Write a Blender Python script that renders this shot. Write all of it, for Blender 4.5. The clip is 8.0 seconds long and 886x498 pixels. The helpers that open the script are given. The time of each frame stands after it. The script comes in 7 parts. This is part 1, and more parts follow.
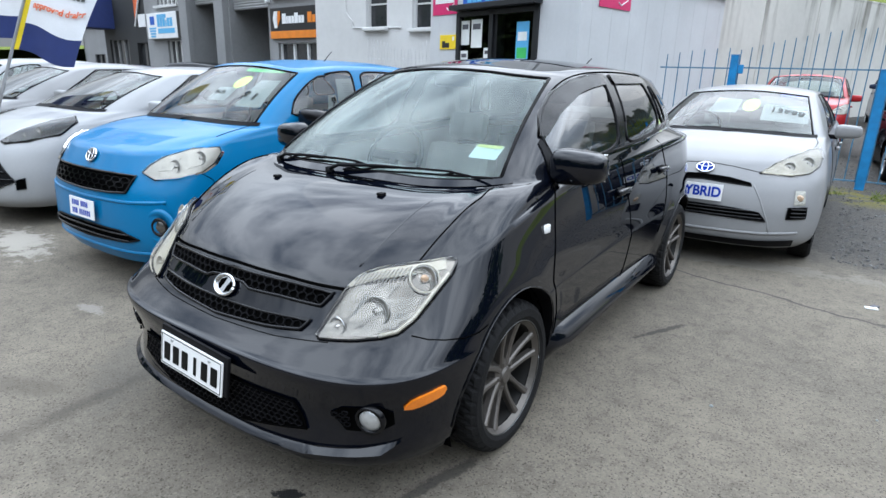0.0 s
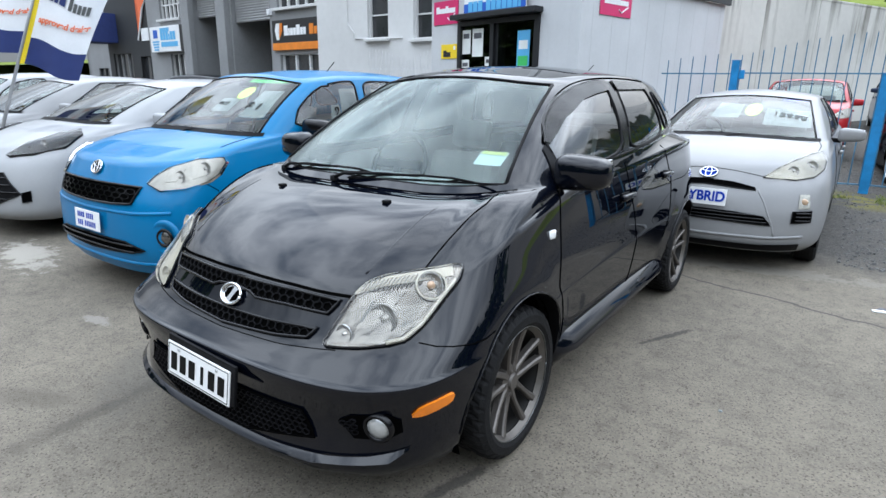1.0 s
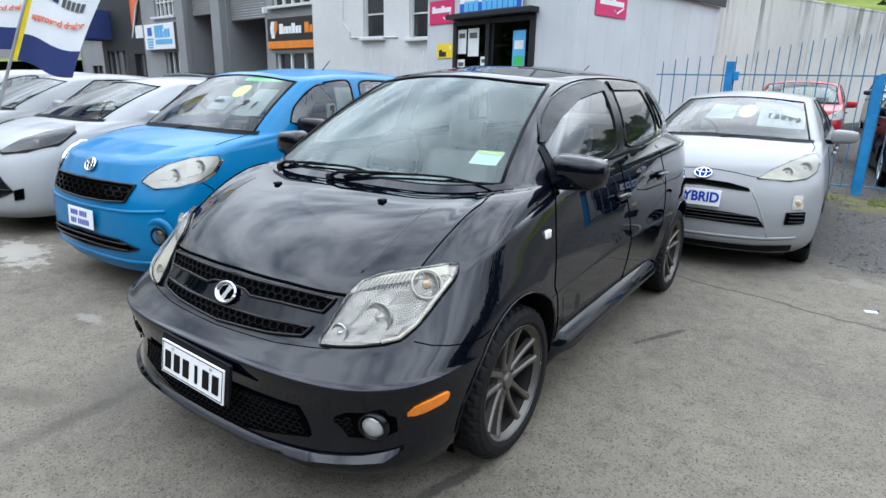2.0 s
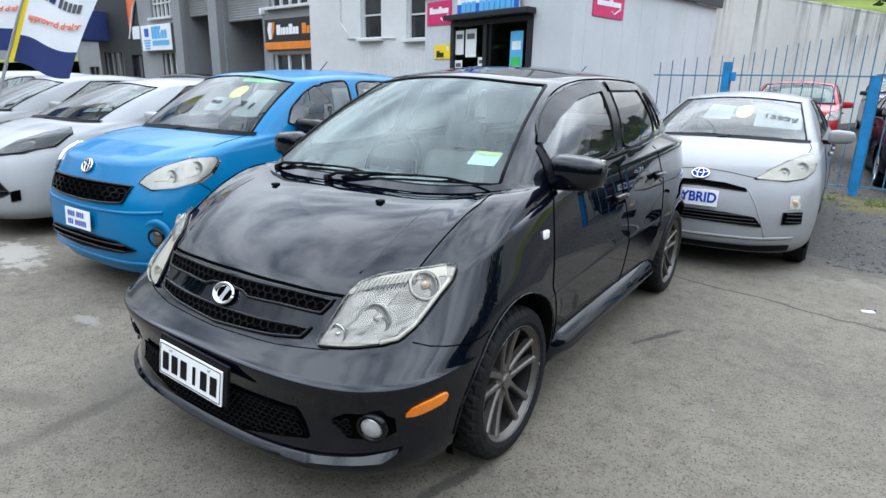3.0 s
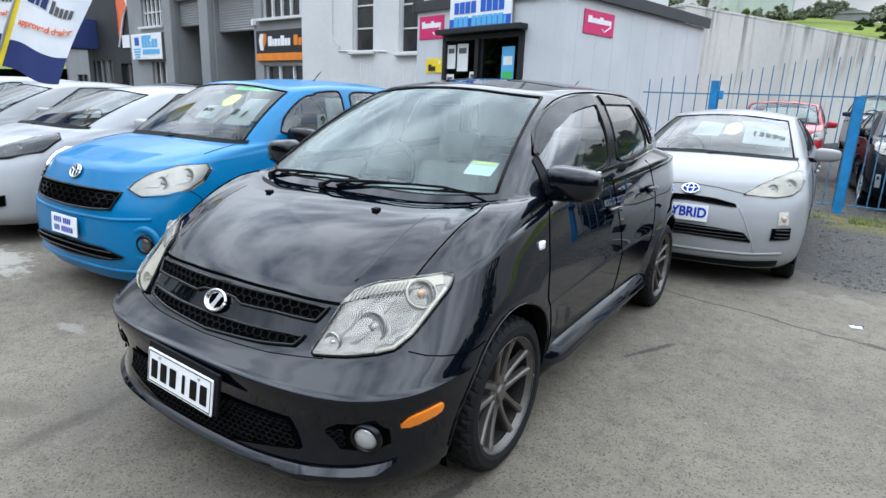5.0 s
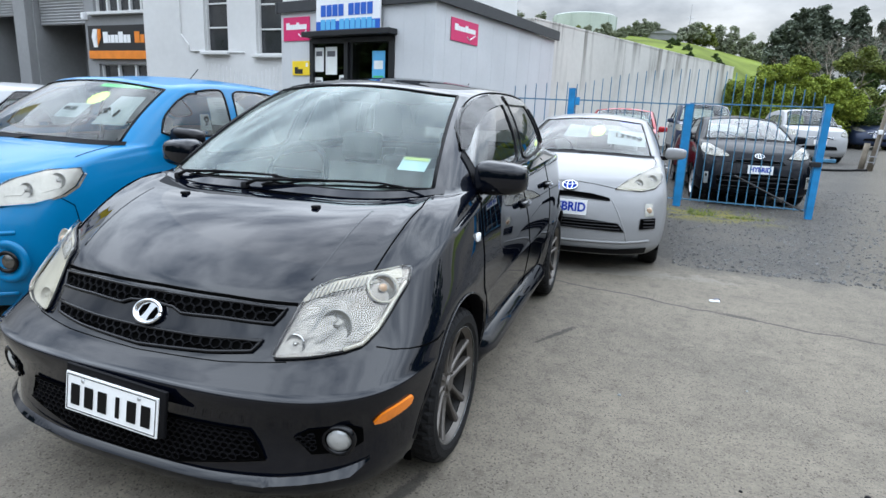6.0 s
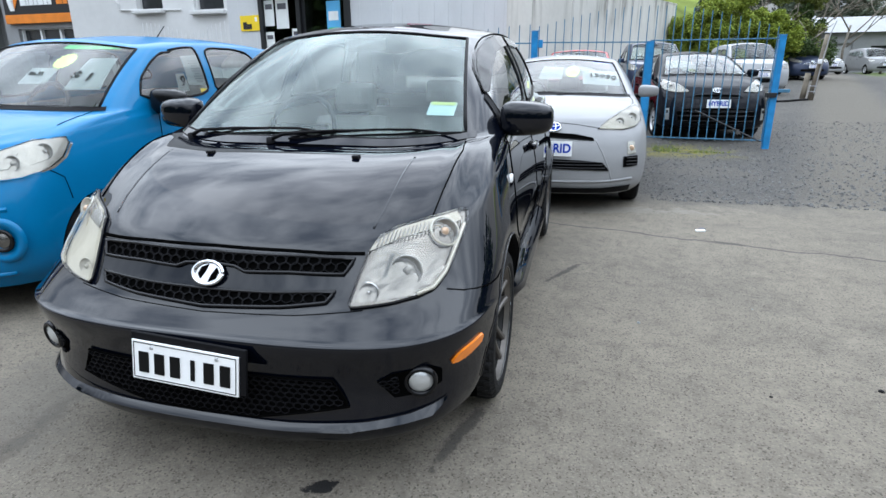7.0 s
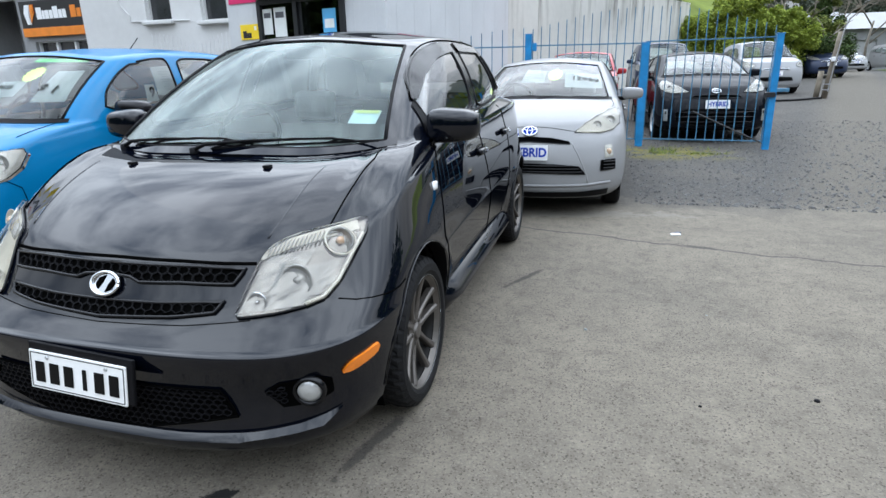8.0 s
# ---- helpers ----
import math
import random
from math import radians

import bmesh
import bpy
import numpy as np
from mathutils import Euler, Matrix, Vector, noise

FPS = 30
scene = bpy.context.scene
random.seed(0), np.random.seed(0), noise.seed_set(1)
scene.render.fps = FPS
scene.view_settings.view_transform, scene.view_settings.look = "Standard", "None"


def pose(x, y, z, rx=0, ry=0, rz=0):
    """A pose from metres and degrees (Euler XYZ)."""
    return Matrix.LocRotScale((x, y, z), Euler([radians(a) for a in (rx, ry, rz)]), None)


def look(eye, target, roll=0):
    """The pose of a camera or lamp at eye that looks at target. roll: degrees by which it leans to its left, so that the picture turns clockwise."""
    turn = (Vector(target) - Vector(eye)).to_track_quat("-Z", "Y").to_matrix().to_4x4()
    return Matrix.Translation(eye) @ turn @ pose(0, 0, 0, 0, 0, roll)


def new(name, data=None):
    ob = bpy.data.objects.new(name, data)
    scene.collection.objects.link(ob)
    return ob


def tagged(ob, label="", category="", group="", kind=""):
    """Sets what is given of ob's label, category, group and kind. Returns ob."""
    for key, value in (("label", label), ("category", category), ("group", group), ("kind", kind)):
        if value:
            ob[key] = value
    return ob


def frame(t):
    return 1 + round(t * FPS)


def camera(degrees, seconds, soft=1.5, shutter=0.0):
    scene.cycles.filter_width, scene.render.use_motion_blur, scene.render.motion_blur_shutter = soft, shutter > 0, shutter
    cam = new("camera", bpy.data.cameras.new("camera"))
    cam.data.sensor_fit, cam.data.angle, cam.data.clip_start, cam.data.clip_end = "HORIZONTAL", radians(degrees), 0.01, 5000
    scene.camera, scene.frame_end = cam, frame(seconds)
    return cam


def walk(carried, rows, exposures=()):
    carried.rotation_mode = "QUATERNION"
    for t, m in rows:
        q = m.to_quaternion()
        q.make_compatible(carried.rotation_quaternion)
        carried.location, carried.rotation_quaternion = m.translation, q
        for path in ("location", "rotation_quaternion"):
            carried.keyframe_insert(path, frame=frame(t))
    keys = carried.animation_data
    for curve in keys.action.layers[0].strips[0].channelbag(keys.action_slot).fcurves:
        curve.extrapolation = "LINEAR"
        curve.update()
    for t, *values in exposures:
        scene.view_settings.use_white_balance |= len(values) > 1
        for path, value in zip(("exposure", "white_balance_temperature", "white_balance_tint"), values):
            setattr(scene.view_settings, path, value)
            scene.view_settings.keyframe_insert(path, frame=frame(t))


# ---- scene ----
cam = camera(75.1, 8.0)
PATH = [
    (0, (1.733, -1.799, 1.405), (0.641, -0.224, 0.834), 1.57),
    (0.5, (1.729, -1.798, 1.393), (0.622, -0.230, 0.830), 1.26),
    (1, (1.725, -1.806, 1.397), (0.619, -0.230, 0.855), 0.85),
    (1.5, (1.724, -1.808, 1.396), (0.628, -0.225, 0.854), 1.06),
    (3, (1.721, -1.808, 1.394), (0.636, -0.217, 0.854), 1.17),
    (3.5, (1.732, -1.802, 1.394), (0.639, -0.217, 0.851), 0.56),
    (4, (1.729, -1.800, 1.393), (0.628, -0.217, 0.861), 0.76),
    (4.2, (1.717, -1.795, 1.385), (0.610, -0.215, 0.858), 1.55),
    (5.3, (1.659, -1.850, 1.363), (0.678, -0.168, 0.904), 2.72),
    (5.5, (1.596, -1.901, 1.351), (0.703, -0.165, 0.916), 2.56),
    (5.8, (1.505, -1.987, 1.354), (0.741, -0.193, 0.909), 0.9),
    (6, (1.431, -1.979, 1.323), (0.795, -0.138, 0.869), 2.66),
    (6.2, (1.399, -1.978, 1.307), (0.769, -0.136, 0.851), 1.6),
    (6.5, (1.272, -1.948, 1.298), (0.701, -0.092, 0.818), 1.59),
    (6.7, (1.208, -1.988, 1.290), (0.723, -0.110, 0.805), 1.4),
    (7, (1.115, -2.106, 1.279), (0.648, -0.256, 0.678), -0.26),
    (7.2, (1.087, -2.150, 1.280), (0.513, -0.348, 0.629), 0.1),
    (7.5, (1.126, -2.134, 1.272), (0.538, -0.335, 0.626), 0.82),
    (7.7, (1.230, -2.080, 1.258), (0.683, -0.266, 0.617), -1.4),
    (7.8, (1.322, -2.047, 1.267), (0.784, -0.229, 0.632), -2.5),
    (8, (1.496, -1.992, 1.288), (0.959, -0.157, 0.700), -1.28),
]
walk(cam, [(t, look(eye, target, roll)) for t, eye, target, roll in PATH])

# ---- world, sun, exposure ----
world = bpy.data.worlds.new("overcast_sky")
scene.world = world
world.use_nodes = True
wn, wl = world.node_tree.nodes, world.node_tree.links
wn.clear()
SUN_UP, SUN_ROUND = 48.0, 348.0
sky = wn.new("ShaderNodeTexSky")
sky.sky_type, sky.sun_disc = "NISHITA", False
sky.sun_elevation, sky.sun_rotation = radians(SUN_UP), radians(SUN_ROUND)
sky_level = wn.new("ShaderNodeVectorMath"); sky_level.operation = "SCALE"; sky_level.inputs[3].default_value = 0.10
wl.new(sky.outputs[0], sky_level.inputs[0])
coord = wn.new("ShaderNodeTexCoord")
stretch = wn.new("ShaderNodeMapping"); stretch.inputs["Scale"].default_value, stretch.inputs["Location"].default_value = (1.0, 1.0, 2.4), (3.1, 1.7, 0.4)
wl.new(coord.outputs["Generated"], stretch.inputs[0])
cloud = wn.new("ShaderNodeTexNoise")
cloud.inputs["Scale"].default_value, cloud.inputs["Detail"].default_value, cloud.inputs["Roughness"].default_value = 2.7, 8.0, 0.56
wl.new(stretch.outputs[0], cloud.inputs["Vector"])
tone = wn.new("ShaderNodeValToRGB")
tone.color_ramp.elements[0].position, tone.color_ramp.elements[0].color = 0.36, (0.36, 0.41, 0.47, 1)
tone.color_ramp.elements[1].position, tone.color_ramp.elements[1].color = 0.60, (1.06, 1.12, 1.17, 1)
wl.new(cloud.outputs["Fac"], tone.inputs[0])
cover = wn.new("ShaderNodeMix"); cover.data_type = "RGBA"; cover.inputs[0].default_value = 0.93
wl.new(sky_level.outputs[0], cover.inputs[6]); wl.new(tone.outputs[0], cover.inputs[7])
back = wn.new("ShaderNodeBackground"); back.inputs[1].default_value = 0.96
up = wn.new("ShaderNodeSeparateXYZ"); wl.new(coord.outputs["Generated"], up.inputs[0])
lift = wn.new("ShaderNodeMix"); lift.data_type = "RGBA"
lift.inputs[6].default_value, lift.inputs[7].default_value = (0.60, 0.595, 0.59, 1), (3.9, 4.13, 4.5, 1)
height = wn.new("ShaderNodeMapRange"); height.interpolation_type = "SMOOTHSTEP"
height.inputs[1].default_value, height.inputs[2].default_value = 0.08, 0.80
wl.new(up.outputs[2], height.inputs[0]); wl.new(height.outputs[0], lift.inputs[0])
dome = wn.new("ShaderNodeVectorMath"); dome.operation = "MULTIPLY"
wl.new(cover.outputs[2], dome.inputs[0]); wl.new(lift.outputs[2], dome.inputs[1])
# the cloud is thinner and brighter on the sun's side
side = wn.new("ShaderNodeMapRange")
side.inputs[1].default_value, side.inputs[2].default_value, side.inputs[3].default_value, side.inputs[4].default_value = -1.0, 1.0, 1.0, 1.36
wl.new(up.outputs[1], side.inputs[0])
glow = wn.new("ShaderNodeVectorMath"); glow.operation = "SCALE"
wl.new(dome.outputs[0], glow.inputs[0]); wl.new(side.outputs[0], glow.inputs[3])
wl.new(glow.outputs[0], back.inputs[0])
wout = wn.new("ShaderNodeOutputWorld")
wl.new(back.outputs[0], wout.inputs[0])

sun = new("sun", bpy.data.lights.new("sun", "SUN"))
sun.data.energy, sun.data.angle, sun.data.color = 0.5, radians(80), (1.0, 0.97, 0.92)
sun.matrix_world = look((0, 0, 20), (-20 * math.cos(radians(SUN_UP)) * math.sin(radians(SUN_ROUND)), -20 * math.cos(radians(SUN_UP)) * math.cos(radians(SUN_ROUND)), 20 - 20 * math.sin(radians(SUN_UP))))


# ---- materials ----
def material(name, colour, rough=0.5, metal=0.0, coat=0.0, var=0.12, scale=6.0, bump=0.0, bump_scale=60.0, coat_rough=0.03, spec=0.5, coat_ior=1.5):
    """A principled surface whose colour varies at two scales, with a fine relief."""
    m = bpy.data.materials.new(name)
    m.use_nodes = True
    n, l = m.node_tree.nodes, m.node_tree.links
    b = n["Principled BSDF"]
    b.inputs["Roughness"].default_value, b.inputs["Metallic"].default_value = rough, metal
    b.inputs["Coat Weight"].default_value, b.inputs["Coat Roughness"].default_value = coat, coat_rough
    b.inputs["Specular IOR Level"].default_value, b.inputs["Coat IOR"].default_value = spec, coat_ior
    tc = n.new("ShaderNodeTexCoord")
    if var:
        big, fine = n.new("ShaderNodeTexNoise"), n.new("ShaderNodeTexNoise")
        big.inputs["Scale"].default_value, big.inputs["Detail"].default_value = scale, 4
        fine.inputs["Scale"].default_value, fine.inputs["Detail"].default_value = scale * 14, 3
        l.new(tc.outputs["Object"], big.inputs[0]); l.new(tc.outputs["Object"], fine.inputs[0])
        add = n.new("ShaderNodeMath"); add.operation = "MULTIPLY_ADD"; add.inputs[1].default_value = 0.35
        l.new(fine.outputs[0], add.inputs[0]); l.new(big.outputs[0], add.inputs[2])
        ramp = n.new("ShaderNodeMapRange")
        ramp.inputs[1].default_value, ramp.inputs[2].default_value = 0.45, 0.9
        ramp.inputs[3].default_value, ramp.inputs[4].default_value = 1 - var, 1 + var
        l.new(add.outputs[0], ramp.inputs[0])
        mul = n.new("ShaderNodeVectorMath"); mul.operation = "SCALE"
        mul.inputs[0].default_value = colour
        l.new(ramp.outputs[0], mul.inputs[3]); l.new(mul.outputs[0], b.inputs["Base Color"])
    else:
        b.inputs["Base Color"].default_value = (*colour, 1)
    if bump:
        tex = n.new("ShaderNodeTexNoise"); tex.inputs["Scale"].default_value, tex.inputs["Detail"].default_value = bump_scale, 5
        bm_ = n.new("ShaderNodeBump"); bm_.inputs["Strength"].default_value, bm_.inputs["Distance"].default_value = bump, 0.01
        l.new(tc.outputs["Object"], tex.inputs[0]); l.new(tex.outputs[0], bm_.inputs["Height"]); l.new(bm_.outputs[0], b.inputs["Normal"])
    return m


def glass(name, tint, ior=1.6, rough=0.0, sheen=(1.0, 1.0, 1.0)):
    """Thin glass: tinted see-through with a Fresnel gloss."""
    m = bpy.data.materials.new(name)
    m.use_nodes = True
    n, l = m.node_tree.nodes, m.node_tree.links
    n.remove(n["Principled BSDF"])
    clear, gloss, mix, fres = n.new("ShaderNodeBsdfTransparent"), n.new("ShaderNodeBsdfGlossy"), n.new("ShaderNodeMixShader"), n.new("ShaderNodeFresnel")
    clear.inputs[0].default_value = (*tint, 1)
    gloss.inputs["Roughness"].default_value, gloss.inputs["Color"].default_value = rough, (*sheen, 1)
    fres.inputs[0].default_value = ior
    l.new(fres.outputs[0], mix.inputs[0]); l.new(clear.outputs[0], mix.inputs[1]); l.new(gloss.outputs[0], mix.inputs[2])
    l.new(mix.outputs[0], n["Material Output"].inputs[0])
    return m


def paint(name, colour, metal=0.0, rough=0.35, flake=0.04):
    return material(name, colour, rough, metal, 0.55, flake, 3.0, 0.0, 60, 0.02, 0.1, 1.42)


M = dict(
    black_paint=material("black_car_paint", (0.0014, 0.0022, 0.005), 0.5, 0.0, 1.0, 0.05, 3.0, coat_rough=0.012, spec=0.0, coat_ior=1.47),
    # duller copy of the black paint, to hold down the hybrid's sky reflections
    weak_coat_black=material("weak_coat_black_car_paint", (0.004, 0.005, 0.008), 0.5, 0.0, 0.5, 0.1, 3.0, coat_rough=0.05, spec=0.0, coat_ior=1.36),
    blue_paint=material("blue_car_paint", (0.0, 0.14, 0.315), 0.4, 0.0, 0.5, 0.04, 3.0, coat_rough=0.02, spec=0.08, coat_ior=1.42),
    white_paint=paint("white_car_paint", (0.30, 0.305, 0.31), 0.0, 0.4),
    silver_paint=paint("silver_car_paint", (0.228, 0.229, 0.231), 0.05, 0.4),
    red_paint=paint("red_car_paint", (0.35, 0.02, 0.025), 0.1, 0.35),
    navy_paint=paint("dark_blue_car_paint", (0.02, 0.03, 0.06), 0.2, 0.35),
    trim=material("black_plastic", (0.006, 0.006, 0.007), 0.5, var=0.15, scale=20, spec=0.08),
    gloss_black=material("gloss_black_plastic", (0.004, 0.004, 0.005), 0.18, coat=0.12, var=0.05, spec=0.2),
    # near-black: flush sheets of it paint in the shade of openings and gaps
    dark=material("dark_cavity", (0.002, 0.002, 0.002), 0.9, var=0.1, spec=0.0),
    rubber=material("tyre_rubber", (0.009, 0.009, 0.0095), 0.7, spec=0.15, var=0.25, scale=12, bump=0.3, bump_scale=150),
    gunmetal=material("gunmetal_alloy", (0.115, 0.104, 0.094), 0.42, 0.6, var=0.12, scale=18),
    # dark copy of the alloy: shade behind the spokes is in its colour
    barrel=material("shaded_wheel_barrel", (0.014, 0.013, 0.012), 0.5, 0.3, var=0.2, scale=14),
    alloy=material("silver_wheel", (0.55, 0.56, 0.57), 0.35, 0.7, var=0.1),
    peach=material("peach_bulb_glass", (0.48, 0.33, 0.22), 0.25, coat=0.5, var=0.1, scale=30),
    facet_chrome=material("facetted_lamp_chrome", (0.21, 0.207, 0.198), 0.26, 0.85, var=0.3, scale=40),
    grey_chrome=material("shaded_lamp_chrome", (0.12, 0.125, 0.125), 0.2, 0.8, var=0.25, scale=30),
    chrome=material("chrome", (0.75, 0.76, 0.78), 0.12, 1.0, var=0.05),
    steel=material("brake_steel", (0.05, 0.047, 0.044), 0.5, 0.7, var=0.2),
    seat=material("grey_seat_cloth", (0.45, 0.455, 0.44), 0.9, var=0.2, scale=15, bump=0.2),
    dash=material("grey_dash_plastic", (0.2, 0.205, 0.205), 0.6, var=0.12),
    amber=material("amber_lens", (0.85, 0.22, 0.01), 0.25, coat=0.6, var=0.1, scale=30),
    red_lens=material("red_lens", (0.4, 0.01, 0.01), 0.2, coat=0.6),
    reflector=material("lamp_reflector", (0.165, 0.158, 0.148), 0.16, 0.75, var=0.35, scale=11, bump=0.9, bump_scale=9),
    lamp_bowl=material("lamp_bowl_bright", (0.33, 0.33, 0.315), 0.25, 0.6, var=0.15, scale=30, bump=0.3, bump_scale=80),
    bright_lamp=material("bright_lamp_reflector", (0.55, 0.56, 0.56), 0.2, 0.55, var=0.12, scale=24, bump=0.4, bump_scale=28),
    clear_lamp=material("pale_cream_lamp_reflector", (0.37, 0.362, 0.32), 0.22, 0.5, var=0.2, scale=20, bump=0.5, bump_scale=22),
    facet=material("lamp_facet", (0.36, 0.36, 0.34), 0.3, 0.45, var=0.2, scale=40, bump=0.3, bump_scale=50),
    liner=material("pale_headliner_cloth", (0.42, 0.42, 0.40), 0.9, var=0.08, scale=8),
    hazed=material("yellowed_lamp_plastic", (0.44, 0.425, 0.365), 0.4, coat=0.5, var=0.1, scale=10),
    white=material("white_plastic", (0.8, 0.8, 0.79), 0.4, var=0.05),
    blue_ink=material("blue_print", (0.002, 0.038, 0.36), 0.5, var=0.05, spec=0.1),
    black_ink=material("black_print", (0.006, 0.006, 0.006), 0.5, var=0.05, spec=0.1),
    yellow_ink=material("yellow_print", (0.85, 0.6, 0.02), 0.5, var=0.05),
    star=material("lime_star_paper", (0.72, 0.85, 0.12), 0.6, var=0.05),
    faded_star=material("faded_lime_print", (0.42, 0.47, 0.16), 0.6, var=0.05),
    # white paper greyed: its dimness behind the glass is put into the colour
    dimmed_paper=material("dimmed_price_paper", (0.17, 0.19, 0.185), 0.7, var=0.06),
    grey_ink=material("grey_print", (0.10, 0.105, 0.105), 0.6, var=0.05, spec=0.1),
    paper=material("white_paper", (0.78, 0.8, 0.78), 0.7, var=0.06),
    sticker=material("pale_blue_sticker", (0.38, 0.46, 0.47), 0.6, var=0.08, scale=60),
    green_ink=material("green_print", (0.05, 0.5, 0.12), 0.5, var=0.05),
    mirror=material("mirror_glass", (0.8, 0.8, 0.8), 0.03, 1.0, var=0.0),
    windscreen=glass("windscreen_glass", (0.80, 0.92, 0.89), 1.56, 0.0, (0.87, 0.98, 0.97)),
    plain_windscreen=glass("plain_windscreen_glass", (0.80, 0.89, 0.86), 1.42),
    side_glass=glass("side_glass", (0.82, 0.89, 0.87), 1.65),
    dusky_glass=glass("dusky_side_glass", (0.50, 0.55, 0.54), 2.1),
    privacy=glass("privacy_glass", (0.08, 0.085, 0.09), 1.9),
    lamp_glass=glass("lamp_cover", (0.93, 0.905, 0.86), 1.45),
    visor=glass("smoked_visor", (0.17, 0.14, 0.13), 1.32, 0.25),
)


# ---- building helpers ----
def mesh_of(bm, name, mats, smooth=False):
    me = bpy.data.meshes.new(name)
    bmesh.ops.recalc_face_normals(bm, faces=bm.faces)
    bm.to_mesh(me); bm.free()
    for m in (mats if isinstance(mats, (list, tuple)) else [mats]):
        me.materials.append(m)
    if smooth:
        me.polygons.foreach_set("use_smooth", [True] * len(me.polygons))
    return me


def part(name, bm, mat, parent, label="", smooth=False, at=None):
    """Links a bmesh as one mesh object under a thing or a part."""
    ob = new(name, mesh_of(bm, name, mat, smooth))
    if parent is not None:
        ob.parent = parent
    if at is not None:
        ob.matrix_basis = at
    return tagged(ob, label)


def thing(name, m, label, category, group="", kind=""):
    ob = new(name)
    ob.empty_display_size = 0.1
    ob.matrix_basis = m
    return tagged(ob, label, category, group, kind)


def put_box(bm, size, centre, bevel=0.0, turn=None, seg=2):
    m = Matrix.Translation(centre) @ (turn if turn is not None else Matrix()) @ Matrix.Diagonal((*size, 1))
    made = bmesh.ops.create_cube(bm, size=1.0, matrix=m)
    if bevel:
        edges = list({e for v in made["verts"] for e in v.link_edges})
        bmesh.ops.bevel(bm, geom=edges, offset=bevel, segments=seg, affect="EDGES", profile=0.6)
    return bm


def box(size, centre=(0, 0, 0), bevel=0.0, turn=None):
    return put_box(bmesh.new(), size, centre, bevel, turn)


def put_tube(bm, points, radius, sides=8, taper=None):
    """A tube along points; its ends are closed."""
    pts = [Vector(p) for p in points]
    rings = []
    for i, p in enumerate(pts):
        d = (pts[min(i + 1, len(pts) - 1)] - pts[max(i - 1, 0)]).normalized()
        a = d.cross(Vector((0, 0, 1)) if abs(d.z) < 0.95 else Vector((1, 0, 0))).normalized()
        b = d.cross(a)
        r = radius if taper is None else radius + (taper - radius) * i / (len(pts) - 1)
        rings.append([bm.verts.new(p + r * (a * math.cos(k * math.tau / sides) + b * math.sin(k * math.tau / sides))) for k in range(sides)])
    for r0, r1 in zip(rings, rings[1:]):
        for k in range(sides):
            bm.faces.new((r0[k], r0[(k + 1) % sides], r1[(k + 1) % sides], r1[k]))
    bm.faces.new(rings[0][::-1]); bm.faces.new(rings[-1])
    return bm


def tube(points, radius, sides=8, taper=None):
    return put_tube(bmesh.new(), points, radius, sides, taper)


def put_lathe(bm, profile, sides=32, m=None):
    """Turns (radius, height) pairs about the x axis; the height lies along x."""
    m = m or Matrix()
    rings = [[bm.verts.new(m @ Vector((h, r * math.cos(k * math.tau / sides), r * math.sin(k * math.tau / sides)))) for k in range(sides)] for r, h in profile]
    for r0, r1 in zip(rings, rings[1:]):
        for k in range(sides):
            bm.faces.new((r0[k], r0[(k + 1) % sides], r1[(k + 1) % sides], r1[k]))
    return bm


def lathe(profile, sides=32, m=None):
    return put_lathe(bmesh.new(), profile, sides, m)


def prism(outline, depth, m):
    """A flat outline in x and z, thick along y, laid by m."""
    bm = bmesh.new()
    f = [bm.verts.new(m @ Vector((x, 0, z))) for x, z in outline]
    b = [bm.verts.new(m @ Vector((x, depth, z))) for x, z in outline]
    bm.faces.new(f); bm.faces.new(b[::-1])
    for i in range(len(f)):
        j = (i + 1) % len(f)
        bm.faces.new((f[i], b[i], b[j], f[j]))
    bmesh.ops.triangulate(bm, faces=[x for x in bm.faces if len(x.verts) > 4])
    return bm


def lettering(name, text, size, mat, parent, m, label="", squeeze=1.0, depth=0.002, shear=0.0, bold=0.022, bend=None):
    """Raised lettering, one part a character, standing in x and z and facing -y, centred on m."""
    cu = bpy.data.curves.new(name, "FONT")
    cu.body, cu.size, cu.extrude, cu.align_x, cu.align_y, cu.offset, cu.shear = text, size, depth, "CENTER", "CENTER", size * bold, shear
    tmp = bpy.data.objects.new("tmp", cu)
    scene.collection.objects.link(tmp)
    bpy.context.view_layer.update()
    me = bpy.data.meshes.new_from_object(tmp.evaluated_get(bpy.context.evaluated_depsgraph_get()))
    bpy.data.objects.remove(tmp)
    me.transform(Matrix.Diagonal((squeeze, 1, 1, 1)))
    me.transform(pose(0, 0, 0, 90, 0, 0))
    me.materials.clear(); me.materials.append(mat)
    whole = bmesh.new()
    whole.from_mesh(me)
    if bend:
        for v in whole.verts:
            v.co = bend(v.co)
    left = set(whole.faces)
    while left:
        todo, island = [left.pop()], []
        while todo:
            f = todo.pop()
            island.append(f)
            for e in f.edges:
                for g in e.link_faces:
                    if g in left:
                        left.remove(g); todo.append(g)
        made, one = {}, bmesh.new()
        for f in island:
            for v in f.verts:
                if v not in made:
                    made[v] = one.verts.new(v.co)
            one.faces.new([made[v] for v in f.verts])
        part(name, one, mat, parent, label, at=m)
    whole.free()


def rounded(outline, times=2):
    """A closed outline with its corners cut off, again and again."""
    for _ in range(times):
        outline = [q for a, b in zip(outline, outline[1:] + outline[:1]) for q in ((a[0] * 0.82 + b[0] * 0.18, a[1] * 0.82 + b[1] * 0.18), (a[0] * 0.18 + b[0] * 0.82, a[1] * 0.18 + b[1] * 0.82))]
    return outline


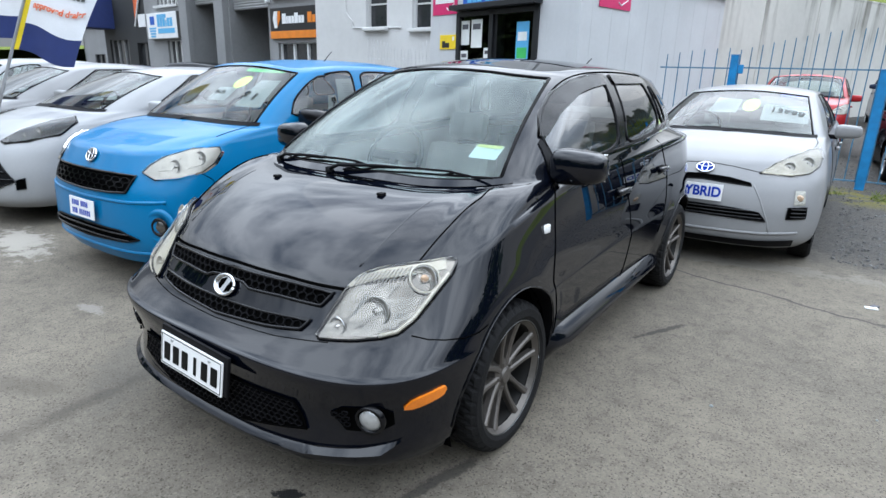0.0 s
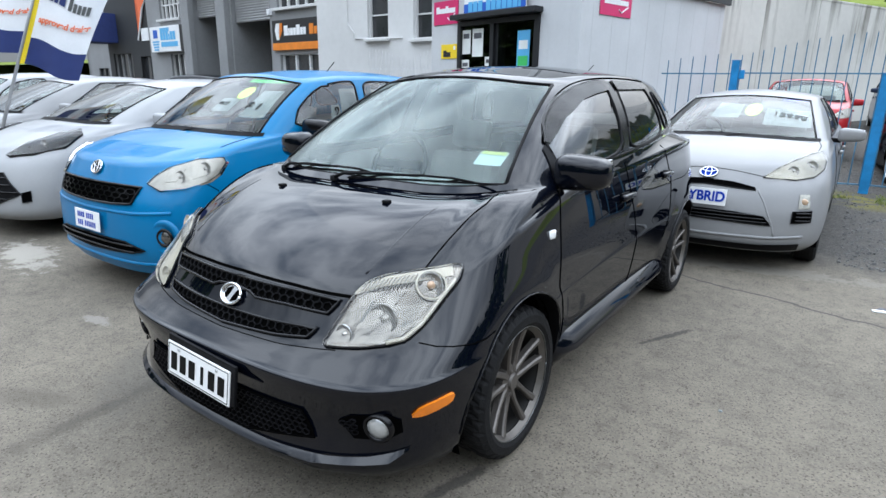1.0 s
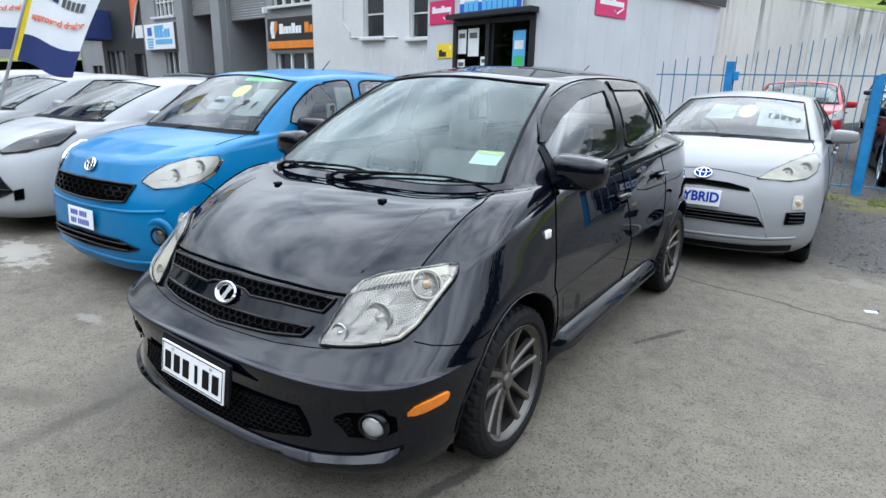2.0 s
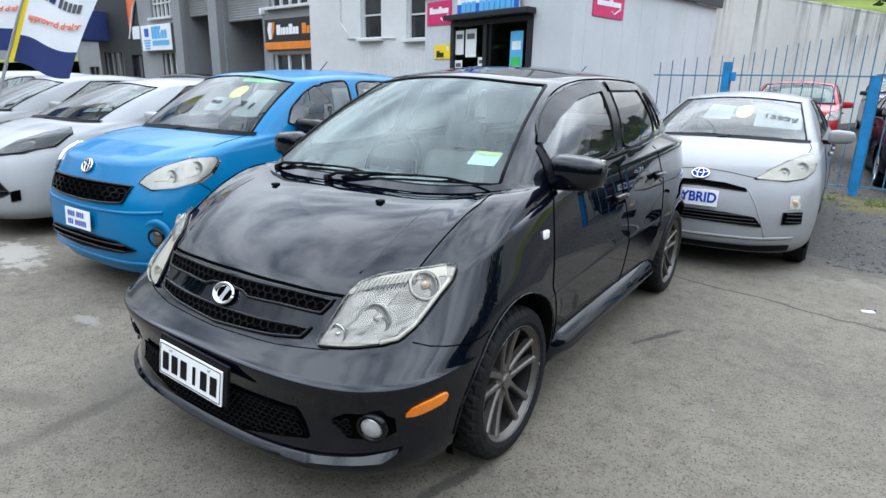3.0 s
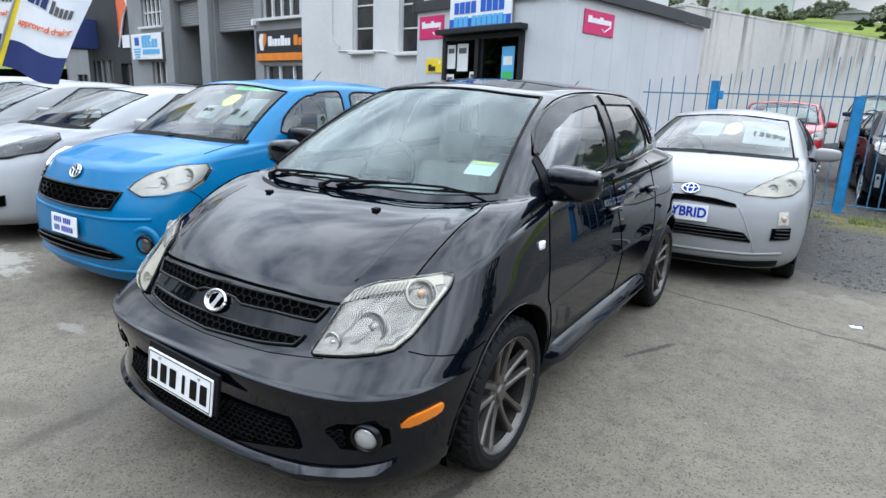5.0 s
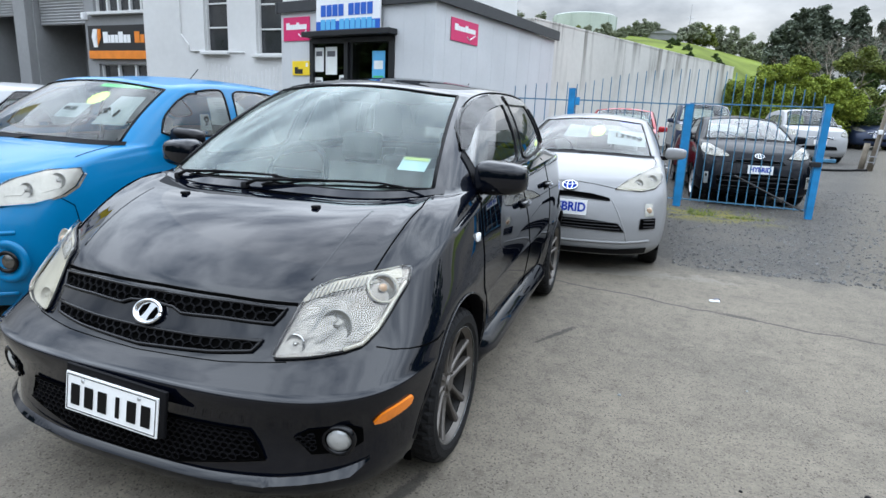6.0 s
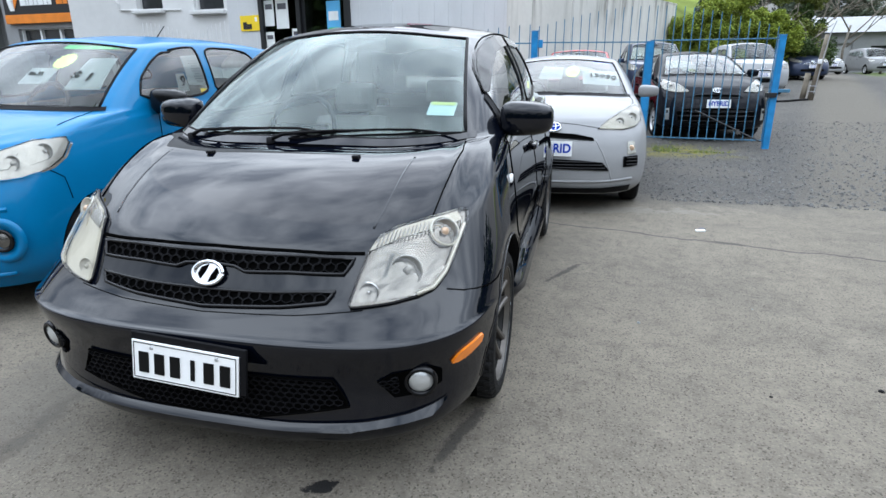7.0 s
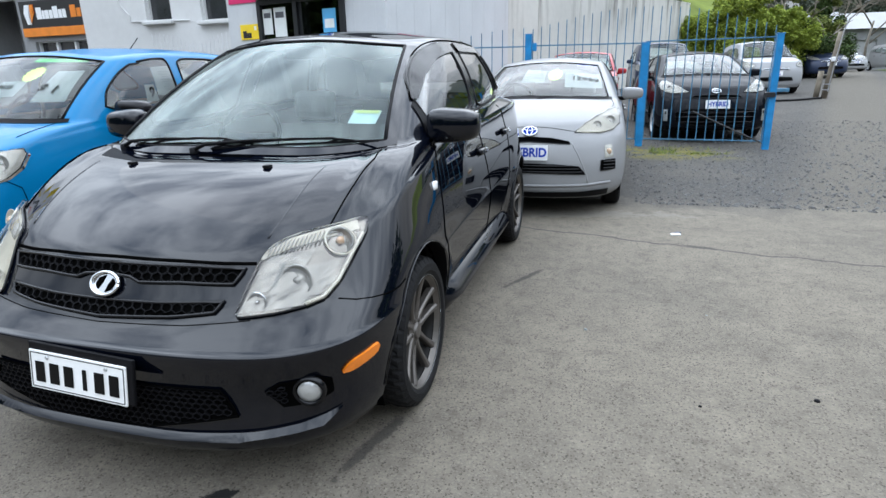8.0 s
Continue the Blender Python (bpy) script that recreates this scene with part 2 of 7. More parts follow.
def bent(points, times=2):
    """An open line with its bends rounded."""
    for _ in range(times):
        mid = [q for a, b in zip(points, points[1:]) for q in ((a[0] * 0.75 + b[0] * 0.25, a[1] * 0.75 + b[1] * 0.25), (a[0] * 0.25 + b[0] * 0.75, a[1] * 0.25 + b[1] * 0.75))]
        points = [points[0]] + mid + [points[-1]]
    return points


def ease(pairs, y):
    """Smooth reading of a value from (y, value) pairs."""
    if y <= pairs[0][0]:
        return pairs[0][1]
    for (a, u), (b, v) in zip(pairs, pairs[1:]):
        if y <= b:
            k = (y - a) / (b - a)
            return u + (v - u) * k
    return pairs[-1][1]


# ---- cars ----
from mathutils.bvhtree import BVHTree
from mathutils.geometry import delaunay_2d_cdt

NF, NS, NR = 26, 72, 16
V_GLASS = (0.0, 0.05, 0.16, 0.3, 0.45, 0.6, 0.75, 0.86, 0.93, 1.0)


def smooth_read(pairs, y):
    """Hermite reading of (y, value) pairs."""
    n = len(pairs)
    if n == 1 or y <= pairs[0][0]:
        return pairs[0][1]
    if y >= pairs[-1][0]:
        return pairs[-1][1]
    sl = [(pairs[min(i + 1, n - 1)][1] - pairs[max(i - 1, 0)][1]) / (pairs[min(i + 1, n - 1)][0] - pairs[max(i - 1, 0)][0]) for i in range(n)]
    for i in range(n - 1):
        (a, u), (b, v) = pairs[i], pairs[i + 1]
        if y <= b:
            h, k = b - a, (y - a) / (b - a)
            return u * (1 + 2 * k) * (1 - k) ** 2 + sl[i] * h * k * (1 - k) ** 2 + v * k * k * (3 - 2 * k) + sl[i + 1] * h * k * k * (k - 1)


def rail(r, taper, breaks=()):
    """Half a loop round the car from the middle of its nose to the middle of its tail.
    r: half-width, front y, front depth, front squareness, rear y, rear depth, rear squareness, heights by y, crown."""
    w, yf, rf, nf, yr, rr, nr, zs, crown = r
    pts = []
    for i in range(NF):
        a = (i / NF) * math.pi / 2
        pts.append((w * math.sin(a) ** (2 / nf), yf + rf * (1 - math.cos(a) ** (2 / nf))))
    fr = [i / NS for i in range(NS + 1)]
    for b in breaks:
        k = min(range(1, NS), key=lambda i: abs(fr[i] - b))
        fr[k] = b
    for f in fr:
        pts.append((w, yf + rf + (yr - rr - yf - rf) * f))
    for i in range(NR - 1, -1, -1):
        a = (i / NR) * math.pi / 2
        pts.append((w * math.sin(a) ** (2 / nr), yr - rr * (1 - math.cos(a) ** (2 / nr))))
    return [Vector((x * smooth_read(taper, y), y, smooth_read(zs, y) + crown * (1 - (x / w) ** 2))) for x, y in pts]


def catmull(a, b, c, d, k):
    return 0.5 * (2 * b + (c - a) * k + (2 * a - 5 * b + 4 * c - d) * k * k + (3 * b - a - 3 * c + d) * k ** 3)


class Hull:
    """The shaped outside of a car, kept as rows of points."""

    def __init__(self, s):
        self.s = s
        taper, breaks = s["taper"], [x for w in s["windows"] for x in w]
        low = [rail(r, taper, breaks) for r in s["rails"]]
        upper = s.get("top_taper", taper)
        g0, g1 = rail(s["belt"], upper, breaks), rail(s["roof"], upper, breaks)
        n = len(g0)
        rows, sub = [], 5
        for i in range(len(low) - 1):
            a, b, c, d = low[max(i - 1, 0)], low[i], low[i + 1], low[min(i + 2, len(low) - 1)]
            for k in range(sub):
                rows.append([catmull(a[j], b[j], c[j], d[j], k / sub) for j in range(n)])
        rows.append(low[-1])
        self.edge_row = len(rows) - 1
        hs = 12
        for k in range(1, hs + 1):
            w, row = k / hs, []
            for j in range(n):
                p = low[-1][j].lerp(g0[j], w)
                front = math.cos(j / NF * math.pi / 2) if j < NF else 0.0
                p.z += s["hood"] * 4 * w * (1 - w) * front ** 0.5 + s.get("ridge", 0) * math.exp(-((j - NF * 0.62) / 1.7) ** 2) * 4 * w * (1 - w)
                row.append(p)
            rows.append(row)
        self.belt_row = len(rows) - 1
        for v in V_GLASS[1:]:
            row = []
            for j in range(n):
                p = g0[j].lerp(g1[j], v)
                out = Vector((p.x, 0, 0)).normalized() if NF <= j <= NF + NS else Vector((0, -1 if j < NF else 1, 0.6))
                row.append(p + out * s["bulge"] * 4 * v * (1 - v))
            rows.append(row)
        self.arches = (s.get("arch_y", 0), s["base"] + s.get("arch_y", 0))
        self.rows, self.n = rows, n
        for row in rows[:self.edge_row]:
            for p in row:
                for y, out in zip(self.arches, s.get("flare", (0, 0))):
                    if out and p.x > 0.55:
                        d = math.hypot(p.y - y, p.z - s["arch_z"]) - s["arch_r"]
                        p.x += out * math.exp(-(d / 0.075) ** 2)
        wide = s["roof"][0]
        self.roof = [[Vector((p.x * q / 6, p.y, p.z + s["roof"][8] * ((p.x / wide) ** 2 - (p.x * q / 6 / wide) ** 2) * 0.999)) for q in range(-6, 7)] for p in g1]

    def zone(self, i, j):
        """The pane that a cell of the grid belongs to, if any."""
        v0, v1 = 1, len(V_GLASS) - 2
        k = i - self.belt_row
        if k < v0 or k >= v1:
            return None
        if j < NF:
            a = j / NF * 90
            return "windscreen" if a < self.s["pillar"][0] - 0.1 else None
        if j < NF + NS:
            f = (j - NF + 0.5) / NS
            for q, (a, b) in enumerate(self.s["windows"]):
                if a < f < b:
                    return f"side{q}"
            return None
        return "rear_window" if (self.n - 1 - j) / NR * 90 < self.s["pillar_rear"] else None

    def spot(self, i, j):
        """The place on the skin at a row and column that need not be whole."""
        a, b = max(0, min(len(self.rows) - 2, math.floor(i))), max(0, min(self.n - 2, math.floor(j)))
        u, v, r = i - a, j - b, self.rows
        return r[a][b].lerp(r[a][b + 1], v).lerp(r[a + 1][b].lerp(r[a + 1][b + 1], v), u)

    def find(self, y, z, grid):
        """The row and column at which the flank has a given y and z."""
        k = int(np.argmin((grid[0] - y) ** 2 + (grid[1] - z) ** 2))
        i, j = (float(q) for q in np.unravel_index(k, grid[0].shape))
        for _ in range(10):
            p, e = self.spot(i, j), 0.25
            du, dv = self.spot(i + e, j), self.spot(i, j + e)
            a, b, c, d = (du.y - p.y) / e, (dv.y - p.y) / e, (du.z - p.z) / e, (dv.z - p.z) / e
            det = a * d - b * c
            if abs(det) < 1e-9:
                break
            ey, ez = y - p.y, z - p.z
            i += max(-2.0, min(2.0, (ey * d - b * ez) / det))
            j += max(-3.0, min(3.0, (a * ez - ey * c) / det))
        return i, min(max(j, 0), self.n - 1)

    def flank(self, bodies, panes, j0, j1):
        """One side of the car from sill to gutter, with the wheel arches cut out and the panes cut to their outlines."""
        s, top = self.s, len(self.rows) - 1
        grid = np.array([[p.y for p in r] for r in self.rows]), np.array([[p.z for p in r] for r in self.rows])
        shapes = []
        for y in self.arches:
            arc = [self.find(y + s["arch_r"] * math.cos(a), s["arch_z"] + s["arch_r"] * math.sin(a), grid) for a in [radians(-30 + 240 * k / 64) for k in range(65)]]
            arc = [q for q in arc if q[0] > 0.02]
            shapes.append(("arch", [(-2.0, arc[0][1])] + arc + [(-2.0, arc[-1][1])]))
        for k, outline in enumerate(s["outlines"]):
            pts = rounded(outline, 2)
            shapes.append((f"side{k}", [(min(i, top - 0.4), j) for i, j in (self.find(y, z, grid) for y, z in pts)]))
        near = [q for _, shape in shapes for q in shape]
        ni, nj = np.array([q[0] for q in near]), np.array([q[1] for q in near])
        pts = [(i, j) for i in range(top + 1) for j in range(j0, j1 + 1) if i in (0, top) or j in (j0, j1) or np.min((ni - i) ** 2 + (nj - j) ** 2) > 0.14]
        index = {q: k for k, q in enumerate(pts)}
        edges = [(index[0, j], index[0, j + 1]) for j in range(j0, j1)] + [(index[top, j], index[top, j + 1]) for j in range(j0, j1)]
        edges += [(index[i, j], index[i + 1, j]) for i in range(top) for j in (j0, j1)]
        for _, shape in shapes:
            k, m = len(pts), len(shape)
            pts += shape
            edges += [(k + q, k + (q + 1) % m) for q in range(m)]
        vs, _, fs, *_ = delaunay_2d_cdt([Vector(p) for p in pts], edges, [], 0, 1e-5)
        places = [self.spot(v.x, v.y) for v in vs]
        for side in (1, -1):
            made = {}
            for f in fs:
                c = (sum(vs[q].x for q in f) / len(f), sum(vs[q].y for q in f) / len(f))
                if not (0 < c[0] < top and j0 < c[1] < j1):
                    continue
                kind = next((name for name, shape in shapes if inside(c, shape)), "body")
                if kind == "arch":
                    continue
                bm = bodies if kind == "body" else panes.setdefault((kind, side), bmesh.new())
                ring = []
                for q in f:
                    if (kind, q) not in made:
                        p = places[q]
                        made[kind, q] = bm.verts.new((p.x * side, p.y, p.z))
                    ring.append(made[kind, q])
                bm.faces.new(ring if side > 0 else ring[::-1])

    def build(self, root, mats, paint_mat):
        rows, n, s = self.rows, self.n, self.s
        bodies, panes = bmesh.new(), {}
        cut, jw = "outlines" in s, int(round(s["pillar"][0] / 90 * NF))
        for side in (1, -1):
            cache = {}

            def vert(bm, key, p, sd):
                c = cache.setdefault(id(bm), {})
                if key not in c:
                    c[key] = bm.verts.new((p.x * sd, p.y, p.z))
                return c[key]
            for i in range(len(rows) - 1):
                for j in range(n - 1):
                    if cut and jw <= j < NF + NS:
                        continue
                    z = self.zone(i, j)
                    if z:
                        bm = panes.setdefault((z, side if z.startswith("side") else 0), bmesh.new())
                    else:
                        bm = bodies
                        c = (rows[i][j] + rows[i + 1][j + 1]) / 2
                        if c.x > 0.55 * s["rails"][2][0] and any(math.hypot(c.y - y, c.z - s["arch_z"]) < s["arch_r"] for y in self.arches):
                            continue
                    q = [vert(bm, (i + a, j + b), rows[i + a][j + b], side) for a, b in ((0, 0), (0, 1), (1, 1), (1, 0))]
                    q = [v for k, v in enumerate(q) if v not in q[:k]]
                    try:
                        bm.faces.new(q if side > 0 else q[::-1])
                    except ValueError:
                        pass
        if cut:
            self.flank(bodies, panes, jw, NF + NS)
        rv = [[bodies.verts.new(p) for p in row] for row in self.roof]
        for a, b in zip(rv, rv[1:]):
            for k in range(12):
                bodies.faces.new((a[k], b[k], b[k + 1], a[k + 1]))
        for v in bodies.verts:
            if not cut and abs(v.co.x) > 0.55 * s["rails"][2][0]:
                for y in self.arches:
                    d = Vector((v.co.y - y, v.co.z - s["arch_z"]))
                    if 0.02 < d.length < s["arch_r"] and v.co.z < 0.8:
                        v.co.y, v.co.z = y + d.x / d.length * s["arch_r"], max(s["arch_z"] + d.y / d.length * s["arch_r"], v.co.z if d.y < -0.12 else -9)
        bmesh.ops.remove_doubles(bodies, verts=bodies.verts, dist=0.0015)
        body = part("body", bodies, paint_mat, root, smooth=True)
        me = body.data
        vs, fs = [v.co.copy() for v in me.vertices], [list(p.vertices) for p in me.polygons]
        for bm in panes.values():
            bm.verts.index_update()
            fs += [[len(vs) + v.index for v in f.verts] for f in bm.faces]
            vs += [v.co.copy() for v in bm.verts]
        self.bvh = BVHTree.FromPolygons(vs, fs)
        for (z, sd), bm in panes.items():
            bmesh.ops.remove_doubles(bm, verts=bm.verts, dist=0.0015)
            if z.startswith("side"):
                rim = [e for e in bm.edges if e.is_boundary]
                if rim:
                    v0, v, loop = rim[0].verts[0], rim[0].verts[1], [rim[0].verts[0].co.copy()]
                    last = rim[0]
                    while v is not v0 and len(loop) < 400:
                        loop.append(v.co.copy())
                        last = next((e for e in v.link_edges if e.is_boundary and e is not last), None)
                        if last is None:
                            break
                        v = last.other_vert(v)
                    part("window_seal", tube(loop + loop[:1], 0.009, 5), M["trim"], root, smooth=True)
            kind = {"windscreen": "windscreen", "rear_window": "rear_window"}.get(z, "side_window")
            mt = (M["windscreen"] if mats["rear_glass"] is M["privacy"] else M["plain_windscreen"]) if z == "windscreen" else mats["rear_glass"] if z in ("rear_window", "side1", "side2") else M["dusky_glass"] if mats["rear_glass"] is M["privacy"] else M["side_glass"]
            pane = part(kind, bm, mt, root, smooth=True)
            pane.visible_shadow = False
        # lining, floor and wheel wells
        bm = bmesh.new()
        for side in (1, -1):
            lines = [[bm.verts.new((p.x * 0.93 * side, 0.1 + (p.y - 0.1) * 0.96, p.z - 0.02)) for p in rows[i]] for i in (8, 14, self.edge_row, self.belt_row)]
            for a, b in zip(lines, lines[1:]):
                for j in range(NF // 2, n - 1):
                    c = (a[j].co + b[j + 1].co) / 2
                    if all(math.hypot(c.y - y, c.z - s["arch_z"]) > s["arch_r"] + 0.30 for y in self.arches):
                        bm.faces.new((a[j], a[j + 1], b[j + 1], b[j]))
        part("lining", bm, M["liner"], root, smooth=True)
        bm = bmesh.new()
        rv = [[bm.verts.new((p.x * 0.97, p.y, p.z - 0.03)) for p in row] for row in self.roof]
        for a, b in zip(rv, rv[1:]):
            for k in range(12):
                bm.faces.new((a[k], b[k], b[k + 1], a[k + 1]))
        part("headliner", bm, M["liner"], root, "pale cloth headliner", smooth=True)
        bm = bmesh.new()
        row = [Vector((p.x, p.y, p.z + 0.01)) for p in rows[0]]
        a = [bm.verts.new(p) for p in row]
        b = [bm.verts.new((-p.x, p.y, p.z)) for p in row]
        for j in range(n - 1):
            bm.faces.new((a[j], a[j + 1], b[j + 1], b[j]))
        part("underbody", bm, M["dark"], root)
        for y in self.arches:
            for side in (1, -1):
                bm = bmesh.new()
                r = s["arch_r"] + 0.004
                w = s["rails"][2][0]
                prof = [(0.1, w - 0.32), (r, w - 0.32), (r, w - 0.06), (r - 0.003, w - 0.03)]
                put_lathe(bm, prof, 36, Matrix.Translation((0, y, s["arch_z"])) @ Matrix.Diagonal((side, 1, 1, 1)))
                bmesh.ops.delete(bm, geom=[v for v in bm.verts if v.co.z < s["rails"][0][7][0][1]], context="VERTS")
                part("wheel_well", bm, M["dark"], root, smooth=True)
        return body

    def on(self, p, axis, lift=0.0):
        """The place on the skin under p, seen along an axis ('front': from -y, 'rear', 'side': from +x, 'other': from -x, 'top', 'diag': at 45 degrees on the front corner)."""
        d = {"front": Vector((0, 1, 0)), "rear": Vector((0, -1, 0)), "side": Vector((-1, 0, 0)), "other": Vector((1, 0, 0)), "top": Vector((0, 0, -1)), "diag": Vector((-0.7071, 0.7071, 0)), "diag2": Vector((0.7071, 0.7071, 0))}[axis]
        q = {"front": lambda: Vector((p[0], -6, p[1])), "rear": lambda: Vector((p[0], 9, p[1])), "side": lambda: Vector((6, p[0], p[1])), "other": lambda: Vector((-6, p[0], p[1])), "top": lambda: Vector((p[0], p[1], 6)),
             "diag": lambda: Vector((0.7071 * p[0] + 4, 0.7071 * p[0] - 4, p[1])), "diag2": lambda: Vector((-0.7071 * p[0] - 4, 0.7071 * p[0] - 4, p[1]))}[axis]()
        hit, nor, _, _ = self.bvh.ray_cast(q, d)
        if hit is None:
            hit, nor, _, _ = self.bvh.find_nearest(q + d * 5)
        if nor.dot(d) > 0:
            nor = -nor
        return hit + nor * lift, nor

    def patch(self, outline, axis, lift=0.003, step=0.025, depth=0.0, way=None):
        """A sheet cut to an outline that lies on the skin, raised by lift; with depth it has walls going in."""
        pts = []
        for a, b in zip(outline, outline[1:] + outline[:1]):
            k = max(1, int(math.dist(a, b) / step))
            pts += [(a[0] + (b[0] - a[0]) * i / k, a[1] + (b[1] - a[1]) * i / k) for i in range(k)]
        m = len(pts)
        lo = [min(p[i] for p in pts) for i in (0, 1)]
        hi = [max(p[i] for p in pts) for i in (0, 1)]
        inner = [Vector((lo[0] + (i + 0.5) * step, lo[1] + (j + 0.5) * step)) for i in range(int((hi[0] - lo[0]) / step)) for j in range(int((hi[1] - lo[1]) / step))]
        vs, _, fs, *_ = delaunay_2d_cdt([Vector(p) for p in pts] + inner, [(i, (i + 1) % m) for i in range(m)], [], 1, 1e-5)
        bm = bmesh.new()
        got = [self.on(v, axis, lift(v) if callable(lift) else 0.0 if way else lift) for v in vs]
        out = [bm.verts.new(g[0] + Vector(way) * lift if way else g[0]) for g in got]
        for f in fs:
            bm.faces.new([out[i] for i in f])
        bmesh.ops.delete(bm, geom=[v for v in bm.verts if not v.link_faces], context="VERTS")
        if depth:
            edges = [e for e in bm.edges if e.is_boundary]
            made = bmesh.ops.extrude_edge_only(bm, edges=edges)
            d = Vector(way) if way else self.on(outline[0], axis)[1]
            for v in made["geom"]:
                if isinstance(v, bmesh.types.BMVert):
                    v.co -= d * depth
            bmesh.ops.split_edges(bm, edges=edges)
        return bm

    def line(self, pts, axis, lift=0.001, radius=0.0025, step=0.03):
        """A thin dark shut line on the skin."""
        path = []
        for a, b in zip(pts, pts[1:]):
            k = max(1, int(math.dist(a, b) / step))
            path += [self.on((a[0] + (b[0] - a[0]) * i / k, a[1] + (b[1] - a[1]) * i / k), axis, lift)[0] for i in range(k)]
        path.append(self.on(pts[-1], axis, lift)[0])
        return tube(path, radius, 5)


def wheel(root, centre, side, r, rim_r, width, rim_mat, spokes, pair=0.0, cap=False):
    """A wheel: tyre with tread blocks, rim with spokes, brake disc."""
    m = Matrix.Translation(centre) @ Matrix.Diagonal((side, 1, 1, 1))
    ob = new("wheel"); ob.parent = root; ob.matrix_basis = m
    w = width / 2
    prof = [(rim_r, -w * 0.85), (rim_r + 0.02, -w), (r - 0.03, -w), (r - 0.006, -w * 0.8), (r, -w * 0.5), (r, w * 0.5), (r - 0.006, w * 0.8), (r - 0.028, w), (rim_r + 0.02, w * 1.02), (rim_r + 0.004, w * 0.93), (rim_r, w * 0.85)]
    bm = bmesh.new()
    if cap:
        put_lathe(bm, prof, 48)
    else:
        prof[3:8] = [(r - 0.012, -w * 0.9), (r - 0.003, -w * 0.7), (r, -w * 0.3), (r, 0.0), (r, w * 0.3), (r - 0.002, w * 0.66), (r - 0.009, w * 0.86), (r - 0.03, w)]
        sides = 144
        put_lathe(bm, prof, sides)
        bm.verts.ensure_lookup_table()
        for i, v in enumerate(bm.verts):
            ring, k = divmod(i, sides)
            if 3 <= ring <= 9 and (k + ring * 2) % 4 == 0 or ring == 6:
                v.co.y *= (r - 0.007) / r
                v.co.z *= (r - 0.007) / r
    part("tyre", bm, M["rubber"], ob)
    face = w * 0.80
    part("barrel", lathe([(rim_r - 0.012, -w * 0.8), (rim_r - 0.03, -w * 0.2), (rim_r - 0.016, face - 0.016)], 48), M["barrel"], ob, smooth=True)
    bm = lathe([(rim_r - 0.016, face - 0.012), (rim_r - 0.002, face + 0.006), (rim_r + 0.004, face + 0.012), (rim_r + 0.006, face), (rim_r + 0.002, face - 0.012)], 56)
    put_lathe(bm, [(0.072, face - 0.07), (0.066, face - 0.03), (0.034, face - 0.022), (0.030, face - 0.012), (0.001, face - 0.010)], 24)
    for k in range(spokes):
        for off in ((-pair, pair) if pair else (0,)):
            a, ring = k * math.tau / spokes, []
            for q in range(7):
                f = q / 6
                rad = 0.04 + (rim_r - 0.052) * f
                ang = a + off * (1.0 + 0.7 * (1 - f) ** 2)
                top = face - 0.022 + 0.024 * f ** 2 if not cap else face - 0.012 + 0.01 * math.sin(f * math.pi)
                wid = 0.0155 - 0.005 * math.sin(f * math.pi) if not cap else 0.014 + 0.022 * f
                side_, out_ = Vector((0, math.cos(ang), math.sin(ang))), Vector((0, -math.sin(ang), math.cos(ang)))
                c = out_ * rad
                ring.append([bm.verts.new(c + side_ * u * wid + Vector((h, 0, 0))) for u, h in ((-1, top - 0.03), (-1, top - 0.007), (-0.55, top), (0.55, top), (1, top - 0.007), (1, top - 0.03))])
            for r0, r1 in zip(ring, ring[1:]):
                for i in range(6):
                    bm.faces.new((r0[i], r0[(i + 1) % 6], r1[(i + 1) % 6], r1[i]))
    for k in range(5):
        a = (k + 0.5) * math.tau / 5
        put_lathe(bm, [(0.009, face - 0.03), (0.008, face - 0.018), (0.001, face - 0.016)], 6, Matrix.Translation((0, 0.05 * math.cos(a), 0.05 * math.sin(a))))
    rim = part("rim", bm, rim_mat, ob, smooth=False)
    if not cap:
        part("rim_lip", tube([Vector((face + 0.012, (rim_r + 0.003) * math.cos(k * math.tau / 64), (rim_r + 0.003) * math.sin(k * math.tau / 64))) for k in range(65)], 0.0028, 6), M["grey_chrome"], rim, "bare bright metal lip", smooth=True)
    part("brake_disc", lathe([(0.03, -0.02), (rim_r * 0.72, -0.02), (rim_r * 0.72, 0.0), (0.03, 0.0)], 40), M["steel"], ob)
    return ob


def mirror_pod(root, at, side, mat, size=(0.21, 0.11, 0.14)):
    """A door mirror: rounded housing on a stalk, with its glass facing back."""
    ob = new("door_mirror"); ob.parent = root; ob.matrix_basis = Matrix.Translation(at) @ Matrix.Diagonal((side, 1, 1, 1))
    bm = bmesh.new()
    bmesh.ops.create_uvsphere(bm, u_segments=20, v_segments=12, radius=1)
    for v in bm.verts:
        c = [math.copysign(abs(q) ** 0.55, q) for q in v.co]
        v.co = Vector((c[0] * size[0] / 2, c[1] * size[1] / 2 if c[1] < 0 else c[1] * 0.025, c[2] * size[2] / 2 * (1 - 0.12 * c[0])))
        v.co.y += 0.25 * (v.co.x) * 0.5
    part("housing", bm, mat, ob, smooth=True)
    part("mirror_glass", box((size[0] * 0.84, 0.006, size[2] * 0.78), (0, 0.028, 0), 0.002, Matrix.Rotation(0.12, 4, "Z")), M["mirror"], ob)
    part("stalk", box((0.11, 0.045, 0.04), (-size[0] / 2 - 0.02, 0.0, -size[2] * 0.42), 0.012), M["trim"], ob)
    return ob


